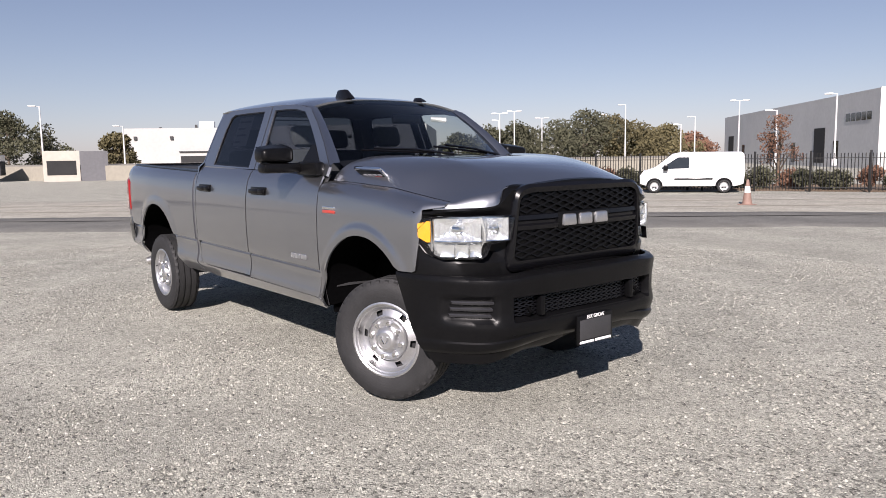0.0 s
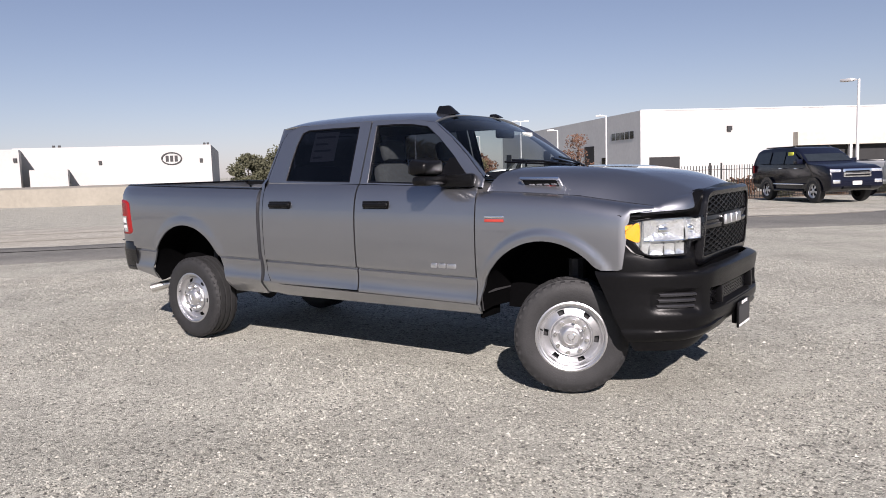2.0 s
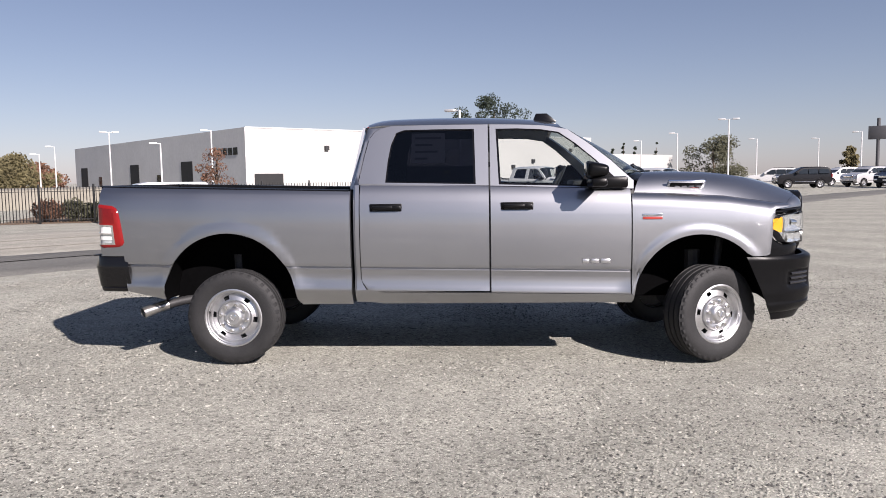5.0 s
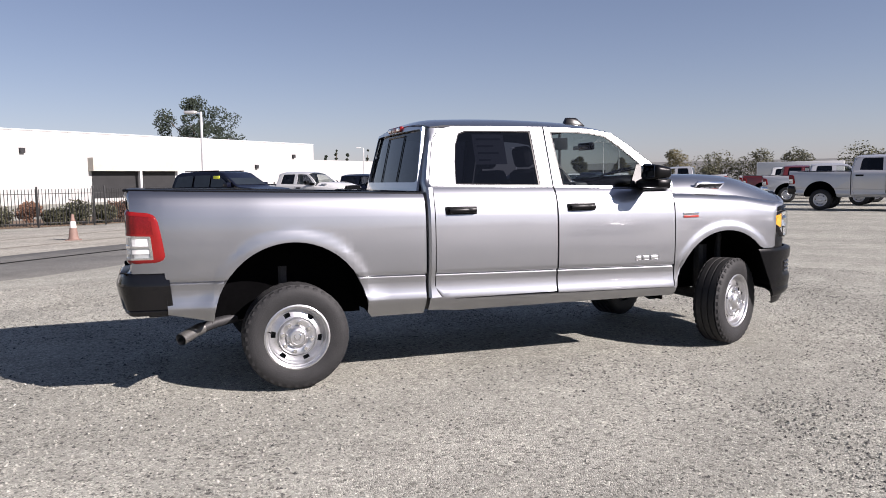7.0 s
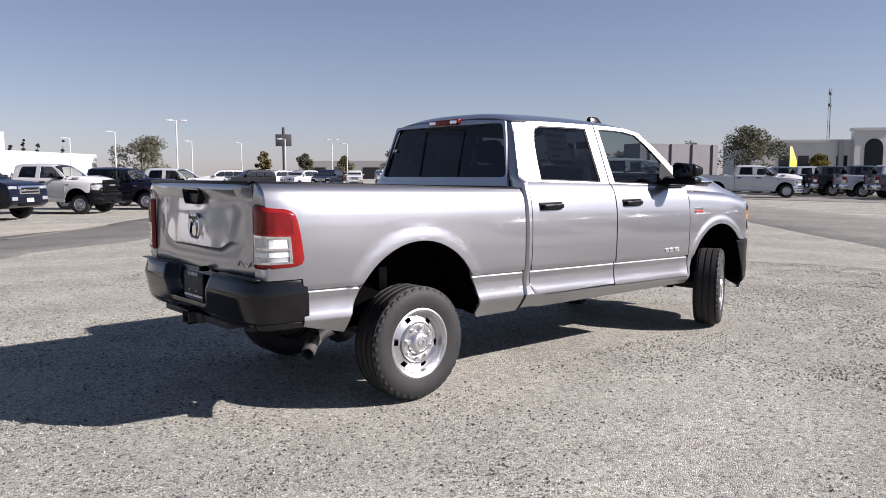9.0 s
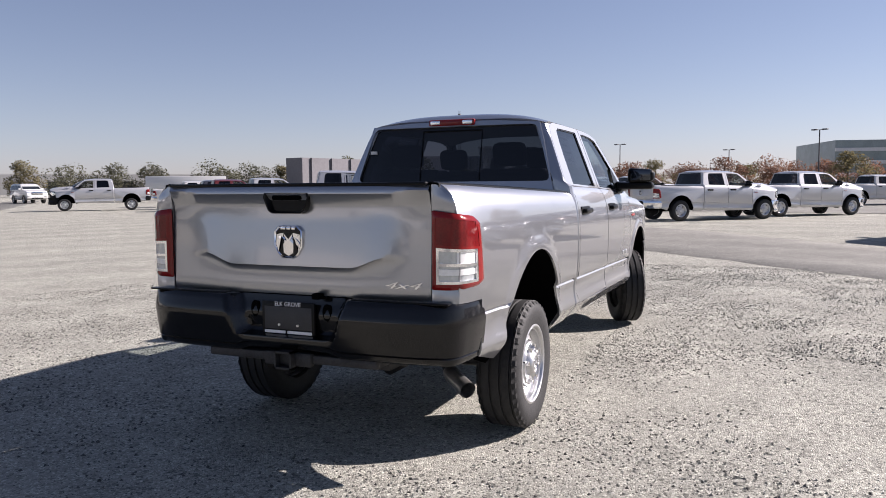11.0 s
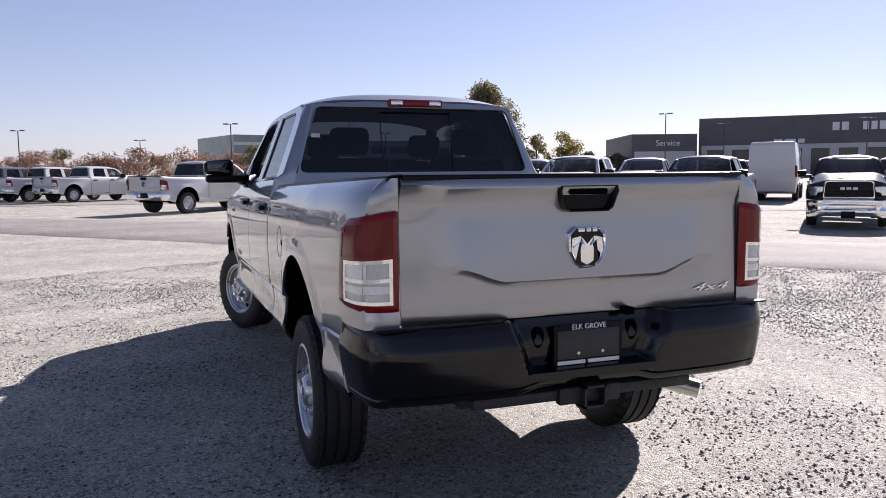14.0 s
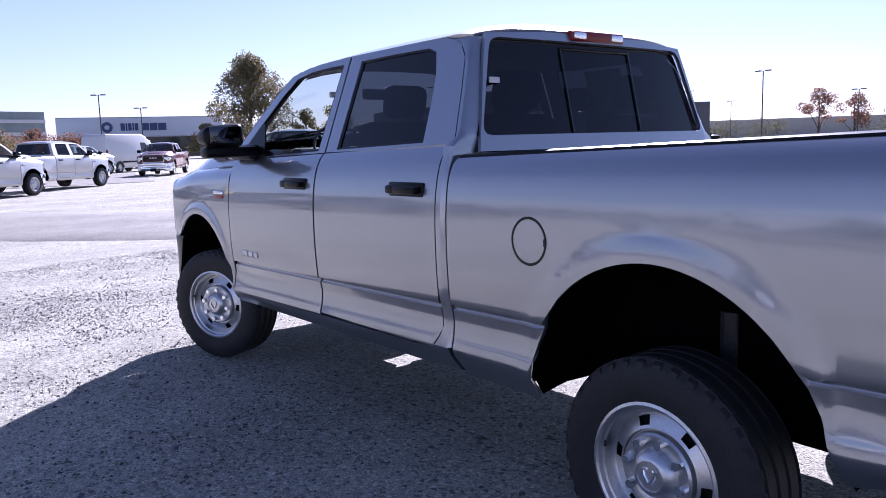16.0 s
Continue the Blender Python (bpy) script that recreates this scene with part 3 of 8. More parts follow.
def white_works():
    """Long white building behind the low wall, with a round sign."""
    t = thing("dealership_building", "long white commercial building with flat parapets", "building")
    a, b = (-120, 58), (-105, 84)
    block(t, "wall", (-131.7, 37.9), a, 30, 7.0, M_WALLW)
    block(t, "wall", (-126, 60), b, 40, 7.4, M_WALLW)
    w = Wall((-126, 60), b)
    block(t, "annex", (-117.4, 58.1), (-114.5, 62.8), 10, 3.6, M_WALLW, label="low white annex")
    for s in (13.3, 29.9):
        w.panel("light", s, s + 0.5, 4.4, 5.0, M_FRAME, t, 0.3, label="dark wall light")
    bm = bmesh.new()
    spin(bm, [(0.93, 0), (1.0, 0.12), (0.86, 0.12), (0.86, 0)], 40)
    bm.transform(w.m @ Matrix.Translation((25.2, 0.05, 5.1)) @ Matrix.Diagonal((1.75, 1, 1.1, 1)))
    part("sign", bm, M_FRAME, t, "dark oval sign ring")
    for k in range(3):
        w.panel("sign_bar", 24.2 + k * 0.75, 24.7 + k * 0.75, 4.6, 5.6, M_FRAME, t, 0.12)
    w2 = Wall((-131.7, 37.9), a)
    for s in (1.6, 7.7, 15.6, 22.4):
        w2.panel("light", s, s + 0.5, 5.0, 5.6, M_FRAME, t, 0.3, label="dark wall light")
    w2.panel("dock_door", 9.3, 14.6, 0.0, 2.1, M_DARK, t, 0.05, label="dark dock opening")
    w2.panel("dock_frame", 9.1, 14.8, 2.75, 2.95, M_FRAME, t, 0.3, label="dark dock canopy edge")
    w2.panel("side_door", 7.4, 8.4, 0.0, 1.9, M_WALLG, t, 0.06, label="pale grey service door")
    w2.panel("roof_unit", 12.3, 14.8, 7.0, 8.25, M_POLE, t, -3, 5, "grey rooftop air unit")
    w2.panel("roof_vent", 11.5, 11.9, 7.0, 7.7, M_FRAME, t, -3, 3.4, "dark roof vent")
    w2.panel("roof_vent", 5.3, 5.7, 7.0, 7.3, M_FRAME, t, -3, 3.4, "dark roof vent")
    for s in (5.5, 6.4, 30.5, 31.1):
        w.panel("roof_vent", s, s + 0.4, 7.4, 7.9, M_FRAME, t, -3, 3.4, "dark roof vent")
    return t


def low_wall():
    bm = bmesh.new()
    line = [(-140, -24), (-75, 16), (-54, 28), (-38, 42), (-26, 54)]
    rows = []
    for (x0, y0), (x1, y1) in zip(line, line[1:]):
        for i in range(12):
            x, y = lerp(x0, x1, i / 12), lerp(y0, y1, i / 12)
            rows.append([(x, y, -0.6), (x, y, 1.0), (x - 0.15, y + 0.25, 1.06), (x - 1.2, y + 2.2, 1.1), (x - 9, y + 14, 1.1)])
    grid(bm, rows)
    struct("retaining_wall", bm, M_WALLB, "low beige concrete retaining wall with a flat top", "wall")



def hut():
    t = thing("hut", "small pale hut with a dark opening beside a dark shed", "building")
    c = Wall((-72.73, 12.75), (-72.0, 15.85))
    block(t, "wall", (-72.73, 12.75), (-72.0, 15.85), 4, 2.5, M_WALLT)
    c.panel("opening", 0.33, 2.85, 0.2, 1.55, M_DARK, t, 0.04)
    block(t, "shed", (-72.0, 15.9), (-71.4, 18.3), 4, 2.45, M_DARKWALL, label="dark shed")
    t2 = thing("market_awning", "red and white striped awning over stalls", "awning")
    for k in range(9):
        a = Wall((-82, 2), (-78, 10))
        a.panel("stripe", k * 1.0, k * 1.0 + 1.0, 1.6, 2.2, M_AWNING if k % 2 else M_WHITEBAND, t2, 0.4, 1.5)
    a.panel("stall", 0, 9, 0.2, 1.6, M_DARK, t2, 0.0, 1.4)


def far_block(name, label, cam, b0, b1, d0, d1, z1, material, depth=25, cat="building"):
    """A block seen between two bearings; its front runs from the first to the second."""
    a = (cam[0] + d0 * math.cos(radians(b0)), cam[1] + d0 * math.sin(radians(b0)))
    b = (cam[0] + d1 * math.cos(radians(b1)), cam[1] + d1 * math.sin(radians(b1)))
    t = thing(name, label, cat)
    # seen from the truck's side, the front goes clockwise, so the depth lies behind it
    block(t, "wall", a, b, depth, z1, material)
    return t, Wall(a, b), (Vector(b) - Vector(a)).length


def mall():
    cam = (-4.3, 0)
    t, w, ln = far_block("shopping_hall", "tan shopping hall with an arched entrance", cam, 25.8, 14.6, 188, 205, 8.6, M_MALL)
    s = lambda b: ln * (25.8 - b) / 11.2
    w.panel("cornice", 0, ln, 8.6, 9.1, M_WALLG, t, 0.4, 0.6)
    w.panel("entrance", s(20.1), s(17.9), 0, 11.0, M_MALL, t, 2.0, label="tall entrance block")
    w.panel("entrance_cap", s(20.2), s(17.8), 11.0, 11.6, M_WALLG, t, 2.4)
    bm = bmesh.new()
    pts = [(-2.0, 0), (2.0, 0), (2.0, 5.2)] + [(2.0 * math.cos(math.pi * k / 12), 5.2 + 2.0 * math.sin(math.pi * k / 12)) for k in range(1, 12)] + [(-2.0, 5.2)]
    bm.faces.new([bm.verts.new((x, 0, z)) for x, z in pts])
    bm.transform(w.m @ Matrix.Translation((s(19.0), 2.06, 2.0)))
    part("arched_window", thicken(bm, 0.05), M_WINDOW, t, "tall arched window")
    for k in range(4):
        w.panel("window", s(20.9) - k * 4.2, s(20.9) - k * 4.2 + 2.4, 1.5, 5.5, M_WINDOW, t, 0.06)
    for k in range(2):
        w.panel("window", s(17.4) + k * 4.2, s(17.4) + k * 4.2 + 3.2, 1.0, 6.8, M_WINDOW, t, 0.06)
    for b in (20.7, 17.7, 16.0):
        w.panel("pillar", s(b) - 0.5, s(b) + 0.5, 0, 8.8, M_WALLW, t, 0.8)


def grey_hall():
    t, w, ln = far_block("grey_hall", "low grey tilt-up concrete hall", (-4.4, -1.7), 33.4, 28.2, 128, 140, 6.4, M_HALL, depth=4)
    for k in range(4):
        w.panel("pilaster", ln * (0.12 + 0.27 * k) - 0.2, ln * (0.12 + 0.27 * k) + 0.2, 0, 6.4, M_HALL, t, 0.3)
    t, w, ln = far_block("white_sheds", "long low white sheds on the skyline", (-3, -5), 60, 36, 230, 230, 5.4, M_WALLW)
    for k in range(6):
        w.panel("door", ln * k / 6 + 3, ln * k / 6 + 8, 0, 3.5, M_DARK, t, 0.05)


def showroom():
    cam = (-4.4, 0)
    t, w, ln = far_block("car_showroom", "long pale car showroom with a roundel sign", cam, -10.6, -21.2, 200, 200, 9.8, M_WALLW)
    w.panel("upper_band", 0, ln, 5.2, 9.6, mat("pale_blue_panel", (0.5, 0.53, 0.6), 0.6, vary=0.05, vscale=0.3), t, 0.3, label="pale blue-grey upper band")
    w.panel("glazing", 1, ln - 1, 0.3, 5.0, M_WINDOW, t, 0.05, label="dark ground floor glazing")
    bm = bmesh.new()
    spin(bm, [(0.55, 0.0), (1.25, 0.0), (1.25, 0.2), (0.55, 0.2), (0.55, 0.0)], 32)
    bm.transform(w.m @ Matrix.Translation((ln * 0.29, 0.32, 7.4)))
    part("roundel", bm, M_BLUE, t, "dark blue ring sign")
    for k, (a, b2) in enumerate(((0.37, 0.395), (0.40, 0.41), (0.415, 0.435), (0.44, 0.45), (0.455, 0.475), (0.50, 0.54), (0.545, 0.59), (0.595, 0.645))):
        w.panel("sign_bar", ln * a, ln * b2, 6.6, 8.3, M_BLUE, t, 0.45)
    t, w, ln = far_block("glass_offices", "green glass office block with balconies", cam, -4.6, -9.9, 178, 185, 10.4, M_GREENGL)
    for k in range(4):
        w.panel("floor_band", 0, ln, 2.6 * k + 0.3, 2.6 * k + 1.0, M_POLE, t, 0.3)


def car_hall():
    cam = (-3.3, 2.0)
    t, w, ln = far_block("dealer_hall", "dark panelled dealership hall with pale glazing", cam, -39.0, -52.6, 150, 150, 11.0, M_DARKWALL)
    w.panel("glazing", 0.5, ln - 0.5, 0, 6.0, M_WALLG, t, 0.05, label="pale grey shopfront")
    for k in range(8):
        w.panel("window", 1.5 + k * ln / 8.2, 4.4 + k * ln / 8.2, 0.2, 5.2, M_WINDOW, t, 0.12)
    w.panel("frame", ln - 0.8, ln, 0, 11.0, M_POLE, t, 0.4)
    for a, b2 in ((0.62, 0.65), (0.66, 0.69), (0.75, 0.775), (0.785, 0.81), (0.82, 0.845), (0.855, 0.88), (0.89, 0.915), (0.925, 0.95), (0.96, 0.972)):
        w.panel("sign_bar", ln * a, ln * b2, 8.2, 9.6, M_LETTER, t, 0.3)
    for a, b2 in ((0.36, 0.40), (0.41, 0.46), (0.47, 0.50)):
        w.panel("sign_bar", ln * a, ln * b2, 6.2, 6.9, M_LETTER, t, 0.3)
    t, w, ln = far_block("service_wing", "low dark service wing of the dealership", cam, -34.4, -38.9, 143, 146, 8.1, M_DARKWALL)
    w.panel("glazing", 0.5, ln - 0.3, 0, 5.0, M_WALLG, t, 0.05)
    txt = bpy.data.curves.new("service_sign", "FONT")
    txt.body, txt.size, txt.extrude, txt.align_x = "Service", 1.5, 0.05, "CENTER"
    tmp = bpy.data.objects.new("tmp", txt)
    scene.collection.objects.link(tmp)
    me = bpy.data.meshes.new_from_object(tmp.evaluated_get(bpy.context.evaluated_depsgraph_get()))
    bpy.data.objects.remove(tmp)
    bm = bmesh.new()
    bm.from_mesh(me)
    bm.transform(w.m @ Matrix.Translation((ln * 0.55, 0.15, 6.0)) @ pose(0, 0, 0, 90, 0, 0) @ Matrix.Diagonal((1, 1, -1, 1)))
    part("sign", bm, M_LETTER, t, "white Service lettering")
    far_block("low_wing", "low dark wing beside the dealership", cam, -52.8, -56.6, 160, 165, 8.2, M_DARKWALL)
    far_block("hillside_houses", "distant low houses and sheds", (-1.4, 2.8), -57, -75, 320, 320, 7, M_WALLT)


warehouse()
white_works()
low_wall()
hut()
mall()
grey_hall()
showroom()
car_hall()


# ---- the pickup truck: shapes of its body ----
RAKE = 0.02
SIDE = [(0.44, 0.862), (0.50, 0.91), (0.555, 0.952), (0.585, 0.961), (0.63, 0.95), (0.70, 0.944), (0.744, 0.951), (0.752, 0.943), (0.760, 0.945), (0.768, 0.962), (0.80, 0.967), (0.95, 0.974), (1.10, 0.974), (1.20, 0.968), (1.28, 0.955), (1.33, 0.935), (1.365, 0.905), (1.385, 0.87)]
DOORSIDE = SIDE[:-3] + [(1.34, 0.938), (1.385, 0.915), (1.41, 0.892)]
ARCH_R, ARCH_F = (-0.02, 0.50, 0.545, 0.565), (3.70, 0.49, 0.505, 0.525)


def plan_taper(x):
    return smooth_curve([(-1.10, 0.918), (-1.04, 0.944), (-0.93, 0.964), (-0.79, 0.977), (-0.5, 0.99), (-0.2, 1.0), (3.9, 1.0), (4.1, 0.995), (4.24, 0.985)], x)


def flare(x, z):
    """How far the sheet metal stands out round the wheel openings."""
    d = 0
    for cx, cz, a, b in (ARCH_R, ARCH_F):
        r = math.hypot((x - cx) / a, (z - cz) / b)
        d = max(d, 1 - ease((r - 1.07) / 0.09))
    return 0.011 * d


def side_y(x, z, prof=SIDE):
    return smooth_curve(prof, z + RAKE * (x - 2.0)) * plan_taper(x) + flare(x, z)


def glass_y(z):
    return 0.885 - 0.38 * (z - 1.42)


def cut_ends(bm):
    """Cuts the ends of a bumper on a slant, clear of the front wheels."""
    r = bmesh.ops.bisect_plane(bm, geom=bm.verts[:] + bm.edges[:] + bm.faces[:], dist=0.0002, plane_co=(4.06, 0, 0.82), plane_no=(0.42, 0, 0.19), clear_inner=True)
    cut = [e for e in r["geom_cut"] if isinstance(e, bmesh.types.BMEdge)]
    bmesh.ops.holes_fill(bm, edges=cut, sides=0)


def arch_z(x, arch):
    cx, cz, a, b = arch
    t = (x - cx) / a
    return cz + b * math.sqrt(1 - t * t) if abs(t) < 1 else -1


def spread(x0, x1, arch=None, n=16):
    """Stations along a panel, closer together at the ends of a wheel opening."""
    xs = {round(lerp(x0, x1, i / n), 4) for i in range(n + 1)}
    if arch:
        for i in range(25):
            x = arch[0] - arch[2] * math.cos(math.pi * i / 24) * 0.9995
            if x0 < x < x1:
                xs.add(round(x, 4))
    return sorted(xs)


def side_panel(xs, zbot, ztop, prof, nz=14, thick=0.012):
    """A body panel between two edges, with a row of faces along every bend of the profile."""
    zn = sorted({round(v, 4) for v in [p[0] for p in prof] + [0.44 + 0.045 * k for k in range(23)] + [0.762, 0.775]})
    bm = bmesh.new()
    rows = []
    for x in xs:
        b, t = zbot(x), ztop(x)
        zs = [min(max(z - RAKE * (x - 2.0), b), t) for z in zn]
        zs[0], zs[-1] = b, t
        rows.append([(x, -side_y(x, z, prof), z) for z in zs])
    grid(bm, rows)
    bmesh.ops.remove_doubles(bm, verts=bm.verts, dist=0.0006)
    bmesh.ops.dissolve_degenerate(bm, edges=bm.edges, dist=0.0004)
    return thicken(bm, thick)


def ring(outer, inner, f, sub=4):
    bm = bmesh.new()
    def fine(poly):
        out = []
        for i, p in enumerate(poly):
            q = poly[(i + 1) % len(poly)]
            out += [(lerp(p[0], q[0], k / sub), lerp(p[1], q[1], k / sub)) for k in range(sub)]
        return out
    o, n = fine(outer), fine(inner)
    ov, nv = [bm.verts.new(f(*p)) for p in o], [bm.verts.new(f(*p)) for p in n]
    c = len(o)
    for i in range(c):
        bm.faces.new((ov[i], ov[(i + 1) % c], nv[(i + 1) % c], nv[i]))
    return bm


def face_of(poly, f):
    bm = bmesh.new()
    bm.faces.new([bm.verts.new(f(*p)) for p in poly])
    return bm


def rounded(poly, r=0.05, n=4):
    out = []
    for i, p in enumerate(poly):
        a, b = Vector(poly[i - 1]), Vector(poly[(i + 1) % len(poly)])
        p = Vector(p)
        ra = min(r, (a - p).length * 0.45)
        rb = min(r, (b - p).length * 0.45)
        s, e = p + (a - p).normalized() * ra, p + (b - p).normalized() * rb
        for k in range(n + 1):
            t = k / n
            q = s * (1 - t) ** 2 + p * 2 * t * (1 - t) + e * t * t
            out.append((q.x, q.y))
    return out


HOOD_C = [(3.2, 1.49), (3.43, 1.496), (3.9, 1.484), (4.28, 1.45), (4.45, 1.412), (4.54, 1.378), (4.60, 1.345), (4.66, 1.30)]
HOOD_S = [(3.1, 1.345), (3.46, 1.335), (3.9, 1.308), (4.27, 1.255), (4.41, 1.238)]
HOOD_W = [(3.1, 0.86), (3.5, 0.85), (4.0, 0.838), (4.41, 0.81), (4.7, 0.80)]
HOOD_E = [(0, 4.60), (0.3, 4.592), (0.45, 4.573), (0.597, 4.535), (0.70, 4.48), (0.81, 4.40), (0.9, 4.3)]
FRONT = [(0, 4.64), (0.3, 4.637), (0.5, 4.62), (0.62, 4.595), (0.72, 4.553), (0.80, 4.50), (0.87, 4.42), (0.925, 4.315), (0.945, 4.255), (0.958, 4.19), (0.968, 4.13)]
BUMP = [(0, 4.725), (0.3, 4.722), (0.5, 4.708), (0.62, 4.685), (0.74, 4.62), (0.84, 4.50), (0.91, 4.37), (0.955, 4.23), (0.968, 4.13), (0.971, 4.03)]


def hood_z(x, y):
    zc, zs, w = smooth_curve(HOOD_C, x), curve(HOOD_S, x), curve(HOOD_W, x)
    t = min(1, abs(y) / w)
    p = curve([(3.4, 12), (3.9, 7), (4.27, 3.2), (4.52, 1.9)], x)
    crease = 0.012 * math.exp(-(((abs(y) - lerp(0.60, 0.50, (x - 3.3) / 1.3)) / 0.05) ** 2))
    return zc - (zc - zs) * t**p + crease


def corner_edge(a):
    """Upper and lower edge of the sheet metal over a headlamp, a metres from the middle."""
    xe = smooth_curve(HOOD_E, a) if a < 0.81 else lerp(4.40, 4.30, (a - 0.81) / 0.085)
    zt = hood_z(smooth_curve(HOOD_E, a) - 0.004, a) if a < 0.80 else curve(HOOD_S, xe) - 0.03 * ((a - 0.80) / 0.095) ** 2
    zl = min(zt - 0.002, smooth_curve([(0.53, 1.34), (0.56, 1.315), (0.60, 1.262), (0.64, 1.226), (0.70, 1.212), (0.78, 1.207), (0.9, 1.198)], a))
    xl = lerp(xe, smooth_curve(FRONT, a) - 0.002, min(1, (zt - zl) / 0.07))
    return xe, zt, xl, zl


def shield_point(u, v):
    a = Vector((3.43 - 0.27 * abs(v) ** 2.2, 0.768 * v, 1.490 - 0.03 * v * v))
    b = Vector((2.63 + 0.02 * v * v, 0.64 * v, 1.934 - 0.066 * abs(v) ** 2.5))
    p = a.lerp(b, u)
    p.z += 0.028 * math.sin(math.pi * u)
    return p


def roof_point(u, v):
    xb, xf = 1.10 - 0.05 * (1 - v * v), 2.66 - 0.03 * (1 - v * v)
    x = lerp(xb, xf, u)
    zc = smooth_curve([(1.05, 1.93), (1.15, 1.975), (1.4, 1.992), (1.8, 1.995), (2.2, 1.983), (2.45, 1.965), (2.63, 1.936)], x)
    ze = curve([(1.10, 1.895), (1.2, 1.908), (2.1, 1.905), (2.45, 1.893), (2.66, 1.868)], x)
    ye = lerp(glass_y(ze), 0.645, max(0, (u - 0.8) / 0.2) ** 2 * 0.6)
    return Vector((x, ye * v, ze + (zc - ze) * (1 - abs(v) ** 3.2)))


def back_point(y, z):
    return Vector((0.985 + 0.225 * (z - 1.43) - 0.045 * (1 - (y / 0.87) ** 2), y, z))


def ease_in(q):
    q = max(0.0, min(1.0, q))
    return q * q * (3 - 2 * q)


def tyre_mesh(r=0.377, w=0.246):
    bm = bmesh.new()
    h = w / 2
    prof = [(0.222, -h * 0.72), (0.235, -h * 0.92), (0.27, -h), (0.31, -h * 1.02), (0.345, -h * 0.98), (r - 0.018, -h * 0.9), (r - 0.004, -h * 0.8)]
    for k in (-0.55, -0.18, 0.18, 0.55):
        prof += [(r, (k - 0.055) * w / 2 * 1.3), (r - 0.011, (k - 0.04) * w / 2 * 1.3), (r - 0.011, (k + 0.04) * w / 2 * 1.3), (r, (k + 0.055) * w / 2 * 1.3)]
    prof += [(r - 0.004, h * 0.8), (r - 0.018, h * 0.9), (0.345, h * 0.98), (0.31, h * 1.02), (0.27, h), (0.235, h * 0.92), (0.222, h * 0.72)]
    spin(bm, prof, 72)
    n = len(prof)
    # shoulder blocks
    for i in range(72):
        if i % 2:
            continue
        for side in (-1, 1):
            a0, a1 = i * math.tau / 72, (i + 0.95) * math.tau / 72
            vs = []
            for a in (a0, a1):
                for rr, hh in ((r + 0.001, h * 0.72), (r - 0.012, h * 0.93), (r - 0.03, h * 0.965)):
                    vs.append(bm.verts.new((rr * math.cos(a), side * hh, rr * math.sin(a))))
            bm.faces.new((vs[0], vs[1], vs[4], vs[3]))
            bm.faces.new((vs[1], vs[2], vs[5], vs[4]))
    return bm


def make_wheel(parent, x, y, steer, out):
    """A tyre on a bright pressed-steel wheel with six oval openings; out: +1 or -1, the side its face looks to."""
    hub = part("wheel", tyre_mesh(), M_RUBBER, parent, "black all-terrain tyre on a bright steel wheel")
    hub.matrix_parent_inverse = Matrix()
    hub.matrix_basis = pose(x, y, 0.379, 0, 0, steer + (180 if out < 0 else 0))
    bm = bmesh.new()
    prof = [(0.222, -0.09), (0.216, 0.0), (0.222, 0.095), (0.236, 0.105), (0.236, 0.114), (0.226, 0.117), (0.218, 0.112), (0.213, 0.098), (0.206, 0.095), (0.203, 0.078), (0.197, 0.062), (0.190, 0.056), (0.183, 0.060), (0.152, 0.073), (0.142, 0.078), (0.139, 0.066), (0.128, 0.066), (0.110, 0.066), (0.098, 0.066)]
    def hole(i, j):
        return j == 12 and i % 8 in (0, 1)
    spin(bm, prof, 48, skip=hole)
    part("rim", bm, M_STEEL, hub, "bright steel wheel")
    bm = bmesh.new()
    spin(bm, [(0.0, 0.03), (0.215, 0.03), (0.215, -0.05), (0, -0.05)], 32)
    part("brake_drum", bm, M_FRAME, hub, "dark brake disc")
    bm = bmesh.new()
    spin(bm, [(0.134, 0.066), (0.131, 0.088), (0.124, 0.095), (0.09, 0.094), (0.084, 0.090), (0.078, 0.104), (0.066, 0.120), (0.056, 0.126), (0.050, 0.128), (0.048, 0.123), (0.0, 0.125)], 40)
    cap = part("hub_cap", bm, M_STEEL, hub)
    bm = bmesh.new()
    for sx in (-1, 1):
        tube(bm, [(sx * 0.006, 0.125, -0.022), (sx * 0.02, 0.127, 0.0), (sx * 0.024, 0.126, 0.018), (sx * 0.012, 0.125, 0.022)], 0.005, 5)
    part("cap_emblem", bm, M_CHROME, cap, "plain raised emblem shape")
    for k in range(8):
        a = k * math.tau / 8 + 0.2
        bm = tube(bmesh.new(), [(0.104 * math.cos(a), 0.09, 0.104 * math.sin(a)), (0.104 * math.cos(a), 0.118, 0.104 * math.sin(a))], 0.0145, 8)
        part("lug_nut", bm, M_CHROME, hub)
    bm = tube(bmesh.new(), [(0.2, 0.098, 0.05), (0.185, 0.118, 0.045)], 0.005, 6)
    part("valve", bm, M_RUBBER, hub)
    return hub


def badge_bars(parent, name, m, widths, h, material, depth=0.006, gap=0.008):
    """Plain raised bars in place of a maker's lettering."""
    x = -(sum(widths) + gap * (len(widths) - 1)) / 2
    bm = bmesh.new()
    for w in widths:
        box(bm, x, x + w, -depth, depth, -h / 2, h / 2, min(h, w) * 0.18)
        x += w + gap
    bm.transform(m)
    return part(name, bm, material, parent)


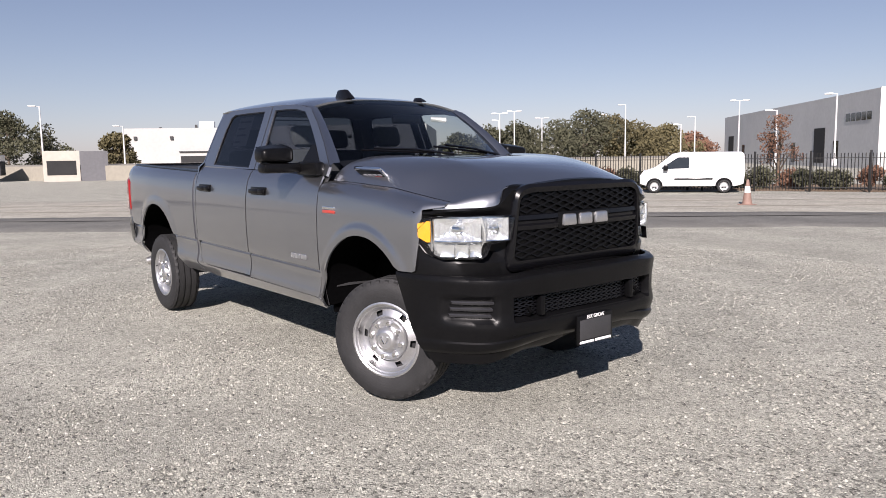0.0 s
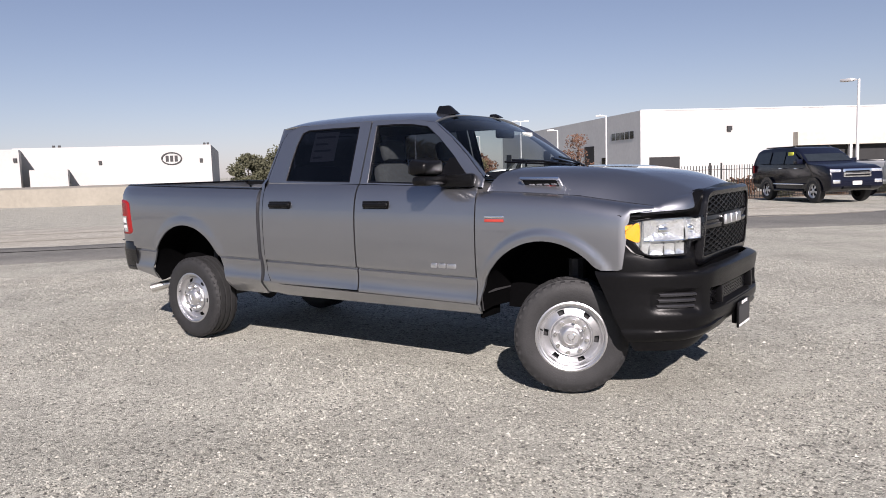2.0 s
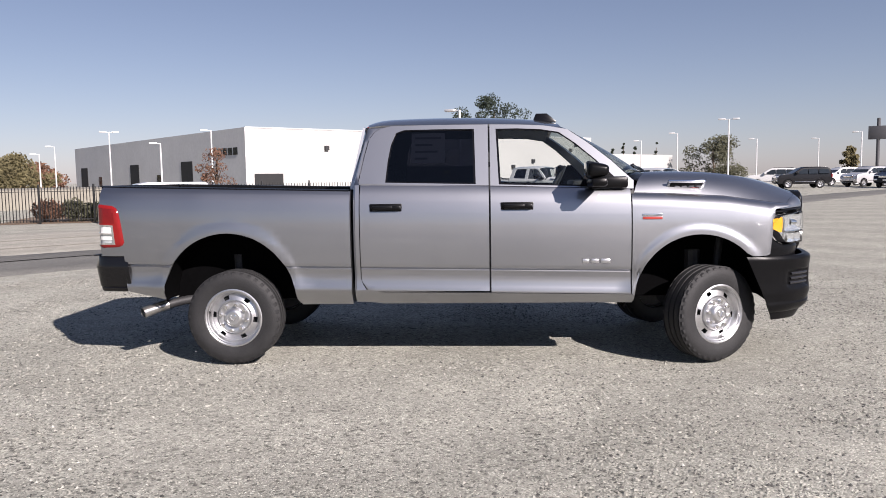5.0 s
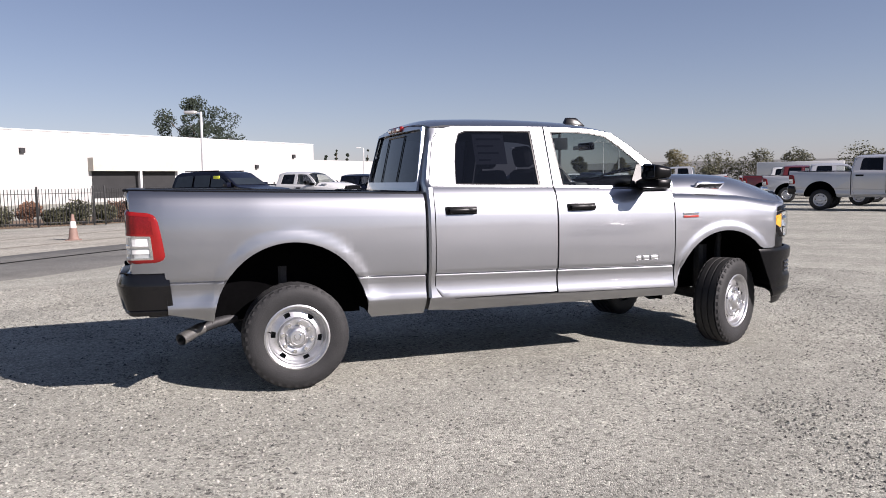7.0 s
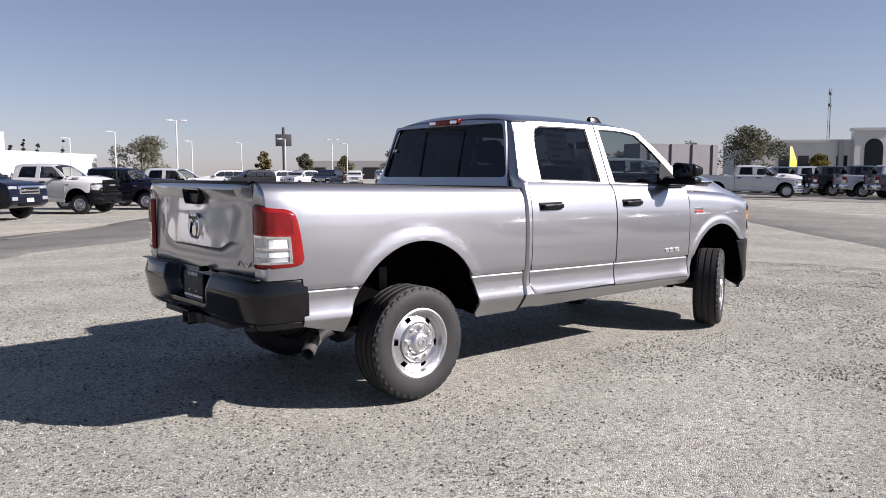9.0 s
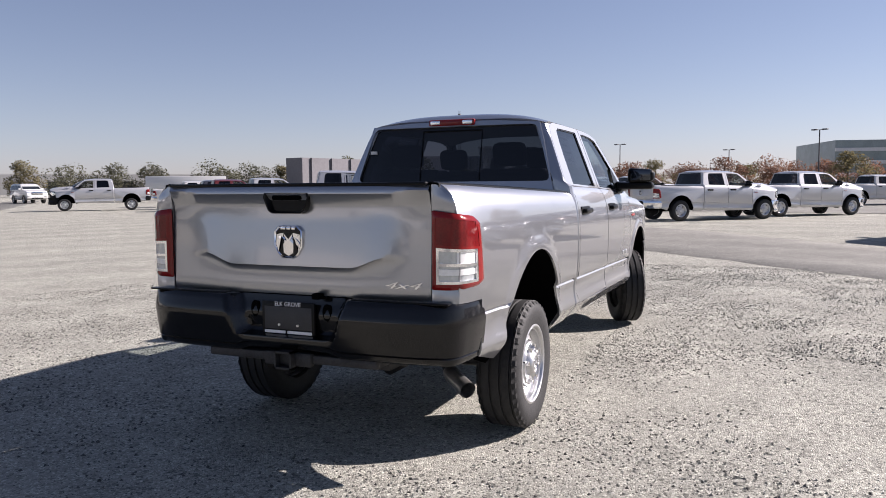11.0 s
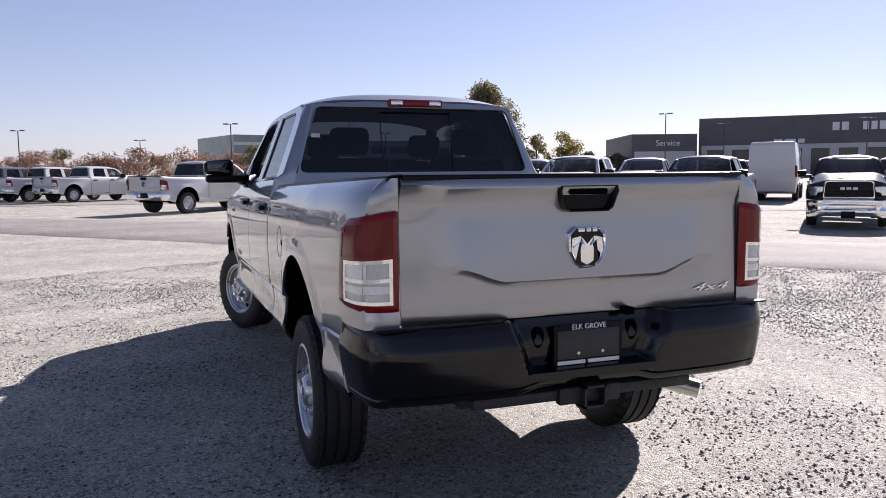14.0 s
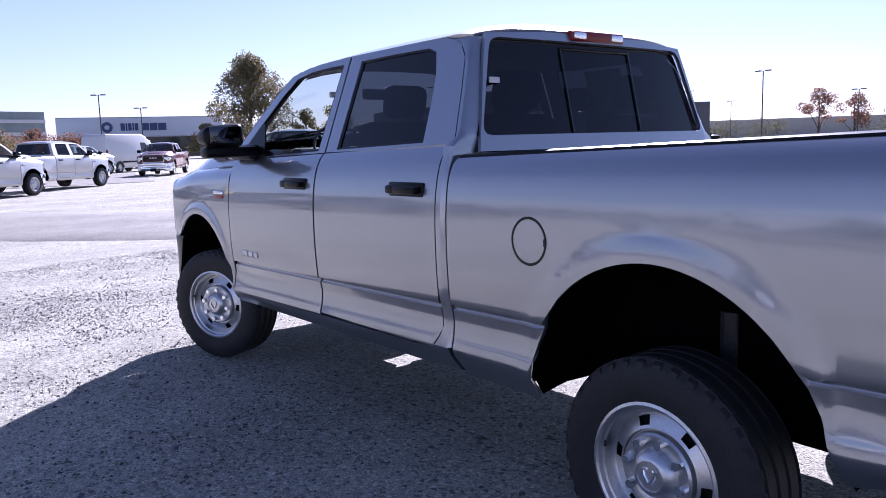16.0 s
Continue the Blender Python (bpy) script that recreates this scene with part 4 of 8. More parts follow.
def lettering(parent, name, body, m, size, material, extrude=0.003, shear=0.0, label=""):
    """Raised text in the built-in font, facing along -y of the pose."""
    txt = bpy.data.curves.new(name, "FONT")
    txt.body, txt.size, txt.extrude, txt.shear, txt.align_x, txt.align_y = body, size, extrude, shear, "CENTER", "CENTER"
    tmp = bpy.data.objects.new("tmp", txt)
    scene.collection.objects.link(tmp)
    me = bpy.data.meshes.new_from_object(tmp.evaluated_get(bpy.context.evaluated_depsgraph_get()))
    bpy.data.objects.remove(tmp)
    bm = bmesh.new()
    bm.from_mesh(me)
    bm.transform(m @ pose(0, 0, 0, 90, 0, 0))
    return part(name, bm, material, parent, label)


def bell(v, a0, a1, b0, b1):
    """Rises from a0 to a1 and falls again from b0 to b1."""
    return ease_in((v - a0) / (a1 - a0)) * (1 - ease_in((v - b0) / (b1 - b0)))


def on_side(x, z, s=1, out=0.004, prof=DOORSIDE):
    """A pose flat on the body's right (s=-1) or left side, looking outwards."""
    y = side_y(x, z, prof) + out
    return pose(x, s * y, z, 0, 0, 0)


def pickup(label, paint_m=M_PAINT, steer=25.0):
    t = thing("pickup_truck", label, "pickup truck")
    # --- cab and doors ---
    def z_rear_door(x):
        return max(0.573 - 0.016 * (x - 2.08), 0.585 + 0.09 * max(0, (1.115 - x) / 0.065) ** 2)
    def belt(x):
        return 1.437 - 0.0315 * (x - 1.24) - 0.004
    rear_out = [(1.028, 1.43), (1.075, 1.66), (1.11, 1.80), (1.17, 1.875), (1.28, 1.902), (1.60, 1.905), (2.066, 1.902), (2.066, 1.413)]
    rear_in = [(1.245, 1.447), (1.262, 1.62), (1.285, 1.75), (1.325, 1.845), (1.39, 1.868), (1.65, 1.87), (1.955, 1.868), (1.965, 1.425)]
    front_out = [(2.080, 1.412), (2.080, 1.902), (2.30, 1.897), (2.52, 1.885), (2.70, 1.853), (2.86, 1.74), (3.03, 1.60), (3.20, 1.435), (3.195, 1.374)]
    front_in = [(2.147, 1.42), (2.128, 1.866), (2.30, 1.866), (2.48, 1.857), (2.63, 1.832), (2.76, 1.74), (2.92, 1.60), (3.075, 1.44), (3.10, 1.387)]
    f_r = lambda x, z: Vector((x, -glass_y(z), z))
    for s in (-1, 1):
        for nm, xs, zb, outl, inl, hx, gm in (("rear_door", spread(1.05, 2.066, n=18), z_rear_door, rear_out, rear_in, 1.255, M_TINT), ("front_door", spread(2.080, 3.168, n=18), lambda x: 0.572 - 0.018 * (x - 2.08), front_out, front_in, 2.285, M_GLASS)):
            bm = side_panel(xs, zb, belt, DOORSIDE, 18)
            up = thicken(ring(outl, inl, f_r, 3), 0.02)
            me = bpy.data.meshes.new("tmp")
            up.to_mesh(me)
            bm.from_mesh(me)
            up.free()
            bpy.data.meshes.remove(me)
            if s > 0:
                for v in bm.verts:
                    v.co.y = -v.co.y
            d = part(nm, bm, paint_m, t, "door with a black handle and window")
            g = face_of(inl, lambda x, z: Vector((x, s * (glass_y(z) - 0.012), z)))
            if s > 0 and nm == "front_door":
                # this pane is wound down to a low strip
                g.free()
                g = face_of([(2.16, 1.40), (2.16, 1.435), (3.06, 1.435), (3.085, 1.40)], lambda x, z: Vector((x, glass_y(z) - 0.012, z)))
            part("window", g, gm, d, "dark privacy glass" if gm is M_TINT else "lightly tinted glass")
            seal = thicken(ring(inl, [(lerp(p[0], sum(q[0] for q in inl) / len(inl), 0.035), lerp(p[1], 1.64, 0.045)) for p in inl], lambda x, z: Vector((x, s * (glass_y(z) - 0.006), z)), 2), 0.008)
            part("window_seal", seal, M_TRIM, d, "black rubber seal")
            hz = 1.25
            y0 = side_y(hx, hz, DOORSIDE)
            bm = bmesh.new()
            box(bm, hx - 0.128, hx + 0.128, s * (y0 - 0.012) if s > 0 else -(y0 + 0.006), s * (y0 + 0.006) if s > 0 else -(y0 - 0.012), hz - 0.032, hz + 0.032, 0.008)
            box(bm, hx - 0.105, hx + 0.06, min(s * (y0 + 0.012), s * (y0 + 0.04)), max(s * (y0 + 0.012), s * (y0 + 0.04)), hz - 0.017, hz + 0.017, 0.012)
            box(bm, hx - 0.105, hx - 0.07, min(s * y0, s * (y0 + 0.035)), max(s * y0, s * (y0 + 0.035)), hz - 0.015, hz + 0.015, 0.006)
            box(bm, hx + 0.03, hx + 0.12, min(s * y0, s * (y0 + 0.036)), max(s * y0, s * (y0 + 0.036)), hz - 0.019, hz + 0.019, 0.012)
            part("door_handle", bm, M_PLASTIC, d, "black plastic pull handle")
        # rocker, corner pillar, inner shell
        bm = side_panel(spread(1.0, 3.185, n=20), lambda x: 0.478 if x > 1.2 else 0.49 + 0.03 * (1.2 - x), lambda x: 0.566 - 0.016 * (x - 2.08) if x > 1.12 else 0.60, DOORSIDE, 8)
        if s > 0:
            bmesh.ops.transform(bm, matrix=Matrix.Diagonal((1, -1, 1, 1)), verts=bm.verts)
        part("rocker_panel", bm, paint_m, t)
        bm = bmesh.new()
        rows = []
        for k in range(19):
            z = lerp(0.60, 1.43, k / 18)
            y = side_y(1.02, min(z, 1.40), DOORSIDE)
            xd = 1.043 + 0.07 * max(0, 1 - math.sqrt(max(0, (z - 0.59) / 0.10)))
            rows.append([(xd, s * y, z), (1.012, s * y, z), (0.996, s * (y - 0.014), z), (0.99, s * (y - 0.05), z), (0.99, s * 0.4, z)])
        for k in range(1, 13):
            u = k / 12
            z = lerp(1.43, 1.886, u)
            y = glass_y(z)
            xd = curve([(1.43, 1.022), (1.66, 1.069), (1.80, 1.104), (1.875, 1.164), (1.90, 1.27)], z)
            xb = 0.985 + 0.225 * (z - 1.43)
            rows.append([(xd, s * y, z), (lerp(xd, xb, 0.6), s * y, z), (xb + 0.008, s * (y - 0.008), z), (xb, s * (y - 0.03), z), tuple(back_point(s * (y - 0.075), z))])
        grid(bm, rows)
        part("cab_corner", bm, paint_m, t)
        bm = bmesh.new()
        rows = []
        for x in spread(1.0, 3.2, n=12):
            rows.append([(x, s * (side_y(x, z, DOORSIDE) - 0.03), z) for z in (0.50, 0.6, 0.7, 0.8, 1.0, 1.2, 1.3, 1.38)])
        grid(bm, rows)
        part("inner_sill", bm, M_DASH, t, "dark inner door lining")
        # roof rail and windscreen pillar
        bm = bmesh.new()
        rows = []
        for k in range(15):
            u = k / 14
            w = shield_point(1 - u, s)
            dz = lerp(1.868, 1.44, u)
            xd = curve([(1.44, 3.205), (1.60, 3.038), (1.74, 2.868), (1.853, 2.706), (1.875, 2.60)], dz)
            d = Vector((xd, s * glass_y(dz), dz))
            m = w.lerp(d, 0.55) + Vector((0.006, s * 0.012, 0.008))
            rows.append([tuple(w), tuple(m), tuple(d)])
        grid(bm, rows)
        part("windscreen_pillar", bm, paint_m, t)
    # roof
    bm = bmesh.new()
    grid(bm, [[tuple(roof_point(i / 28, v)) for v in [math.sin(math.pi / 2 * k / 14) for k in range(-14, 15)]] for i in range(29)])
    part("roof", thicken(bm, 0.02), paint_m, t)
    bm = bmesh.new()
    grid(bm, [[tuple(roof_point(i / 8, v / 6) - Vector((0, 0, 0.04))) for v in range(-6, 7)] for i in range(9)])
    part("headliner", bm, M_HEAD, t, "pale grey headliner")
    # rear wall with its window
    wall_o = [(-0.80, 1.40), (-0.672, 1.915), (0.672, 1.915), (0.80, 1.40)]
    win = rounded([(-0.775, 1.465), (-0.655, 1.878), (0.655, 1.878), (0.775, 1.465)], 0.05, 3)
    outer = rounded(wall_o, 0.001, 3)
    bm = ring(outer, win, lambda y, z: back_point(y, min(z, 1.893 + 0.028 * (1 - (y / 0.672) ** 2)) if z > 1.89 else z), 4)
    part("rear_wall", thicken(bm, 0.02), paint_m, t)
    bm = bmesh.new()
    rows = []
    for k in range(9):
        z = lerp(1.465, 1.878, k / 8)
        h = lerp(0.775, 0.655, k / 8) - (0.012 if k in (0, 8) else 0)
        rows.append([tuple(back_point(lerp(-h, h, j / 16), z) + Vector((0.006, 0, 0))) for j in range(17)])
    grid(bm, rows)
    rw = part("rear_window", bm, M_TINT, t, "dark tinted rear window with a sliding pane")
    bm = bmesh.new()
    for y in (-0.24, 0.24):
        a, b = back_point(y, 1.475), back_point(y, 1.85)
        tube(bm, [a, b], 0.0045, 6)
    a, b = back_point(-0.24, 1.85), back_point(0.24, 1.85)
    tube(bm, [a, b], 0.006, 6)
    part("slider_frame", bm, M_TRIM, rw, "black sliding pane frame")
    bm = bmesh.new()
    for dy, dz in ((0.66, 1.70),):
        p = back_point(dy, dz)
        box(bm, p.x - 0.012, p.x - 0.006, dy - 0.028, dy + 0.028, dz - 0.012, dz + 0.012)
    part("sticker", bm, M_PAPER, rw, "small pale window sticker")
    bm = bx(-0.02, 0.015, -0.185, 0.185, -0.024, 0.024, 0.01)
    bm.transform(Matrix.Translation((1.032, 0, 1.912)))
    lamp = part("brake_lamp", bm, M_REDLENS, t, "red high brake lamp with clear ends")
    for y in (-0.13, 0.13):
        bm = bx(-0.024, 0.0, y - 0.04, y + 0.04, -0.016, 0.016, 0.006)
        bm.transform(Matrix.Translation((1.03, 0, 1.912)))
        part("cargo_lamp", bm, M_CLEARLENS, lamp, "clear cargo lamp lens")
    # windscreen, cowl
    bm = bmesh.new()
    grid(bm, [[tuple(shield_point(u / 10, v / 12)) for v in range(-12, 13)] for u in range(11)])
    ws = part("windscreen", bm, M_SHIELD, t, "clear curved windscreen")
    bm = bmesh.new()
    rows = [[tuple(shield_point(lerp(u0, u1, j / 2), v / 12) + Vector((-0.004, 0, -0.004))) for j in range(3)] for u0, u1 in ((0.93, 1.0),) for v in range(-12, 13)]
    grid(bm, rows)
    part("sun_band", bm, M_TRIM, ws, "black upper glass band")
    bm = bmesh.new()
    rows = []
    for v in range(-12, 13):
        p = shield_point(0.0, v / 12)
        y = p.y * 1.02
        hx = p.x + 0.16
        rows.append([tuple(p + Vector((-0.02, 0, 0.012))), (p.x + 0.03, y, p.z - 0.012), (hx, y * 1.03, min(hood_z(hx, y) - 0.03, p.z - 0.02))])
    grid(bm, rows)
    part("cowl", bm, M_PLASTIC, t, "black plastic cowl")
    for y0, y1 in ((0.55, -0.02), (-0.02, -0.56)):
        bm = bmesh.new()
        a = shield_point(0.01, y0 / 0.768) + Vector((0.05, 0, 0.012))
        b = shield_point(0.10, y1 / 0.768) + Vector((0.02, 0, 0.03))
        tube(bm, [a, a.lerp(b, 0.5) + Vector((0, 0, 0.012)), b], 0.009, 6)
        tube(bm, [a.lerp(b, 0.25) + Vector((-0.01, 0, -0.002)), b + Vector((-0.005, -0.1 if y1 < y0 else 0.1, -0.012))], 0.008, 5)
        part("wiper", bm, M_TRIM, t, "black windscreen wiper")
    # hood
    bm = bmesh.new()
    rows = []
    for i in range(27):
        v = math.sin(math.pi / 2 * (i - 13) / 13)
        row = []
        for k in range(21):
            u = k / 20
            y = 0
            for _ in range(3):
                xc = 3.43 - 0.25 * abs(v) ** 2.2 + 0.03
                x = lerp(xc, smooth_curve(HOOD_E, abs(y)), u)
                y = v * min(curve(HOOD_W, x), 0.812 if u > 0.97 else 9)
            row.append((x, y, hood_z(x, y)))
        rows.append(row)
    grid(bm, rows)
    hood = part("hood", thicken(bm, 0.012), paint_m, t, "hood with raised centre and side vents")
    # the sheet metal turns down over each headlamp
    for s in (-1, 1):
        bm = bmesh.new()
        rows = []
        for k in range(27):
            a = lerp(0.53, 0.895, k / 26)
            xe, zt, xl, zl = corner_edge(a)
            rows.append([(lerp(xe, xl, math.sin(math.pi / 2 * j / 7)) + 0.003, s * a, lerp(zt + 0.001, zl, 1 - math.cos(math.pi / 2 * j / 7))) for j in range(8)])
        grid(bm, rows)
        part("hood_corner", thicken(bm, 0.008), paint_m, hood)
    for s in (-1, 1):
        # front fender
        xs = spread(3.178, 4.235, ARCH_F, 18)
        bm = bmesh.new()
        rows = []
        for x in xs:
            b = max(0.475 if x < 3.3 else 0.84, arch_z(x, ARCH_F))
            if 4.10 < x:
                b = max(b, 0.80 + 0.05 * (x - 4.1) / 0.13)
            zt = curve(HOOD_S, x) - 0.115
            row = [(x, s * side_y(x, z), z) for z in [lerp(b, zt, j / 14) for j in range(15)]]
            y0, y1, z1 = side_y(x, zt), curve(HOOD_W, x) + 0.007, curve(HOOD_S, x) - 0.002
            for j in range(1, 8):
                a = j / 7 * math.pi / 2
                row.append((x, s * (y1 + (y0 - y1) * math.cos(a)), zt + (z1 - zt) * math.sin(a)))
            rows.append(row)
        # the tip over the headlamp
        for x in (4.28, 4.33, 4.37, 4.40):
            k = max(0, (x - 4.235) / 0.165)
            zt = curve(HOOD_S, x) - 0.115
            y0, y1, z1 = lerp(side_y(4.235, zt), 0.87, k), curve(HOOD_W, x) + 0.007, curve(HOOD_S, x) - 0.002
            lowz = lerp(1.19, 1.215, k)
            row = [(x, s * lerp(y0, y0 - 0.0, j / 14), lerp(lowz, max(zt, lowz + 0.002), j / 14)) for j in range(15)]
            zt = max(zt, lowz + 0.002)
            for j in range(1, 8):
                a = j / 7 * math.pi / 2
                row.append((x, s * (y1 + (y0 - y1) * math.cos(a)), zt + (z1 - zt) * math.sin(a)))
            rows.append(row)
        grid(bm, rows)
        fender = part("front_fender", thicken(bm, 0.012), paint_m, t, "front wing with an engine badge")
        bm = bmesh.new()
        box(bm, -0.075, 0.075, -0.004, 0.004, 0.006, 0.024, 0.003)
        bm.transform(on_side(3.33, 1.155, s, 0.003, SIDE))
        part("badge", bm, M_CHROME, fender, "small chrome engine badge")
        bm = bmesh.new()
        box(bm, -0.075, 0.075, -0.004, 0.004, -0.02, 0.0, 0.003)
        bm.transform(on_side(3.33, 1.155, s, 0.003, SIDE))
        part("badge", bm, M_REDBADGE, fender, "small red engine badge")
        # vent on the hood's shoulder
        bm = bmesh.new()
        box(bm, 3.47, 3.765, -0.012, 0.012, -0.05, 0.05, 0.012)
        m = Matrix.Translation((0, s * 0.822, 1.400)) @ pose(0, 0, 0, -s * 52, 0, 0)
        bm.transform(Matrix.Translation((3.62, 0, 0)) @ pose(0, 0, 0, 0, 1.5, 0) @ Matrix.Translation((-3.62, 0, 0)))
        bm.transform(m)
        vent = part("hood_vent", bm, M_CHROME, t, "chrome-framed hood vent badge")
        bm = bmesh.new()
        box(bm, 3.49, 3.745, -0.014, 0.014, -0.038, 0.038, 0.008)
        bm.transform(Matrix.Translation((3.62, 0, 0)) @ pose(0, 0, 0, 0, 1.5, 0) @ Matrix.Translation((-3.62, s * 0.002, 0)))
        bm.transform(m)
        part("vent_mesh", bm, M_PLASTIC, vent, "black vent insert")
        bm = bmesh.new()
        for k in range(4):
            box(bm, 3.53 + k * 0.055, 3.57 + k * 0.055, -0.016, 0.016, -0.02, -0.002, 0.003)
        bm.transform(Matrix.Translation((0, s * 0.003, 0)))
        bm.transform(m)
        part("vent_badge", bm, M_INK, vent, "grey badge lettering")
        bm = bx(3.54, 3.72, -0.0165, 0.0165, -0.026, -0.022, 0.001)
        bm.transform(Matrix.Translation((0, s * 0.003, 0)))
        bm.transform(m)
        part("vent_line", bm, M_REDBADGE, vent, "thin red line")
    # --- cargo bed ---
    def bed_top(x):
        return 1.384 + 0.029 * (0.955 - x)
    for s in (-1, 1):
        xs = spread(-1.076, 0.970, ARCH_R, 30)
        def bed_bot(x):
            b = 0.475 if x > 0 else 0.525
            if x < -0.56:
                b = lerp(0.525, 0.60, min(1, (-0.56 - x) / 0.3))
            if x < -0.872:
                b = 0.889
            elif x < -0.862:
                b = lerp(0.889, 0.60, (x + 0.872) / 0.01)
            return max(b, arch_z(x, ARCH_R))
        bm = side_panel(sorted(set(xs + [-0.873, -0.861, -0.862])), bed_bot, bed_top, SIDE, 22)
        if s > 0:
            bmesh.ops.transform(bm, matrix=Matrix.Diagonal((1, -1, 1, 1)), verts=bm.verts)
        bs = part("bed_side", bm, paint_m, t, "smooth pickup bed side")
        # front and rear edges of the bed side turn in
        bm = bmesh.new()
        rows = []
        for k in range(17):
            z = lerp(0.48, 1.382, k / 16)
            y = side_y(0.955, z)
            rows.append([(0.969, s * (y - 0.004), z), (0.974, s * (y - 0.03), z), (0.957, s * 0.3, z)])
        grid(bm, rows)
        part("bed_front_edge", bm, paint_m, t)
        bm = bmesh.new()
        rows = []
        for k in range(13):
            z = lerp(0.889, bed_top(-1.09), k / 12)
            y = side_y(-1.072, z)
            i = 0.010 if 0.945 < z < 1.335 else 0.0
            rows.append([(-1.075 + i, s * (y - i), z), (-1.088 + i, s * (y - 0.02 - i), z), (-1.09 + i, s * 0.772, z), (-1.05, s * 0.766, z)])
        grid(bm, rows)
        part("bed_rear_corner", bm, paint_m, t)
        # rail cap
        bm = bmesh.new()
        rows = []
        for k in range(13):
            x = lerp(-1.09, 0.955, k / 12)
            z, y = bed_top(x), side_y(x, bed_top(x)) * 1.0
            rows.append([(x, s * (y + 0.004), z - 0.012), (x, s * (y + 0.0), z + 0.008), (x, s * (y - 0.03), z + 0.014), (x, s * (y - 0.1), z + 0.012), (x, s * (y - 0.105), z - 0.03)])
        grid(bm, rows)
        part("bed_rail_cap", thicken(bm, 0.004), M_PLASTIC, t, "black bed rail cap")
        # inner wall of the bed and the wheel housing
        bm = bmesh.new()
        grid(bm, [[(x, s * 0.775, 1.10 if abs(x) < 0.605 else 0.86), (x, s * 0.775, bed_top(x) - 0.02)] for x in (-1.06, -0.61, -0.6, 0.6, 0.61, 0.95)])
        part("bed_inner_wall", bm, paint_m, t)
        bm = bmesh.new()
        box(bm, -0.62, 0.62, min(s * 0.55, s * 0.775), max(s * 0.55, s * 0.775), 1.088, 1.10)
        box(bm, -0.62, 0.62, min(s * 0.545, s * 0.555), max(s * 0.545, s * 0.555), 0.85, 1.10)
        part("wheel_housing", bm, M_DARK, t, "dark inner wheel housing")
        # round filler cover, left side only
        if s > 0:
            bm = bmesh.new()
            cx, cz = 0.505, 1.09
            rows = []
            for k in range(33):
                a = k * math.tau / 32
                rows.append([(cx + r * math.cos(a), side_y(cx + r * math.cos(a), cz + r * math.sin(a)) + h, cz + r * math.sin(a)) for r, h in ((0.088, 0.0005), (0.084, 0.0012), (0.080, 0.0012), (0.078, 0.0005))])
            grid(bm, rows)
            part("filler_gap", bm, M_TRIM, bs, "round black seam of the fuel filler cover")
            bm = bx(cx - 0.088, cx - 0.074, side_y(cx, cz) - 0.002, side_y(cx, cz) + 0.004, cz - 0.014, cz + 0.014, 0.003)
            part("filler_notch", bm, M_TRIM, bs, "dark finger notch")
    bm = bmesh.new()
    box(bm, -1.05, 0.95, -0.545, 0.545, 0.83, 0.846)
    for x0, x1 in ((-1.05, -0.6), (0.6, 0.95)):
        box(bm, x0, x1, -0.78, -0.545, 0.83, 0.85)
        box(bm, x0, x1, 0.545, 0.78, 0.83, 0.85)
    part("bed_floor", bm, paint_m, t, "painted metal bed floor")
    for k in range(11):
        y = -0.53 + k * 0.1
        part("bed_rib", bx(-1.05, 0.95, y, y + 0.06, 0.842, 0.862, 0.006), paint_m, t)
    part("bed_front_wall", bx(0.93, 0.955, -0.86, 0.86, 0.5, 1.375), paint_m, t)
    bm = bx(0.90, 0.96, -0.85, 0.85, 1.37, 1.392, 0.006)
    part("bed_header", bm, M_PLASTIC, t, "black bed header cap")
    # tailgate
    bm = bmesh.new()
    prof = [(1.444, -1.085), (1.447, -1.105), (1.437, -1.128), (1.418, -1.138), (1.402, -1.138), (1.352, -1.101), (1.335, -1.1), (1.25, -1.1062), (1.18, -1.1115), (1.125, -1.1155), (1.065, -1.120), (1.042, -1.1225), (1.026, -1.1095), (1.004, -1.1055), (0.958, -1.110), (0.915, -1.112), (0.897, -1.105), (0.893, -1.085)]
    rows = []
    for j in range(49):
        y = lerp(-0.765, 0.765, j / 48)
        k = max(0, min(1, (abs(y) - 0.34) / 0.2))
        k = k * k * (3 - 2 * k)
        fade = 1 - ease_in((abs(y) - 0.5) / 0.17)
        topf = 1 - ease_in((abs(y) - 0.62) / 0.12)
        row = []
        for z, x in prof:
            zz = z
            if 0.95 < z < 1.34:
                zz = z + 0.055 * k * min(1, (1.335 - z) / 0.29) * min(1, (z - 0.95) / 0.05)
                if z > 1.04:
                    x = -1.1 - 0.0225 * (1.335 - zz) / (0.293 - 0.055 * k)
                x = lerp(-1.1 - 0.0286 * (1.335 - zz), x, fade)
            if 1.34 < z < 1.405:
                x = lerp(-1.124 if z > 1.38 else -1.106, x, topf)
            row.append((x + 0.026 * (y / 0.762) ** 2, y, zz))
        rows.append(row)
    grid(bm, rows)
    gate = part("tailgate", thicken(bm, 0.02), paint_m, t, "tailgate with a pressed crease, handle and badge")
    part("tailgate_cap", bx(-1.12, -1.03, -0.758, 0.758, 1.438, 1.456, 0.006), M_PLASTIC, gate, "black tailgate top cap")
    part("tailgate_inner", bx(-1.075, -1.05, -0.76, 0.76, 0.87, 1.44), paint_m, gate)
    bm = bmesh.new()
    poly = [(-0.128, 1.408), (0.128, 1.408), (0.135, 1.385), (0.108, 1.32), (0.085, 1.305), (-0.085, 1.305), (-0.108, 1.32), (-0.135, 1.385)]
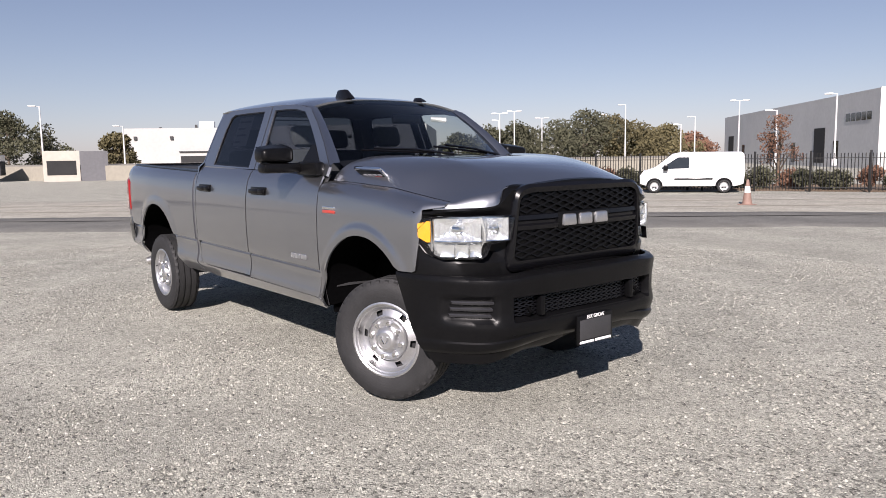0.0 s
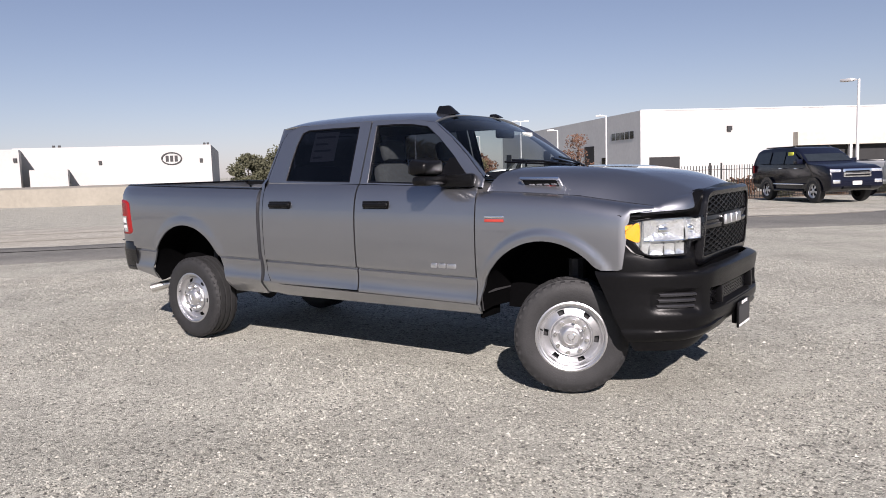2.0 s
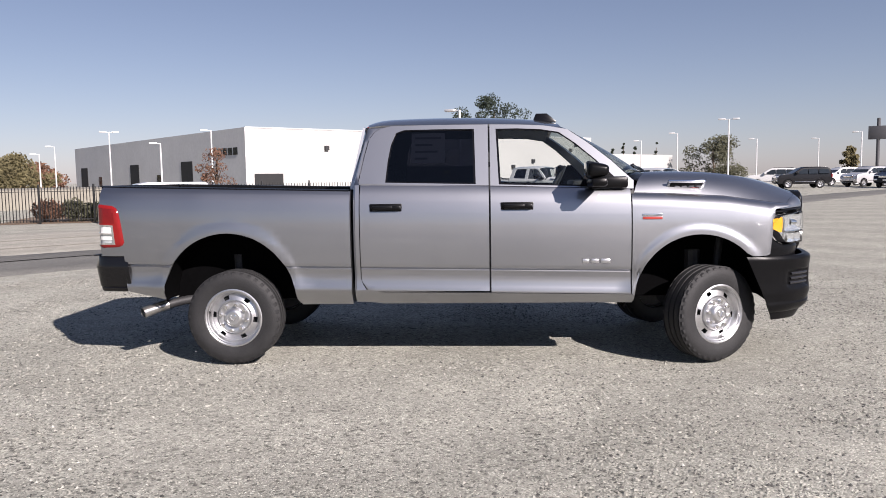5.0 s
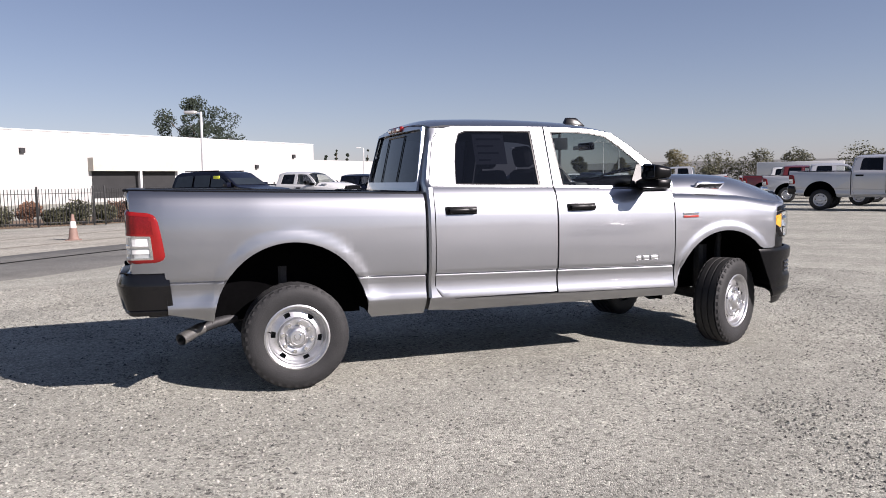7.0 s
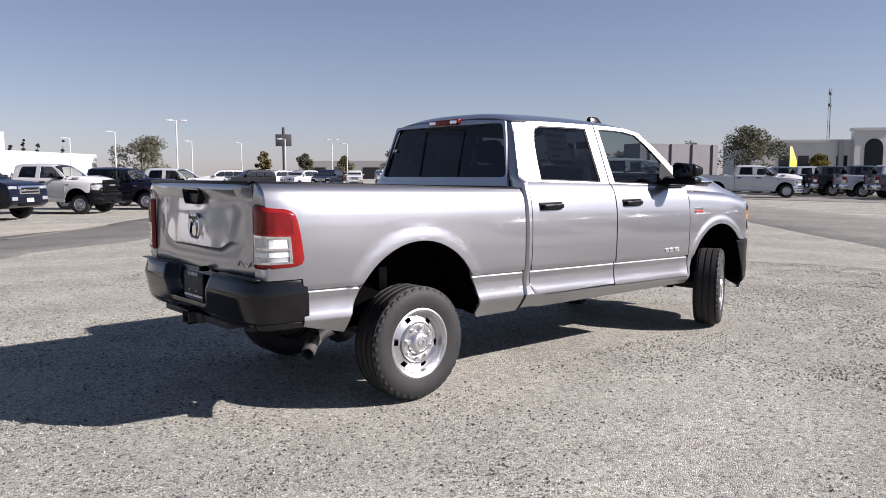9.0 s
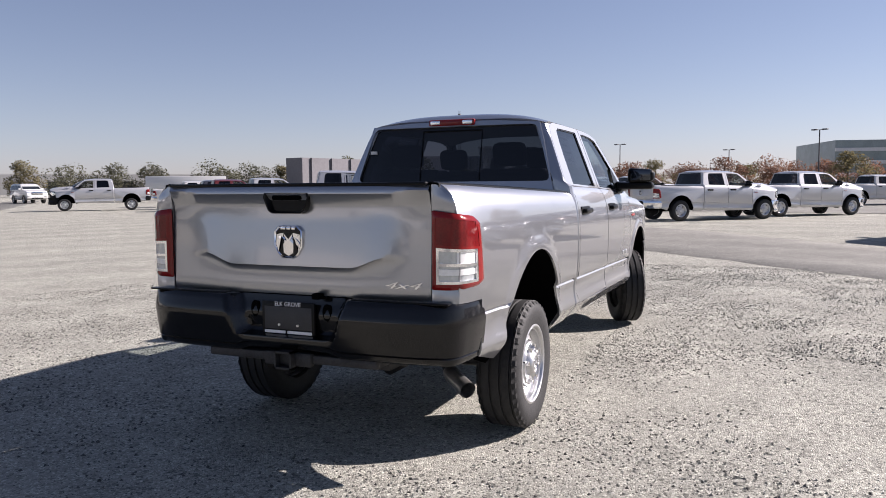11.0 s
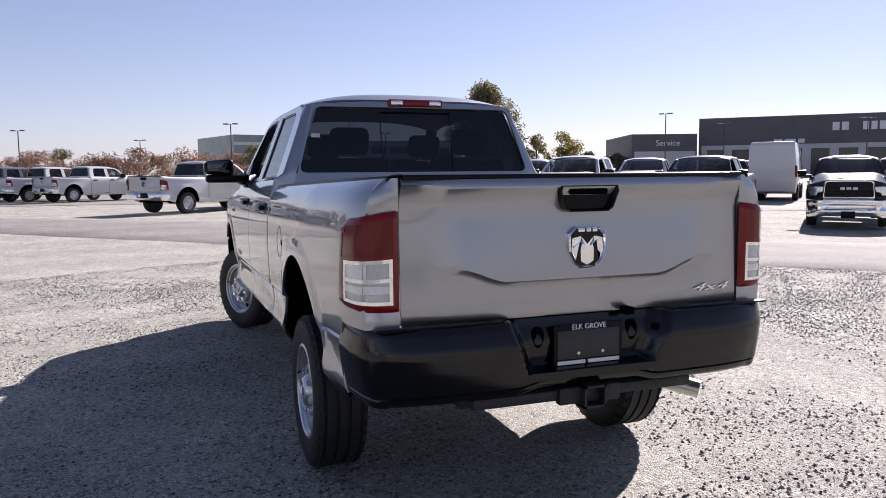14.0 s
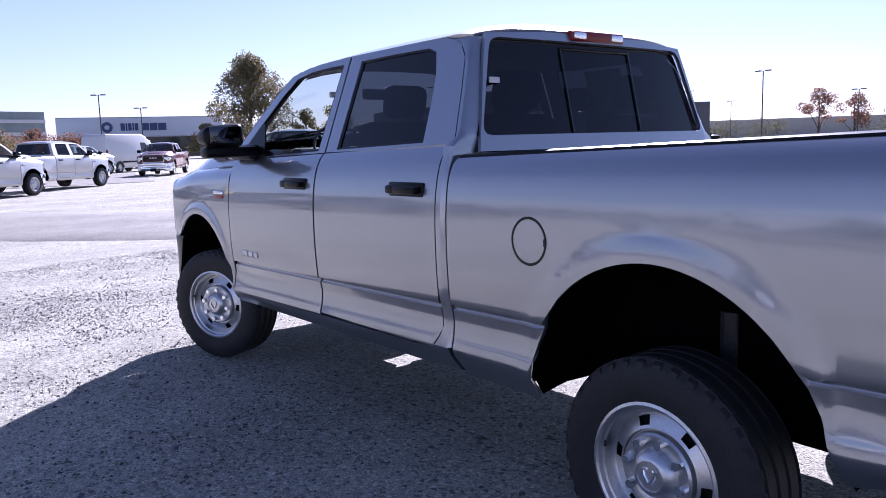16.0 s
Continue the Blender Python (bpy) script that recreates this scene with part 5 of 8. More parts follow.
    vs = [[bm.verts.new((x, y * k, 1.355 + (z - 1.355) * k)) for y, z in poly] for x, k in ((-1.098, 1.0), (-1.139, 1.0), (-1.141, 0.93), (-1.115, 0.80))]
    for a, b in zip(vs, vs[1:]):
        for i in range(8):
            bm.faces.new((a[i], a[(i + 1) % 8], b[(i + 1) % 8], b[i]))
    bm.faces.new(vs[-1])
    h = part("gate_handle", bm, M_PLASTIC, gate, "black recessed tailgate handle")
    part("pull", bx(-1.136, -1.118, -0.085, 0.085, 1.372, 1.396, 0.006), M_LINER, h)
    shield = [(-0.055, 0.082), (0.055, 0.082), (0.083, 0.055), (0.083, -0.02), (0.06, -0.062), (0.035, -0.082), (-0.035, -0.082), (-0.06, -0.062), (-0.083, -0.02), (-0.083, 0.055)]
    bm = bmesh.new()
    vs = [[bm.verts.new((x, y * k, 1.163 + z * k)) for y, z in shield] for x, k in ((-1.105, 1.0), (-1.125, 1.0), (-1.13, 0.94), (-1.122, 0.88))]
    for a, b in zip(vs, vs[1:]):
        for i in range(10):
            bm.faces.new((a[i], a[(i + 1) % 10], b[(i + 1) % 10], b[i]))
    bd = part("badge", bm, M_CHROME, gate, "chrome shield badge on a dark field")
    part("badge_field", face_of([(y * 0.885, z * 0.885) for y, z in shield], lambda y, z: Vector((-1.1215, y, 1.163 + z))), M_TRIM, bd, "dark badge field")
    bm = bmesh.new()
    for s in (-1, 1):
        pl = [(0.0, -0.065), (s * 0.028, -0.05), (s * 0.03, -0.005), (s * 0.012, 0.012), (s * 0.038, 0.03), (s * 0.066, 0.004), (s * 0.056, -0.045), (s * 0.072, -0.01), (s * 0.068, 0.042), (s * 0.03, 0.05), (0.0, 0.018)]
        f = bm.faces.new([bm.verts.new((-1.1235, y, 1.158 + z)) for y, z in pl])
    bmesh.ops.triangulate(bm, faces=bm.faces[:])
    part("badge_shape", thicken(bm, 0.006), M_CHROME, bd, "plain chrome emblem shape")
    badge_bars(bd, "badge_lettering", Matrix.Translation((-1.1245, 0, 1.231)) @ pose(0, 0, 0, 0, 0, 90), (0.022, 0.022, 0.03), 0.013, M_CHROME, 0.003, 0.006)
    lettering(gate, "drive_badge", "4x4", Matrix.Translation((-1.098, -0.615, 0.965)) @ pose(0, 0, 0, 0, 0, -86.8) @ Matrix.Diagonal((2.0, 1, 0.72, 1)), 0.062, M_CHROME, 0.004, 0.35, "chrome 4x4 badge")
    # tail lamps
    plan = [(-1.088, 0.772), (-1.093, 0.80), (-1.094, 0.842), (-1.086, 0.874), (-1.068, 0.897), (-1.035, 0.915), (-0.972, 0.934), (-0.915, 0.944), (-0.855, 0.95)]
    for s in (-1, 1):
        NU, NV = 24, 26
        def lamp_pt(a, b, out=0.0):
            u, v = a / NU, b / NV
            jf = min(7.999, u * 8)
            j = int(jf)
            x, y = lerp(plan[j][0], plan[j + 1][0], jf - j), lerp(plan[j][1], plan[j + 1][1], jf - j)
            zt, zb = lerp(1.325, 1.29, u), lerp(0.952, 0.958, u)
            # rounded outer and inner corners
            for e in (max(0, (u - 0.80) / 0.20), max(0, (0.05 - u) / 0.05) * 0.45):
                r = 0.055 * (1 - math.sqrt(max(0, 1 - e * e)))
                zt, zb = zt - r, zb + r * 0.8
            z = lerp(zb, zt, v)
            if jf > 4:
                y = lerp(y, side_y(x, z) - 0.006, min(1, jf - 4))
            dx = 0.0 if jf < 5 else -0.045 * v * (jf - 4) / 4
            edge = min(u / 0.08, (1 - u) / 0.08, v / 0.06, (1 - v) / 0.06, 1)
            n = Vector((-1, 0, 0)).lerp(Vector((0, 1, 0)), ease_in((jf - 1.8) / 4.4)).normalized() * (out + 0.003 + 0.013 * math.sqrt(max(0, edge)))
            return Vector((x + dx + n.x, s * (y + n.y), z))
        def patch(cells, out):
            bm = bmesh.new()
            pts = {}
            for j, k in cells:
                q = []
                for a, b in ((j, k), (j + 1, k), (j + 1, k + 1), (j, k + 1)):
                    if (a, b) not in pts:
                        pts[a, b] = bm.verts.new(lamp_pt(a, b, out))
                    q.append(pts[a, b])
                bm.faces.new(q)
            return thicken(bm, 0.016)
        cells = [(j, k) for j in range(NU) for k in range(NV)]
        low = [(j, k) for j in range(3, 20) for k in range(2, 14)]
        top = [(j, k) for j in range(3, 21) for k in range(15, 24) if not (j == 20 and k > 21)]
        clear = set(low + top)
        tl = part("tail_lamp", patch([c for c in cells if c not in clear], 0.0), M_REDLENS, t, "red tail lamp with clear lower lenses")
        part("stop_lens", patch(top, -0.002), M_DRED, tl, "deep red upper lens")
        rim = [c for c in low if c[0] in (3, 19) or c[1] in (2, 13)]
        part("lens_frame", patch(rim, -0.001), M_CHROME, tl, "chrome frame round the clear lenses")
        part("lens_bar", patch([(j, 8) for j in range(4, 19)], -0.001), M_CHROME, tl, "chrome bar between lenses")
        inner = [c for c in low if c not in rim and c[1] != 8]
        part("reverse_lens", patch([c for c in inner if c[1] > 8 and c[0] > 10], -0.006), M_TAILCLEAR, tl, "clear white lens")
        part("reverse_lens", patch([c for c in inner if c[1] > 8 and c[0] <= 10], -0.009), M_TAILGREY, tl, "clear greyish lens")
        part("reverse_lens", patch([c for c in inner if 4 < c[1] < 7], -0.006), M_TAILCLEAR, tl, "clear white lens")
        part("reverse_lens", patch([c for c in inner if c[1] in (3, 4, 7)], -0.010), M_TAILGREY, tl, "clear greyish lens")
    # rear bumper
    bplan = [(0.0, -1.205), (0.3, -1.205), (0.55, -1.200), (0.70, -1.188), (0.80, -1.165), (0.86, -1.13), (0.905, -1.07), (0.925, -1.0), (0.932, -0.93), (0.934, -0.868)]
    bprof = [(0.890, 0.095), (0.894, 0.06), (0.890, 0.034), (0.880, 0.024), (0.845, 0.012), (0.806, 0.0), (0.790, -0.001), (0.72, 0.012), (0.655, 0.027), (0.640, 0.031), (0.634, 0.044), (0.629, 0.040), (0.610, 0.046), (0.597, 0.062), (0.594, 0.09)]
    bm = bmesh.new()
    rows = []
    half = [0.0125 * k for k in range(72)] + [0.905, 0.912, 0.918, 0.922, 0.925, 0.927, 0.929, 0.9305, 0.932, 0.933, 0.9338]
    prof2 = []
    for (z0, o0), (z1, o1) in zip(bprof, bprof[1:]):
        n = max(1, int(abs(z1 - z0) / 0.013))
        prof2 += [(lerp(z0, z1, q / n), lerp(o0, o1, q / n)) for q in range(n)]
    prof2.append(bprof[-1])
    for y in [-v for v in reversed(half[1:])] + half:
        a = abs(y)
        x = smooth_curve(bplan, a)
        nx = min(1, max(0, (a - 0.8) / 0.12))
        row = []
        for z, o in prof2:
            w = lerp(0.235, 0.30, (z - 0.69) / 0.19)
            dent = 0.085 * (1 - ease_in((a - w) / 0.06)) * ease_in((z - 0.682) / 0.03)
            dent = min(dent, max(0.0, 0.085 - 0.75 * max(0, o - 0.02)))
            zz = z + (0.022 * (1 - ease_in((a - 0.2) / 0.12)) if z < 0.645 else 0.0)
            row.append((x + o * (1 - nx) + dent + (0.03 + 0.09 * (0.85 - z)) * ease_in((a - 0.895) / 0.0388), y * (1 - nx * o * 0.7), zz))
        rows.append(row)
    grid(bm, rows)
    for v in bm.verts:
        v.co.y *= 1.014
    rb = part("rear_bumper", thicken(bm, 0.012), M_STEP, t, "black rear step bumper with a plate recess")
    for s in (-1, 1):
        y0, y1 = sorted((s * 0.37, s * 0.88))
        part("step_pad", bx(-1.155, -1.11, y0, y1, 0.889, 0.898, 0.004), M_PLASTIC, rb, "black ribbed step pad")
        bm = bmesh.new()
        spin(bm, [(0.012, 0.0), (0.03, 0.004), (0.034, 0.0), (0.03, -0.01)], 16)
        bm.transform(Matrix.Translation((-1.118, s * 0.215, 0.815)) @ pose(0, 0, 0, 0, 0, 90) @ Matrix.Diagonal((0.8, 1, 1.3, 1)))
        part("plate_lamp", bm, M_LINER, rb, "small dark number plate lamp")
    part("trailer_socket", bx(-1.165, -1.115, -0.20, -0.155, 0.885, 0.915, 0.006), M_LINER, rb, "small black trailer socket")
    pl = part("licence_plate", bx(-1.142, -1.128, -0.157, 0.157, 0.695, 0.862, 0.005), M_PLASTIC, rb, "black dealer plate in a dark frame")
    part("plate_blank", bx(-1.1435, -1.141, -0.14, 0.14, 0.722, 0.836, 0.001), M_DASH, pl, "blank black plate insert")
    lettering(pl, "plate_lettering", "ELK GROVE", Matrix.Translation((-1.1425, 0, 0.849)) @ pose(0, 0, 0, 0, 0, -90), 0.03, M_LETTER, 0.0015, 0.0, "white lettering")
    for y, w in ((0.0785, 0.125), (-0.0685, 0.145)):
        badge_bars(pl, "plate_bar", Matrix.Translation((-1.143, y, 0.708)) @ pose(0, 0, 0, 0, 0, 90), (w,), 0.015, M_LETTER, 0.0015, 0.012)
    for y in (-0.06, 0.05):
        bm = tube(bmesh.new(), [(-1.14, y, 0.745), (-1.15, y, 0.745)], 0.007, 6)
        part("bolt", bm, M_STEEL, pl)
    bm = bmesh.new()
    for a, b, c, d in ((-0.05, 0.05, 0.61, 0.62), (-0.05, 0.05, 0.53, 0.54), (-0.05, -0.04, 0.53, 0.62), (0.04, 0.05, 0.53, 0.62)):
        box(bm, -1.2, -0.9, a, b, c, d)
    box(bm, -1.14, -0.95, -0.5, 0.5, 0.555, 0.6, 0.01)
    box(bm, -1.16, -1.12, -0.14, 0.14, 0.54, 0.61, 0.01)
    part("tow_hitch", bm, M_FRAME, t, "black receiver hitch")
    # exhaust
    part("exhaust_pipe", tube(bmesh.new(), [(-0.35, -0.55, 0.50), (-0.55, -0.62, 0.47), (-0.66, -0.69, 0.445)], 0.037, 14, cap=False), M_FRAME, t, "dark exhaust pipe")
    bm = bmesh.new()
    for r in (0.043, 0.038):
        tube(bm, [(-0.64, -0.675, 0.45), (-0.68, -0.705, 0.44), (-0.79, -0.83, 0.405)], r, 18, cap=False)
    part("exhaust_tip", bm, M_EXHAUST, t, "bright steel exhaust tip")
    # --- front end ---
    bm = bmesh.new()
    rows = []
    for j in range(49):
        y = lerp(-0.951, 0.951, j / 48)
        a = abs(y)
        xf = smooth_curve(FRONT, a)
        if a < 0.53:
            xe, zt = smooth_curve(HOOD_E, a), hood_z(smooth_curve(HOOD_E, a) - 0.01, y) + 0.002
            row = [(xe + 0.004, y, zt), (lerp(xe + 0.02, xf, 0.5), y, zt - 0.006), (xf - 0.004, y, zt - 0.03)]
        else:
            xe, zt, xl, zl = corner_edge(min(a, 0.895))
            if a > 0.895:
                xl, zl = xf - 0.004, lerp(1.186, 1.182, (a - 0.895) / 0.067)
            row = [(xl - 0.02, y, zl + 0.004), (xl - 0.002, y, zl - 0.001), (max(xl, xf - 0.002), y, zl - 0.01)]
            zt = zl
        bay = 0.055 * bell(a, 0.54, 0.58, 0.90, 0.94)
        row += [(xf - 0.03 * max(0, (1.0 - z) / 0.2) - 0.012 - bay * bell(z, 0.91, 0.95, 1.15, 1.19), y, z) for z in (max(1.17, min(1.2, zt - 0.03)), 1.162, 1.14, 1.1, 1.05, 1.0, 0.96, 0.93, 0.9, 0.82, 0.79)]
        rows.append(row)
    grid(bm, rows)
    fas = part("front_fascia", thicken(bm, 0.01), M_PLASTIC, t, "black plastic front fascia")
    def gpt(y, z, out=0.0):
        return Vector((smooth_curve(FRONT, abs(y)) - 0.02 * max(0, (1.05 - z) / 0.15) ** 1.5 + out, y, z))
    gout = rounded([(-0.585, 0.84), (-0.548, 1.295), (-0.475, 1.333), (0.475, 1.333), (0.548, 1.295), (0.585, 0.84)], 0.06, 4)
    gin = rounded([(-0.553, 0.9), (-0.52, 1.262), (-0.445, 1.285), (0.445, 1.285), (0.52, 1.262), (0.553, 0.9)], 0.05, 4)
    bm = bmesh.new()
    loops = [[bm.verts.new(gpt(y, z, o)) for y, z in poly] for poly, o in ((gout, -0.02), (gout, 0.012), ([(lerp(a[0], b[0], 0.4), lerp(a[1], b[1], 0.4)) for a, b in zip(gout, gin)], 0.026), (gin, 0.02), (gin, -0.045))]
    n = len(gout)
    for a, b in zip(loops, loops[1:]):
        for i in range(n):
            bm.faces.new((a[i], a[(i + 1) % n], b[(i + 1) % n], b[i]))
    gr = part("grille_frame", bm, M_TRIM, t, "satin black grille surround")
    bm = bmesh.new()
    grid(bm, [[tuple(gpt(lerp(-0.55, 0.55, j / 20), z, -0.03)) for z in (0.88, 1.0, 1.1, 1.2, 1.29)] for j in range(21)])
    part("grille_back", bm, M_DARK, gr, "dark radiator opening")
    bm = bmesh.new()
    for zc in (0.925, 0.962, 0.999, 1.036, 1.182, 1.219, 1.256):
        for ph in (0, 1):
            pts = []
            half = 0.548 - 0.03 * (zc - 0.9) / 0.36
            n = 18
            for k in range(n + 1):
                y = lerp(-half, half, k / n)
                pts.append(tuple(gpt(y, zc + (0.0125 if (k + ph) % 2 else -0.0125) + (0.0 if ph else 0.0185), 0.0)))
            tube(bm, pts, 0.0065, 5)
    part("grille_mesh", bm, M_PLASTIC, gr, "black honeycomb grille mesh")
    bm = bmesh.new()
    rows = [[tuple(gpt(lerp(-0.53, 0.53, j / 20), z, o)) for z, o in ((1.068, -0.02), (1.074, 0.008), (1.098, 0.012), (1.108, 0.0), (1.122, 0.0), (1.132, 0.012), (1.156, 0.008), (1.162, -0.02))] for j in range(21)]
    grid(bm, rows)
    bar = part("grille_bar", bm, M_TRIM, gr, "black grille crossbar")
    for y in (-0.142, 0.0, 0.142):
        bm = bmesh.new()
        box(bm, 4.63, 4.672, y - 0.06, y + 0.06, 1.08, 1.15, 0.012)
        for v in bm.verts:
            v.co.y = lerp(v.co.y, y, 0.16 * max(0, (v.co.z - 1.08) / 0.07))
        part("badge_block", bm, M_STEEL, bar, "plain silver badge block")
    part("badge_plinth", bx(4.63, 4.655, -0.225, 0.225, 1.066, 1.164, 0.01), M_PLASTIC, bar, "black plinth behind the badge")
    # head lamps
    for s in (-1, 1):
        hp = [(0.957, 1.085), (0.935, 1.148), (0.87, 1.166), (0.568, 1.166), (0.558, 1.155), (0.578, 1.025), (0.695, 1.008), (0.715, 0.948), (0.74, 0.928), (0.89, 0.925), (0.918, 0.945)]
        def hpt(y, z, out=0.0):
            return Vector((smooth_curve(FRONT, y) + out, s * y, z))
        cy, cz = 0.76, 1.06
        bm = bmesh.new()
        loops = []
        for k, o in ((1.0, -0.02), (1.0, 0.020), (0.965, 0.020), (0.95, 0.004), (0.93, -0.006)):
            loops.append([bm.verts.new(hpt(min(0.965, cy + (y - cy) * k), cz + (z - cz) * k, o)) for y, z in hp])
        n = len(hp)
        for a, b in zip(loops, loops[1:]):
            for i in range(n):
                bm.faces.new((a[i], a[(i + 1) % n], b[(i + 1) % n], b[i]))
        hl = part("headlamp", bm, M_TRIM, t, "large clear headlamp with an amber marker in a dark rim")
        lens = bmesh.new()
        ys = [0.56 + 0.395 * k / 24 for k in range(25)]
        rows = []
        for y in ys:
            top = curve([(0.558, 1.152), (0.568, 1.163), (0.87, 1.164), (0.935, 1.146), (0.957, 1.09)], y)
            bot = curve([(0.558, 1.14), (0.578, 1.028), (0.695, 1.011), (0.715, 0.951), (0.74, 0.931), (0.89, 0.928), (0.918, 0.948), (0.957, 1.08)], y)
            rows.append([tuple(hpt(y, lerp(bot, top, k / 4), 0.017 + 0.008 * math.sin(math.pi * k / 4))) for k in range(5)])
        grid(lens, rows)
        part("lens", lens, M_LENS, hl, "clear outer lens")
        bm = bmesh.new()
        grid(bm, [[(p[0] - 0.062, p[1], p[2]) for p in row] for row in rows])
        part("lamp_backing", bm, M_CLEARLENS, hl, "bright lamp backing")
        am = bmesh.new()
        grid(am, [[tuple(hpt(y, z, 0.012 + 0.004 * math.sin(3.1 * j / 5))) for j, z in enumerate([lerp(zl, zh, k / 5) for k in range(6)])] for y, zl, zh in ((0.922, 1.02, 1.135), (0.93, 1.018, 1.138), (0.939, 1.03, 1.132), (0.948, 1.045, 1.12), (0.954, 1.065, 1.10))])
        part("side_marker", am, M_AMBER, hl, "amber side marker")
        part("marker_frame", tube(bmesh.new(), [tuple(hpt(0.917, z, 0.010)) for z in (0.97, 1.02, 1.08, 1.145)], 0.006, 6), M_CHROME, hl, "bright divider beside the amber marker")
        # deep fluted bowls, with a bright blade between them and a row of small lamps below
        for y0, y1, z0, z1 in ((0.585, 0.712, 1.032, 1.152), (0.735, 0.908, 1.03, 1.152)):
            bm = bmesh.new()
            nu, nv = 24, 10
            def bowl(i, j):
                u, v = i / nu * 2 - 1, j / nv * 2 - 1
                edge = max(abs(u), abs(v))
                return tuple(hpt(lerp(y0, y1, i / nu), lerp(z0, z1, j / nv), lerp(-0.044, 0.004, edge ** 2) + (0.004 if i % 3 == 1 and edge < 0.97 else 0.0)))
            grid(bm, [[bowl(i, j) for j in range(nv + 1)] for i in range(nu + 1)])
            rf = part("reflector", bm, M_CLEARLENS, hl, "bright fluted reflector", smooth=20)
            bm = bmesh.new()
            spin(bm, [(0.0, 0.03), (0.014, 0.028), (0.022, 0.012), (0.026, -0.02)], 16)
            bm.transform(Matrix.Translation(hpt((y0 + y1) / 2, (z0 + z1) / 2, -0.028)) @ pose(0, 0, 0, 0, 0, -90))
            part("bulb_shield", bm, M_CHROME, rf)
            bm = tube(bmesh.new(), [tuple(hpt(lerp(y0, y1, q / 8), z0 - 0.004, 0.006)) for q in range(9)], 0.005, 6)
            part("bezel", bm, M_CHROME, hl, "bright bezel under the bowl")
        part("blade", tube(bmesh.new(), [tuple(hpt(0.716, 1.028, 0.004)), tuple(hpt(0.722, 1.09, 0.010)), tuple(hpt(0.735, 1.156, 0.004))], 0.010, 6), M_CLEARLENS, hl, "bright blade between the bowls")
        for y0, y1 in ((0.735, 0.788), (0.794, 0.842), (0.848, 0.892)):
            bm = bmesh.new()
            grid(bm, [[tuple(hpt(lerp(y0, y1, i / 6), lerp(0.94, 1.008, j / 6), -0.012 + 0.016 * max(abs(i / 3 - 1), abs(j / 3 - 1)) ** 2)) for j in range(7)] for i in range(7)])
            part("lower_reflector", bm, M_CLEARLENS, hl, "small bright lower lamp")
    # front bumper
    fprof = [(0.845, -0.07), (0.842, -0.03), (0.826, -0.004), (0.80, 0.0), (0.74, -0.008), (0.70, -0.012), (0.62, -0.012), (0.57, -0.006), (0.535, -0.002), (0.50, -0.012), (0.465, -0.022), (0.455, -0.012), (0.43, -0.02), (0.40, -0.05), (0.385, -0.09)]
    half = [0.0125 * k for k in range(75)] + [0.943, 0.949, 0.954, 0.958, 0.961, 0.964, 0.966, 0.968, 0.9695, 0.971]
    ysf = [-v for v in reversed(half[1:])] + half
    prof2 = []
    for (z0, o0), (z1, o1) in zip(fprof, fprof[1:]):
        n = max(1, int(abs(z1 - z0) / 0.013))
        prof2 += [(lerp(z0, z1, q / n), lerp(o0, o1, q / n)) for q in range(n)]
    prof2.append(fprof[-1])
    bm = bmesh.new()
    rows = []
    for y in ysf:
        a = abs(y)
        x = smooth_curve(BUMP, a)
        row = []
        for z, o in prof2:
            dent = -0.075 * (1 - ease_in((a - 0.585) / 0.025)) * bell(z, 0.578, 0.59, 0.695, 0.707)
            dent -= 0.034 * bell(a, 0.685, 0.715, 0.875, 0.90) * bell(z, 0.572, 0.598, 0.70, 0.728)
            lift = 0.045 * (1 - ease_in((a - 0.3) / 0.5)) if z < 0.5 else 0.0
            bow = -0.012 * ease_in((a - 0.45) / 0.2) if z > 0.82 else 0.0
            row.append((x + (o + dent) * (1 - 0.4 * max(0, (a - 0.8) / 0.17)), y * (1 + 0.25 * o * max(0, (a - 0.75) / 0.22)), z + lift + bow))
        rows.append(row)
    grid(bm, rows)
    thicken(bm, 0.012)
    cut_ends(bm)
    fb = part("front_bumper", bm, M_PLASTIC, t, "deep black plastic front bumper")
    bm = bmesh.new()
    rows = []
    for y in ysf:
        a = abs(y)
        drop = 0.05 * ease_in((a - 0.02) / 0.3) + 0.062 * ease_in((a - 0.45) / 0.3)
        x = smooth_curve(BUMP, a) - 0.045
        rows.append([(x, y * 0.985, 0.455 + 0.03 * (1 - a)), (x - 0.025, y * 0.98, 0.44 - drop * 0.5), (x - 0.06, y * 0.975, 0.435 - drop), (x - 0.09, y * 0.96, 0.44 - drop)])
    grid(bm, rows)
    thicken(bm, 0.008)
    cut_ends(bm)
    part("air_dam", bm, M_PLASTIC, fb, "black flexible air dam below the bumper")
    bm = bmesh.new()
    for k in range(5):
        z = 0.604 + k * 0.022
        for ph in (0, 1):
            pts = [(smooth_curve(BUMP, abs(y)) - 0.062, y, z + (0.008 if (i + ph) % 2 else -0.008)) for i, y in enumerate([lerp(-0.585, 0.585, q / 24) for q in range(25)])]
            tube(bm, pts, 0.0055, 5)
    part("lower_grille", bm, M_TRIM, fb, "black lower mesh grille")
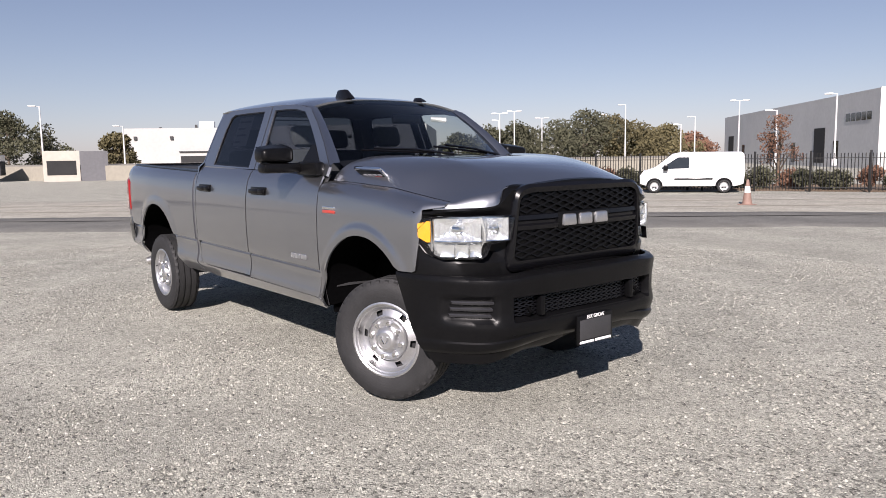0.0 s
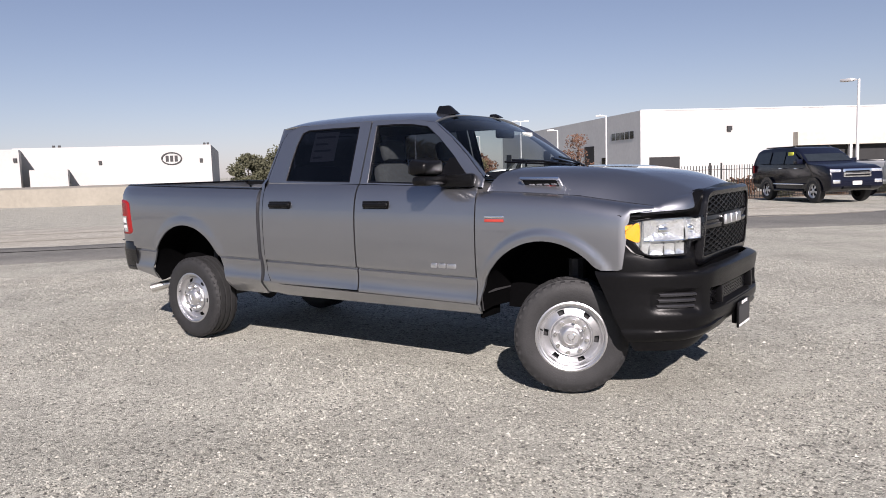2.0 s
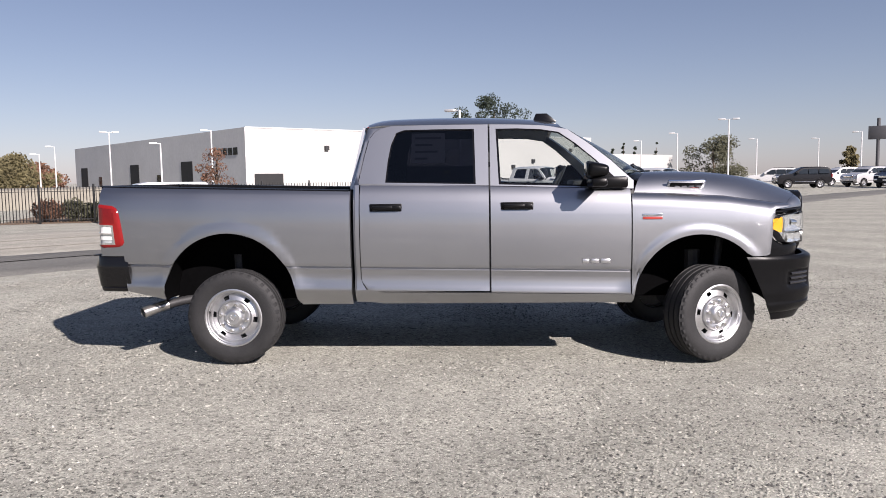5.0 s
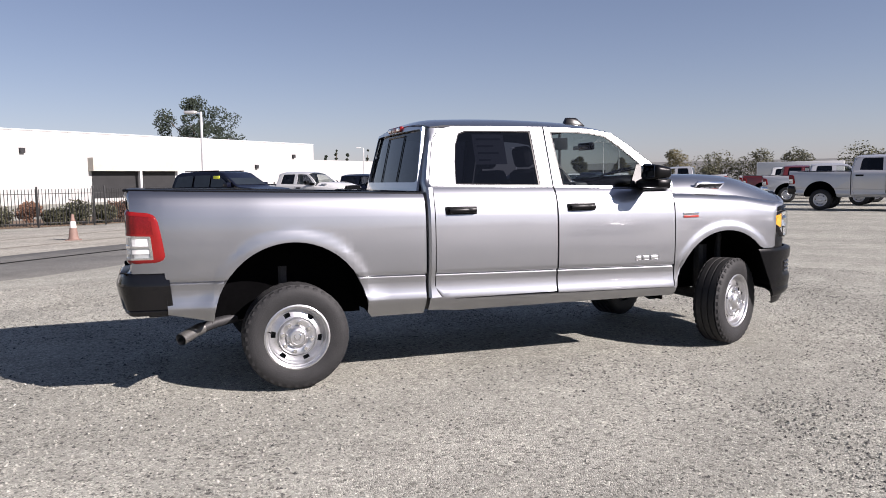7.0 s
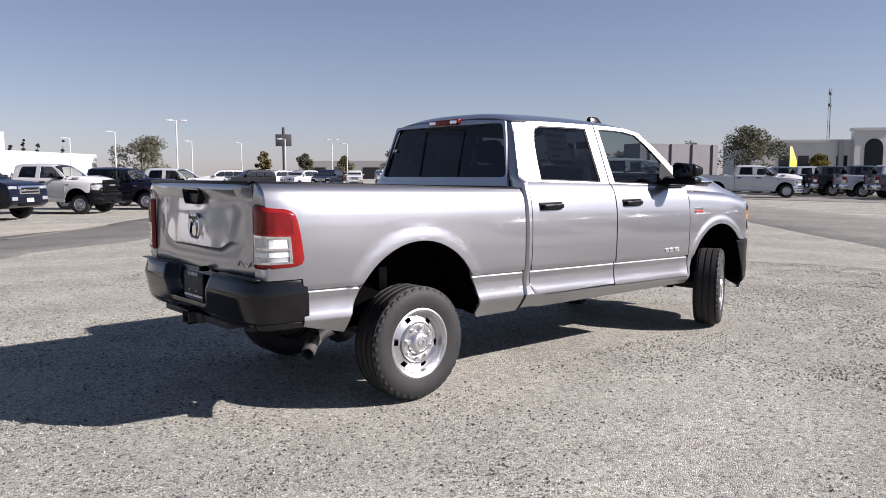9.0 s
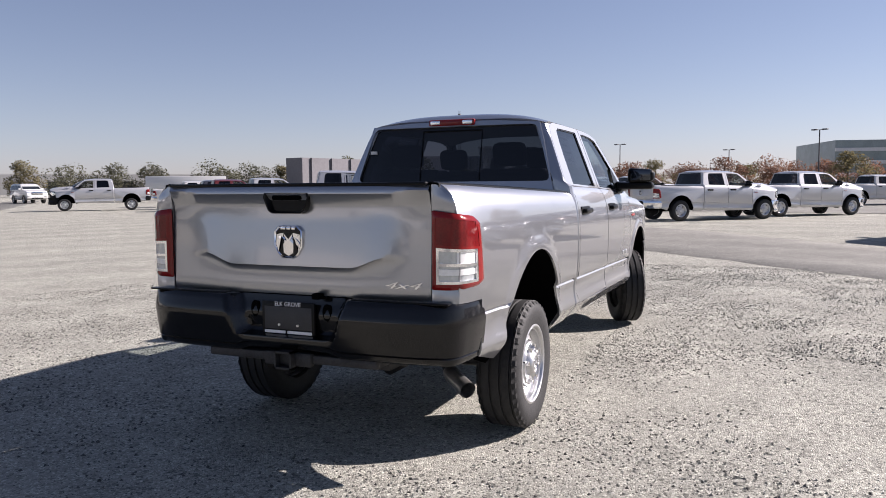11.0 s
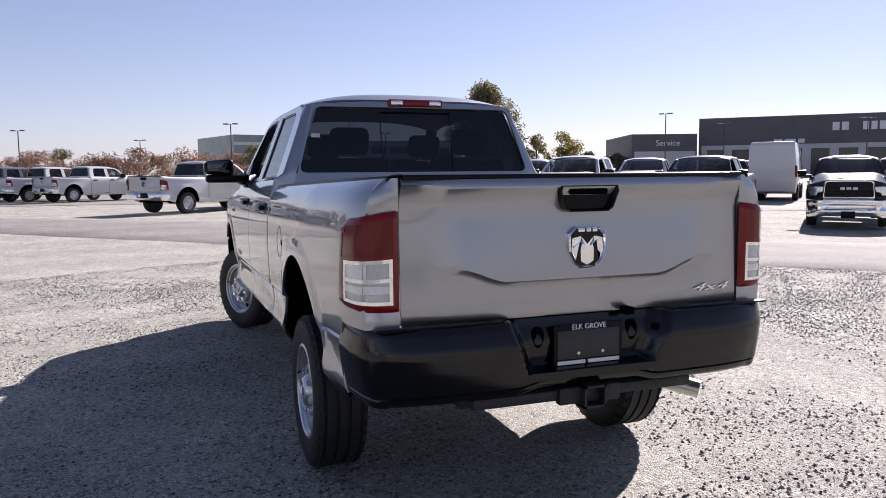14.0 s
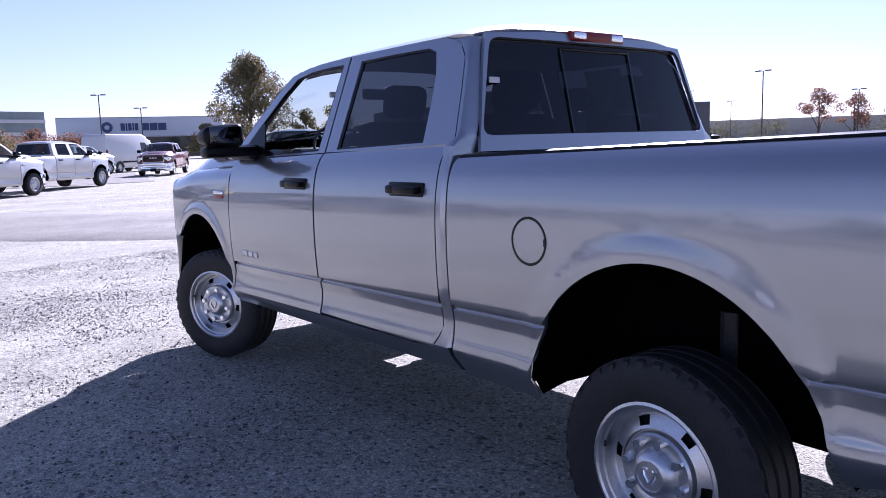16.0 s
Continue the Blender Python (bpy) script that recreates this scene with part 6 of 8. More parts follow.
    for s in (-1, 1):
        part("grille_post", bx(4.655, 4.70, s * 0.40 - 0.016, s * 0.40 + 0.016, 0.588, 0.70, 0.006), M_PLASTIC, fb)
        for k in range(3):
            z = 0.612 + 0.036 * k
            y0, y1 = 0.722 - 0.006 * k, 0.872 - 0.004 * k
            bm = bmesh.new()
            grid(bm, [[(smooth_curve(BUMP, y) - 0.045, s * y, z - 0.014), (smooth_curve(BUMP, y) - 0.021, s * y, z - 0.006), (smooth_curve(BUMP, y) - 0.018, s * y, z + 0.004), (smooth_curve(BUMP, y) - 0.026, s * y, z + 0.011), (smooth_curve(BUMP, y) - 0.048, s * y, z + 0.014)] for y in [lerp(y0, y1, q / 8) for q in range(9)]])
            part("louvre", bm, M_LOUVRE, fb, "black louvred fog lamp blank")
        bm = bmesh.new()
        tube(bm, [(4.60, s * 0.48, 0.60), (4.665, s * 0.48, 0.596), (4.68, s * 0.48, 0.615), (4.665, s * 0.48, 0.634), (4.60, s * 0.48, 0.64)], 0.010, 6)
        part("tow_hook", bm, M_LINER, fb, "black tow hook")
    fp = part("licence_plate", bx(4.728, 4.744, -0.157, 0.157, 0.375, 0.55, 0.006), M_PLASTIC, fb, "black dealer plate in a dark frame")
    part("plate_blank", bx(4.742, 4.7455, -0.14, 0.14, 0.403, 0.523, 0.001), M_DASH, fp, "blank black plate insert")
    part("plate_bracket", bx(4.69, 4.73, -0.13, 0.13, 0.40, 0.54, 0.006), M_LINER, fp, "black plate bracket")
    lettering(fp, "plate_lettering", "ELK GROVE", Matrix.Translation((4.7445, 0, 0.537)) @ pose(0, 0, 0, 0, 0, 90), 0.03, M_LETTER, 0.0015, 0.0, "white lettering")
    for y, w in ((0.0785, 0.125), (-0.0685, 0.145)):
        badge_bars(fp, "plate_bar", Matrix.Translation((4.745, -y, 0.389)) @ pose(0, 0, 0, 0, 0, 90), (w,), 0.015, M_LETTER, 0.0015, 0.012)
    # --- mirrors ---
    for s in (-1, 1):
        bm = bmesh.new()
        vs = box(bm, 2.80, 2.955, 1.0, 1.235, 1.455, 1.592, 0.035, seg=4)
        for v in bm.verts:
            # the shell narrows forwards and outwards
            v.co.z -= 0.02 * max(0, (v.co.y - 1.12) / 0.11) * (1 if v.co.z > 1.5 else -0.6)
            if v.co.x > 2.86:
                v.co.z = lerp(v.co.z, 1.50, 0.22)
        for v in bm.verts:
            v.co.y *= s
        mir = part("side_mirror", bm, M_PLASTIC, t, "black towing side mirror")
        bm = bmesh.new()
        box(bm, 2.825, 2.945, 0.90, 1.225, 1.395, 1.462, 0.025)
        box(bm, 2.86, 3.15, 0.875, 0.955, 1.375, 1.47, 0.025)
        for v in bm.verts:
            v.co.y *= s
        part("mirror_arm", bm, M_PLASTIC, mir)
        bm = face_of([(2.78, 1.402), (3.10, 1.388), (3.08, 1.44), (2.93, 1.585), (2.885, 1.585)], lambda x, z: Vector((x, s * (glass_y(z) - 0.002), z)))
        part("mirror_sail", thicken(bm, 0.006), M_PLASTIC, mir, "black mirror mount in the window corner")
        part("mirror_glass", bx(2.794, 2.801, min(s * 1.03, s * 1.21), max(s * 1.03, s * 1.21), 1.478, 1.574, 0.002), M_MIRROR, mir, "dim mirror glass")
    # roof fin and marker
    for y, ln, h in ((-0.34, 0.21, 0.075), (0.35, 0.12, 0.035)):
        bm = bmesh.new()
        z0 = roof_point(0.93, y / 0.68).z - 0.012
        vs = box(bm, 2.66 - ln, 2.66, y - 0.035, y + 0.035, z0, z0 + h, 0.01)
        for v in bm.verts:
            k = max(0, (v.co.z - z0) / h)
            v.co.x = lerp(v.co.x, 2.60 - ln * 0.45, 0.55 * k)
            v.co.y = lerp(v.co.y, y, 0.5 * k)
        part("roof_fin" if y < 0 else "roof_marker", bm, M_TRIM, t, "black roof antenna fin")
    # --- interior ---
    def seat(x, y, w):
        bm = bmesh.new()
        box(bm, x - 0.25, x + 0.27, y - w / 2, y + w / 2, 0.86, 1.03, 0.06)
        part("seat", bm, M_SEAT, t, "dark grey cloth seat")
        bm = bmesh.new()
        box(bm, -0.07, 0.07, -w / 2, w / 2, 0, 0.58, 0.055)
        bm.transform(Matrix.Translation((x - 0.22, y, 1.0)) @ pose(0, 0, 0, 0, -14, 0))
        b = part("seat_back", bm, M_SEAT, t, "dark grey cloth seat back")
        bm = bmesh.new()
        box(bm, -0.05, 0.05, -0.13, 0.13, 0.60, 0.78, 0.045)
        bm.transform(Matrix.Translation((x - 0.22, y, 1.0)) @ pose(0, 0, 0, 0, -14, 0))
        part("headrest", bm, M_SEAT, b)
    for x, y, w in ((2.42, -0.4, 0.52), (2.42, 0.4, 0.52), (1.52, -0.42, 0.55), (1.52, 0.42, 0.55)):
        seat(x, y, w)
    bm = bmesh.new()
    box(bm, 2.88, 3.30, -0.78, 0.78, 1.05, 1.40, 0.07)
    box(bm, 2.85, 3.0, 0.15, 0.62, 1.34, 1.44, 0.03)
    part("dashboard", bm, M_DASH, t, "black dashboard")
    bm = bmesh.new()
    spin(bm, [(0.188, -0.012), (0.198, 0.0), (0.188, 0.012), (0.178, 0.0), (0.188, -0.012)], 28, axis="Z")
    box(bm, -0.18, 0.18, -0.018, 0.018, -0.012, 0.012, 0.005)
    box(bm, -0.06, 0.06, -0.06, 0.06, -0.02, 0.02, 0.01)
    bm.transform(Matrix.Translation((2.72, 0.40, 1.405)) @ pose(0, 0, 0, 0, -62, 0))
    part("steering_wheel", bm, M_DASH, t, "black steering wheel")
    part("cabin_floor", bx(1.0, 3.2, -0.85, 0.85, 0.62, 0.70), M_DASH, t)
    bm = bx(2.86, 2.90, -0.13, 0.13, 1.74, 1.81, 0.015)
    part("rear_view_mirror", bm, M_TRIM, t)
    bm = bmesh.new()
    grid(bm, [[(x, -(glass_y(z) - 0.03), z) for z in (1.60, 1.84)] for x in (1.45, 1.72)])
    sticker = part("window_label", bm, M_PAPER, t, "pale printed price sheet inside the rear window")
    for k, (x0, x1) in enumerate(((1.48, 1.69), (1.48, 1.62), (1.48, 1.66), (1.48, 1.58))):
        z = 1.80 - 0.055 * k
        bm = bmesh.new()
        grid(bm, [[(x, -(glass_y(q) - 0.028), q) for q in (z - 0.008, z + 0.008)] for x in (x0, x1)])
        part("printed_line", bm, M_INK, sticker)
    bm = bx(2.93, 2.95, 0.20, 0.34, 1.755, 1.79)
    part("windscreen_label", bm, M_PAPER, t, "small pale windscreen label")
    # --- underneath ---
    bm = bmesh.new()
    for s in (-1, 1):
        box(bm, -1.0, 4.55, s * 0.46 - 0.04, s * 0.46 + 0.04, 0.52, 0.68, 0.01)
    for x in (-0.8, 0.7, 1.6, 2.6, 3.4, 4.4):
        box(bm, x - 0.05, x + 0.05, -0.46, 0.46, 0.54, 0.64)
    part("chassis_frame", bm, M_FRAME, t, "black ladder chassis")
    for x in (0.0, 3.80):
        bm = bmesh.new()
        tube(bm, [(x, -0.75, 0.386), (x, 0.75, 0.386)], 0.05, 12)
        spin(bm, [(0.0, -0.12), (0.1, -0.10), (0.16, 0.0), (0.1, 0.10), (0.0, 0.12)], 14)
        for v in bm.verts:
            if abs(v.co.x) < 0.2 and x > 1 and abs(v.co.z) < 0.2:
                v.co += Vector((x, 0.25, 0.386))
            elif x < 1 and abs(v.co.y) < 0.13 and v.co.z < 0.2 and abs(v.co.x) < 0.17:
                v.co += Vector((0, 0, 0.386))
        part("axle", bm, M_FRAME, t, "black solid axle")
        for s in (-1, 1):
            b2 = bmesh.new()
            tube(b2, [(x + 0.12, s * 0.56, 0.40), (x + 0.18, s * 0.52, 0.95)], 0.032, 8)
            tube(b2, [(x - 0.05, s * 0.55, 0.42), (x - 0.05, s * 0.55, 0.86)], 0.062, 10)
            part("spring", b2, M_FRAME, t)
    bm = bmesh.new()
    tube(bm, [(0.15, 0, 0.42), (2.0, 0, 0.55)], 0.045, 10)
    box(bm, 1.9, 3.2, -0.2, 0.2, 0.45, 0.72, 0.06)
    box(bm, 3.2, 4.3, -0.35, 0.35, 0.55, 0.95, 0.06)
    tube(bm, [(2.6, -0.3, 0.5), (1.6, -0.33, 0.5), (0.7, -0.4, 0.52), (0.3, -0.5, 0.66), (-0.2, -0.52, 0.64), (-0.4, -0.55, 0.5)], 0.04, 10)
    tube(bm, [(1.7, -0.33, 0.5), (0.9, -0.38, 0.52)], 0.10, 14)
    part("drivetrain", bm, M_FRAME, t, "dark engine, gearbox and shaft")
    part("fuel_tank", bx(0.75, 2.1, 0.50, 0.82, 0.44, 0.68, 0.05), M_PLASTIC, t, "black fuel tank")
    bm = bmesh.new()
    spin(bm, [(0.2, -0.1), (0.3, -0.12), (0.37, -0.09), (0.385, 0), (0.37, 0.09), (0.3, 0.12), (0.2, 0.1)], 32, axis="Z")
    bm.transform(Matrix.Translation((-0.62, 0, 0.70)))
    part("spare_wheel", bm, M_RUBBER, t, "spare tyre under the bed")
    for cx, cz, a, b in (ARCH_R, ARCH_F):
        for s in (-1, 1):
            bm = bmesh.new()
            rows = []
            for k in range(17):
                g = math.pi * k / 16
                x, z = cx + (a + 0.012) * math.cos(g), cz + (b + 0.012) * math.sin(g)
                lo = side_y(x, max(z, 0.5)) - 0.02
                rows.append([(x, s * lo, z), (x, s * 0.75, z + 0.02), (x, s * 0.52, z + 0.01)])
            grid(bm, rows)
            # flat near-black sheet closes the well, standing in for its deep shade
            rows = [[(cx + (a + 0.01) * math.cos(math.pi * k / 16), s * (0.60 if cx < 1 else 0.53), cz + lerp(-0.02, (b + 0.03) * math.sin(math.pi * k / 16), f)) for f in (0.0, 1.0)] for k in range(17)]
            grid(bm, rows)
            part("wheel_liner", bm, M_LINER, t, "black wheel arch liner, darkened for the shade of the wheel well")
    for s in (-1, 1):
        part("splash_guard", bx(3.12, 3.15, s * 0.72 - 0.12, s * 0.72 + 0.12, 0.43, 0.62, 0.008), M_LINER, t, "black splash guard")
    # --- wheels ---
    for x, y, o in ((0, -0.828, -1), (0, 0.828, 1)):
        make_wheel(t, x, y, 0, o)
    for y, o in ((-0.828, -1), (0.828, 1)):
        # each front wheel turns about its kingpin
        k = Vector((3.765, o * 0.70, 0))
        off = Vector((0, o * 0.128, 0))
        off.rotate(Euler((0, 0, radians(steer))))
        make_wheel(t, k.x + off.x, k.y + off.y, steer, o)
    for s in (-1, 1):
        badge_bars(t, "door_badge", on_side(2.90, 0.815, s, 0.002), (0.052, 0.058, 0.075), 0.034, M_STEEL, 0.003, 0.016)
    return t


hero = pickup("metallic grey crew cab pickup truck parked on gravel, front wheels turned")


# ---- other vehicles ----
KEEP_LEAN = {"seat", "seat_back", "headrest", "dashboard", "window_label", "lug_nut", "cap_emblem", "valve", "chassis_frame", "axle", "spring", "drivetrain", "fuel_tank", "spare_wheel", "brake_lamp", "tow_hitch", "exhaust_tip", "exhaust_pipe", "slider_frame", "sticker", "vent_badge", "vent_line", "badge_lettering", "plate_lettering", "plate_bar", "plate_blank", "plate_bracket", "plate_lamp", "mirror_sail", "trailer_socket", "badge_plinth", "blade", "bezel", "lamp_divider", "marker_frame", "grille_post", "air_dam", "bed_floor", "bed_rib", "door_badge", "window_seal", "headliner", "bulb_shield", "lower_reflector", "side_marker", "bolt", "filler_gap", "filler_notch", "drive_badge", "step_pad", "windscreen_label", "rear_view_mirror", "steering_wheel", "roof_fin", "roof_marker", "wiper", "vent_mesh", "reflector", "inner_sill", "cargo_lamp", "pull", "tow_hook", "louvre", "sun_band", "lower_grille", "bed_header"}


def base_name(o):
    return o.name.split(".")[0]


def strip_down(ob, names):
    doomed = []
    for o in ob.children_recursive:
        if base_name(o) in names or (o.parent != ob and base_name(o.parent) in names):
            doomed.append(o)
    for o in doomed:
        bpy.data.objects.remove(o)


def repaint(ob, new_paint, chrome=False):
    for o in ob.children_recursive:
        for sl in o.material_slots:
            if sl.material == M_PAINT:
                sl.link = "OBJECT"
                sl.material = new_paint
            elif chrome and base_name(o) in ("front_bumper", "rear_bumper", "grille_frame"):
                sl.link = "OBJECT"
                sl.material = M_CHROME
            elif chrome and base_name(o) == "front_fascia":
                sl.link = "OBJECT"
                sl.material = new_paint


PARKED, LEAN = {}, {}


def leaner(me):
    """The same mesh with its nearly flat faces joined."""
    if me.name not in LEAN:
        bm = bmesh.new()
        bm.from_mesh(me)
        bmesh.ops.dissolve_limit(bm, angle_limit=radians(6), verts=bm.verts, edges=bm.edges)
        m2 = me.copy()
        bm.to_mesh(m2)
        bm.free()
        LEAN[me.name] = m2
    return LEAN[me.name]


def parked_pickup(x, y, heading, color, label, chrome=True, z=None, scale=0.97, straight=True):
    """A plainer copy of the pickup in another colour, wheels straight."""
    key = (color.name, chrome)
    if key not in PARKED:
        m = pose(x, y, 0, 0, 0, heading)
        ob = copy_thing(hero, m)
        strip_down(ob, KEEP_LEAN)
        for o in ob.children_recursive:
            if len(o.data.polygons) > 250:
                o.data = leaner(o.data)
        repaint(ob, color, chrome)
        front = [o for o in ob.children if base_name(o) == "wheel" and o.matrix_basis.translation.x > 2]
        for o in front:
            s = 1 if o.matrix_basis.translation.y > 0 else -1
            o.matrix_basis = pose(3.80, s * 0.828, 0.379, 0, 0, 180 if s < 0 else 0)
        if chrome:
            # the lighter model sits lower on its wheels
            for o in ob.children:
                if base_name(o) != "wheel":
                    o.matrix_basis = Matrix.Translation((0, 0, -0.12)) @ o.matrix_basis
        PARKED[key] = ob
    else:
        ob = copy_thing(PARKED[key], pose(x, y, 0))
    zz = height(x, y) if z is None else z
    ob.matrix_basis = pose(x, y, zz, 0, 0, heading) @ Matrix.Diagonal((scale, scale, scale, 1))
    ob.name = "pickup_truck"
    return tagged(ob, label, "pickup truck", group="parked pickups in the lot")


def side_shape(bm, prof, half, tuck, z_belt):
    """A body from its side outline, narrowing above the belt line."""
    def yy(z):
        if z < z_belt:
            return half * (0.94 + 0.06 * ease((z - 0.25) / 0.4))
        return half - tuck * (z - z_belt)
    n = len(prof)
    cols = []
    for s in (-1, -0.86, 0.86, 1):
        cols.append([bm.verts.new((x, s * yy(z), z + (0.0 if abs(s) == 1 else 0.025 * ease((z - z_belt) / 0.3)))) for x, z in prof])
    for a, b in zip(cols, cols[1:]):
        for i in range(n):
            bm.faces.new((a[i], a[(i + 1) % n], b[(i + 1) % n], b[i]))
    for c in (cols[0], cols[-1]):
        f = bm.faces.new(c if c is cols[-1] else c[::-1])
        bmesh.ops.triangulate(bm, faces=[f])


def small_wheel(parent, x, y, r, out, rim=M_STEEL):
    bm = bmesh.new()
    w = 0.12
    spin(bm, [(r * 0.62, w), (r * 0.85, w * 1.05), (r * 0.97, w * 0.85), (r, w * 0.5), (r, -w * 0.5), (r * 0.97, -w * 0.85), (r * 0.62, -w)], 32)
    o = part("wheel", bm, M_RUBBER, parent, "black tyre on an alloy wheel")
    o.matrix_basis = pose(x, y, r, 0, 0, 0 if out > 0 else 180)
    bm = bmesh.new()
    spin(bm, [(r * 0.64, w * 0.95), (r * 0.6, w * 0.7), (r * 0.5, w * 0.62), (r * 0.2, w * 0.8), (0, w * 0.85)], 30, skip=lambda i, j: j == 2 and i % 6 in (0, 1, 2))
    part("rim", bm, rim, o)
    bm = bmesh.new()
    spin(bm, [(0, w * 0.4), (r * 0.62, w * 0.4), (r * 0.62, -w * 0.6)], 20)
    part("brake_drum", bm, M_FRAME, o)


def boxy_vehicle(name, label, category, prof, half, tuck, belt, color, wheels, r, windows, lamps, x, y, heading, group="", extra=None, z=None):
    t = thing(name, label, category, group)
    bm = bmesh.new()
    side_shape(bm, prof, half, tuck, belt)
    bmesh.ops.bevel(bm, geom=[e for e in bm.edges if len(e.link_faces) == 2 and e.calc_face_angle(0) > 0.5], offset=0.04, segments=2, affect="EDGES", profile=0.5)
    part("body", bm, color, t)
    def yy(z):
        return half if z < belt else half - tuck * (z - belt)
    for poly in windows:
        for s in (-1, 1):
            bm = bmesh.new()
            bm.faces.new([bm.verts.new((px, s * (yy(pz) + 0.006), pz)) for px, pz in rounded(poly, 0.05, 2)])
            part("window", thicken(bm, 0.004), M_WINDOW, t, "dark side glass")
    for nm, a, material in lamps:
        part(nm, bx(*a, 0.015), material, t)
    for wx in wheels:
        for s in (-1, 1):
            small_wheel(t, wx, s * (half - 0.11), r, s)
            bm = bmesh.new()
            rows = []
            for k in range(13):
                a = math.pi * k / 12
                rows.append([(wx + q * r * math.cos(a), s * (half + 0.012), r + q * r * math.sin(a)) for q in (0.6, 1.17)])
            grid(bm, rows)
            part("wheel_arch", thicken(bm, 0.02), M_TRIM, t, "black wheel arch gap")
    if extra:
        extra(t)
    t.matrix_basis = pose(x, y, height(x, y) if z is None else z, 0, 0, heading)
    return t


def suv(x, y, heading, color, label, notice=False):
    prof = [(-0.92, 0.50), (-1.02, 0.62), (-1.05, 1.10), (-1.0, 1.42), (-0.88, 1.79), (-0.62, 1.885), (0.4, 1.92), (1.4, 1.90), (1.68, 1.845), (2.42, 1.37), (2.55, 1.33), (3.45, 1.25), (3.70, 1.16), (3.80, 0.95), (3.82, 0.55), (3.62, 0.42), (3.3, 0.38), (-0.6, 0.40)]
    wins = [[(-0.82, 1.36), (-0.70, 1.74), (0.12, 1.79), (0.12, 1.34)], [(0.22, 1.34), (0.22, 1.79), (1.05, 1.79), (1.05, 1.33)], [(1.13, 1.33), (1.13, 1.79), (1.52, 1.76), (2.14, 1.37), (2.14, 1.32)]]
    lamps = [("headlamp", (3.52, 3.76, -0.93, -0.55, 0.98, 1.13), M_CLEARLENS), ("headlamp", (3.52, 3.76, 0.55, 0.93, 0.98, 1.13), M_CLEARLENS), ("grille", (3.66, 3.83, -0.5, 0.5, 0.86, 1.14), M_CHROME), ("grille_slot", (3.70, 3.836, -0.44, 0.44, 0.90, 0.96), M_TRIM), ("grille_slot", (3.70, 3.836, -0.44, 0.44, 1.02, 1.08), M_TRIM), ("licence_plate", (3.78, 3.84, -0.17, 0.17, 0.60, 0.73), M_WHITEBAND), ("fog_lamp", (3.66, 3.84, -0.88, -0.62, 0.66, 0.78), M_CLEARLENS), ("fog_lamp", (3.66, 3.84, 0.62, 0.88, 0.66, 0.78), M_CLEARLENS), ("lower_intake", (3.70, 3.84, -0.5, 0.5, 0.47, 0.57), M_TRIM), ("tail_lamp", (-1.06, -0.95, -0.94, -0.72, 1.0, 1.3), M_REDLENS), ("tail_lamp", (-1.06, -0.95, 0.72, 0.94, 1.0, 1.3), M_REDLENS), ("roof_rail", (-0.5, 1.35, -0.70, -0.66, 1.93, 1.975), M_TRIM), ("roof_rail", (-0.5, 1.35, 0.66, 0.70, 1.93, 1.975), M_TRIM), ("side_trim", (0.45, 2.3, -0.97, -0.945, 0.60, 0.64), M_CHROME), ("side_trim", (0.45, 2.3, 0.945, 0.97, 0.60, 0.64), M_CHROME), ("side_step", (0.5, 2.3, -0.98, -0.88, 0.36, 0.42), M_TRIM), ("side_mirror", (1.98, 2.2, -1.14, -0.92, 1.33, 1.5), color), ("side_mirror", (1.98, 2.2, 0.92, 1.14, 1.33, 1.5), color), ("door_handle", (0.78, 0.98, -0.975, -0.94, 1.16, 1.2), M_CHROME), ("door_handle", (1.75, 1.95, -0.975, -0.94, 1.15, 1.19), M_CHROME)]
    def more(t):
        bm = bmesh.new()
        grid(bm, [[(lerp(2.36, 1.74, k) + 0.008, yv * lerp(0.82, 0.70, k), lerp(1.408, 1.806, k) + 0.012) for yv in (-1, -0.5, 0, 0.5, 1)] for k in (0, 0.5, 1)])
        part("windscreen", thicken(bm, 0.006), M_WINDOW, t, "dark windscreen")
        if notice:
            bm = bx(1.22, 1.55, -0.868, -0.84, 1.60, 1.76, 0.01)
            part("price_sticker", bm, mat("lime_sticker", (0.6, 0.62, 0.05), 0.6), t, "yellow price sticker on the window")
    return boxy_vehicle("suv", label, "suv", prof, 0.95, 0.27, 1.3, color, (0.0, 2.85), 0.40, wins, lamps, x, y, heading, extra=more)


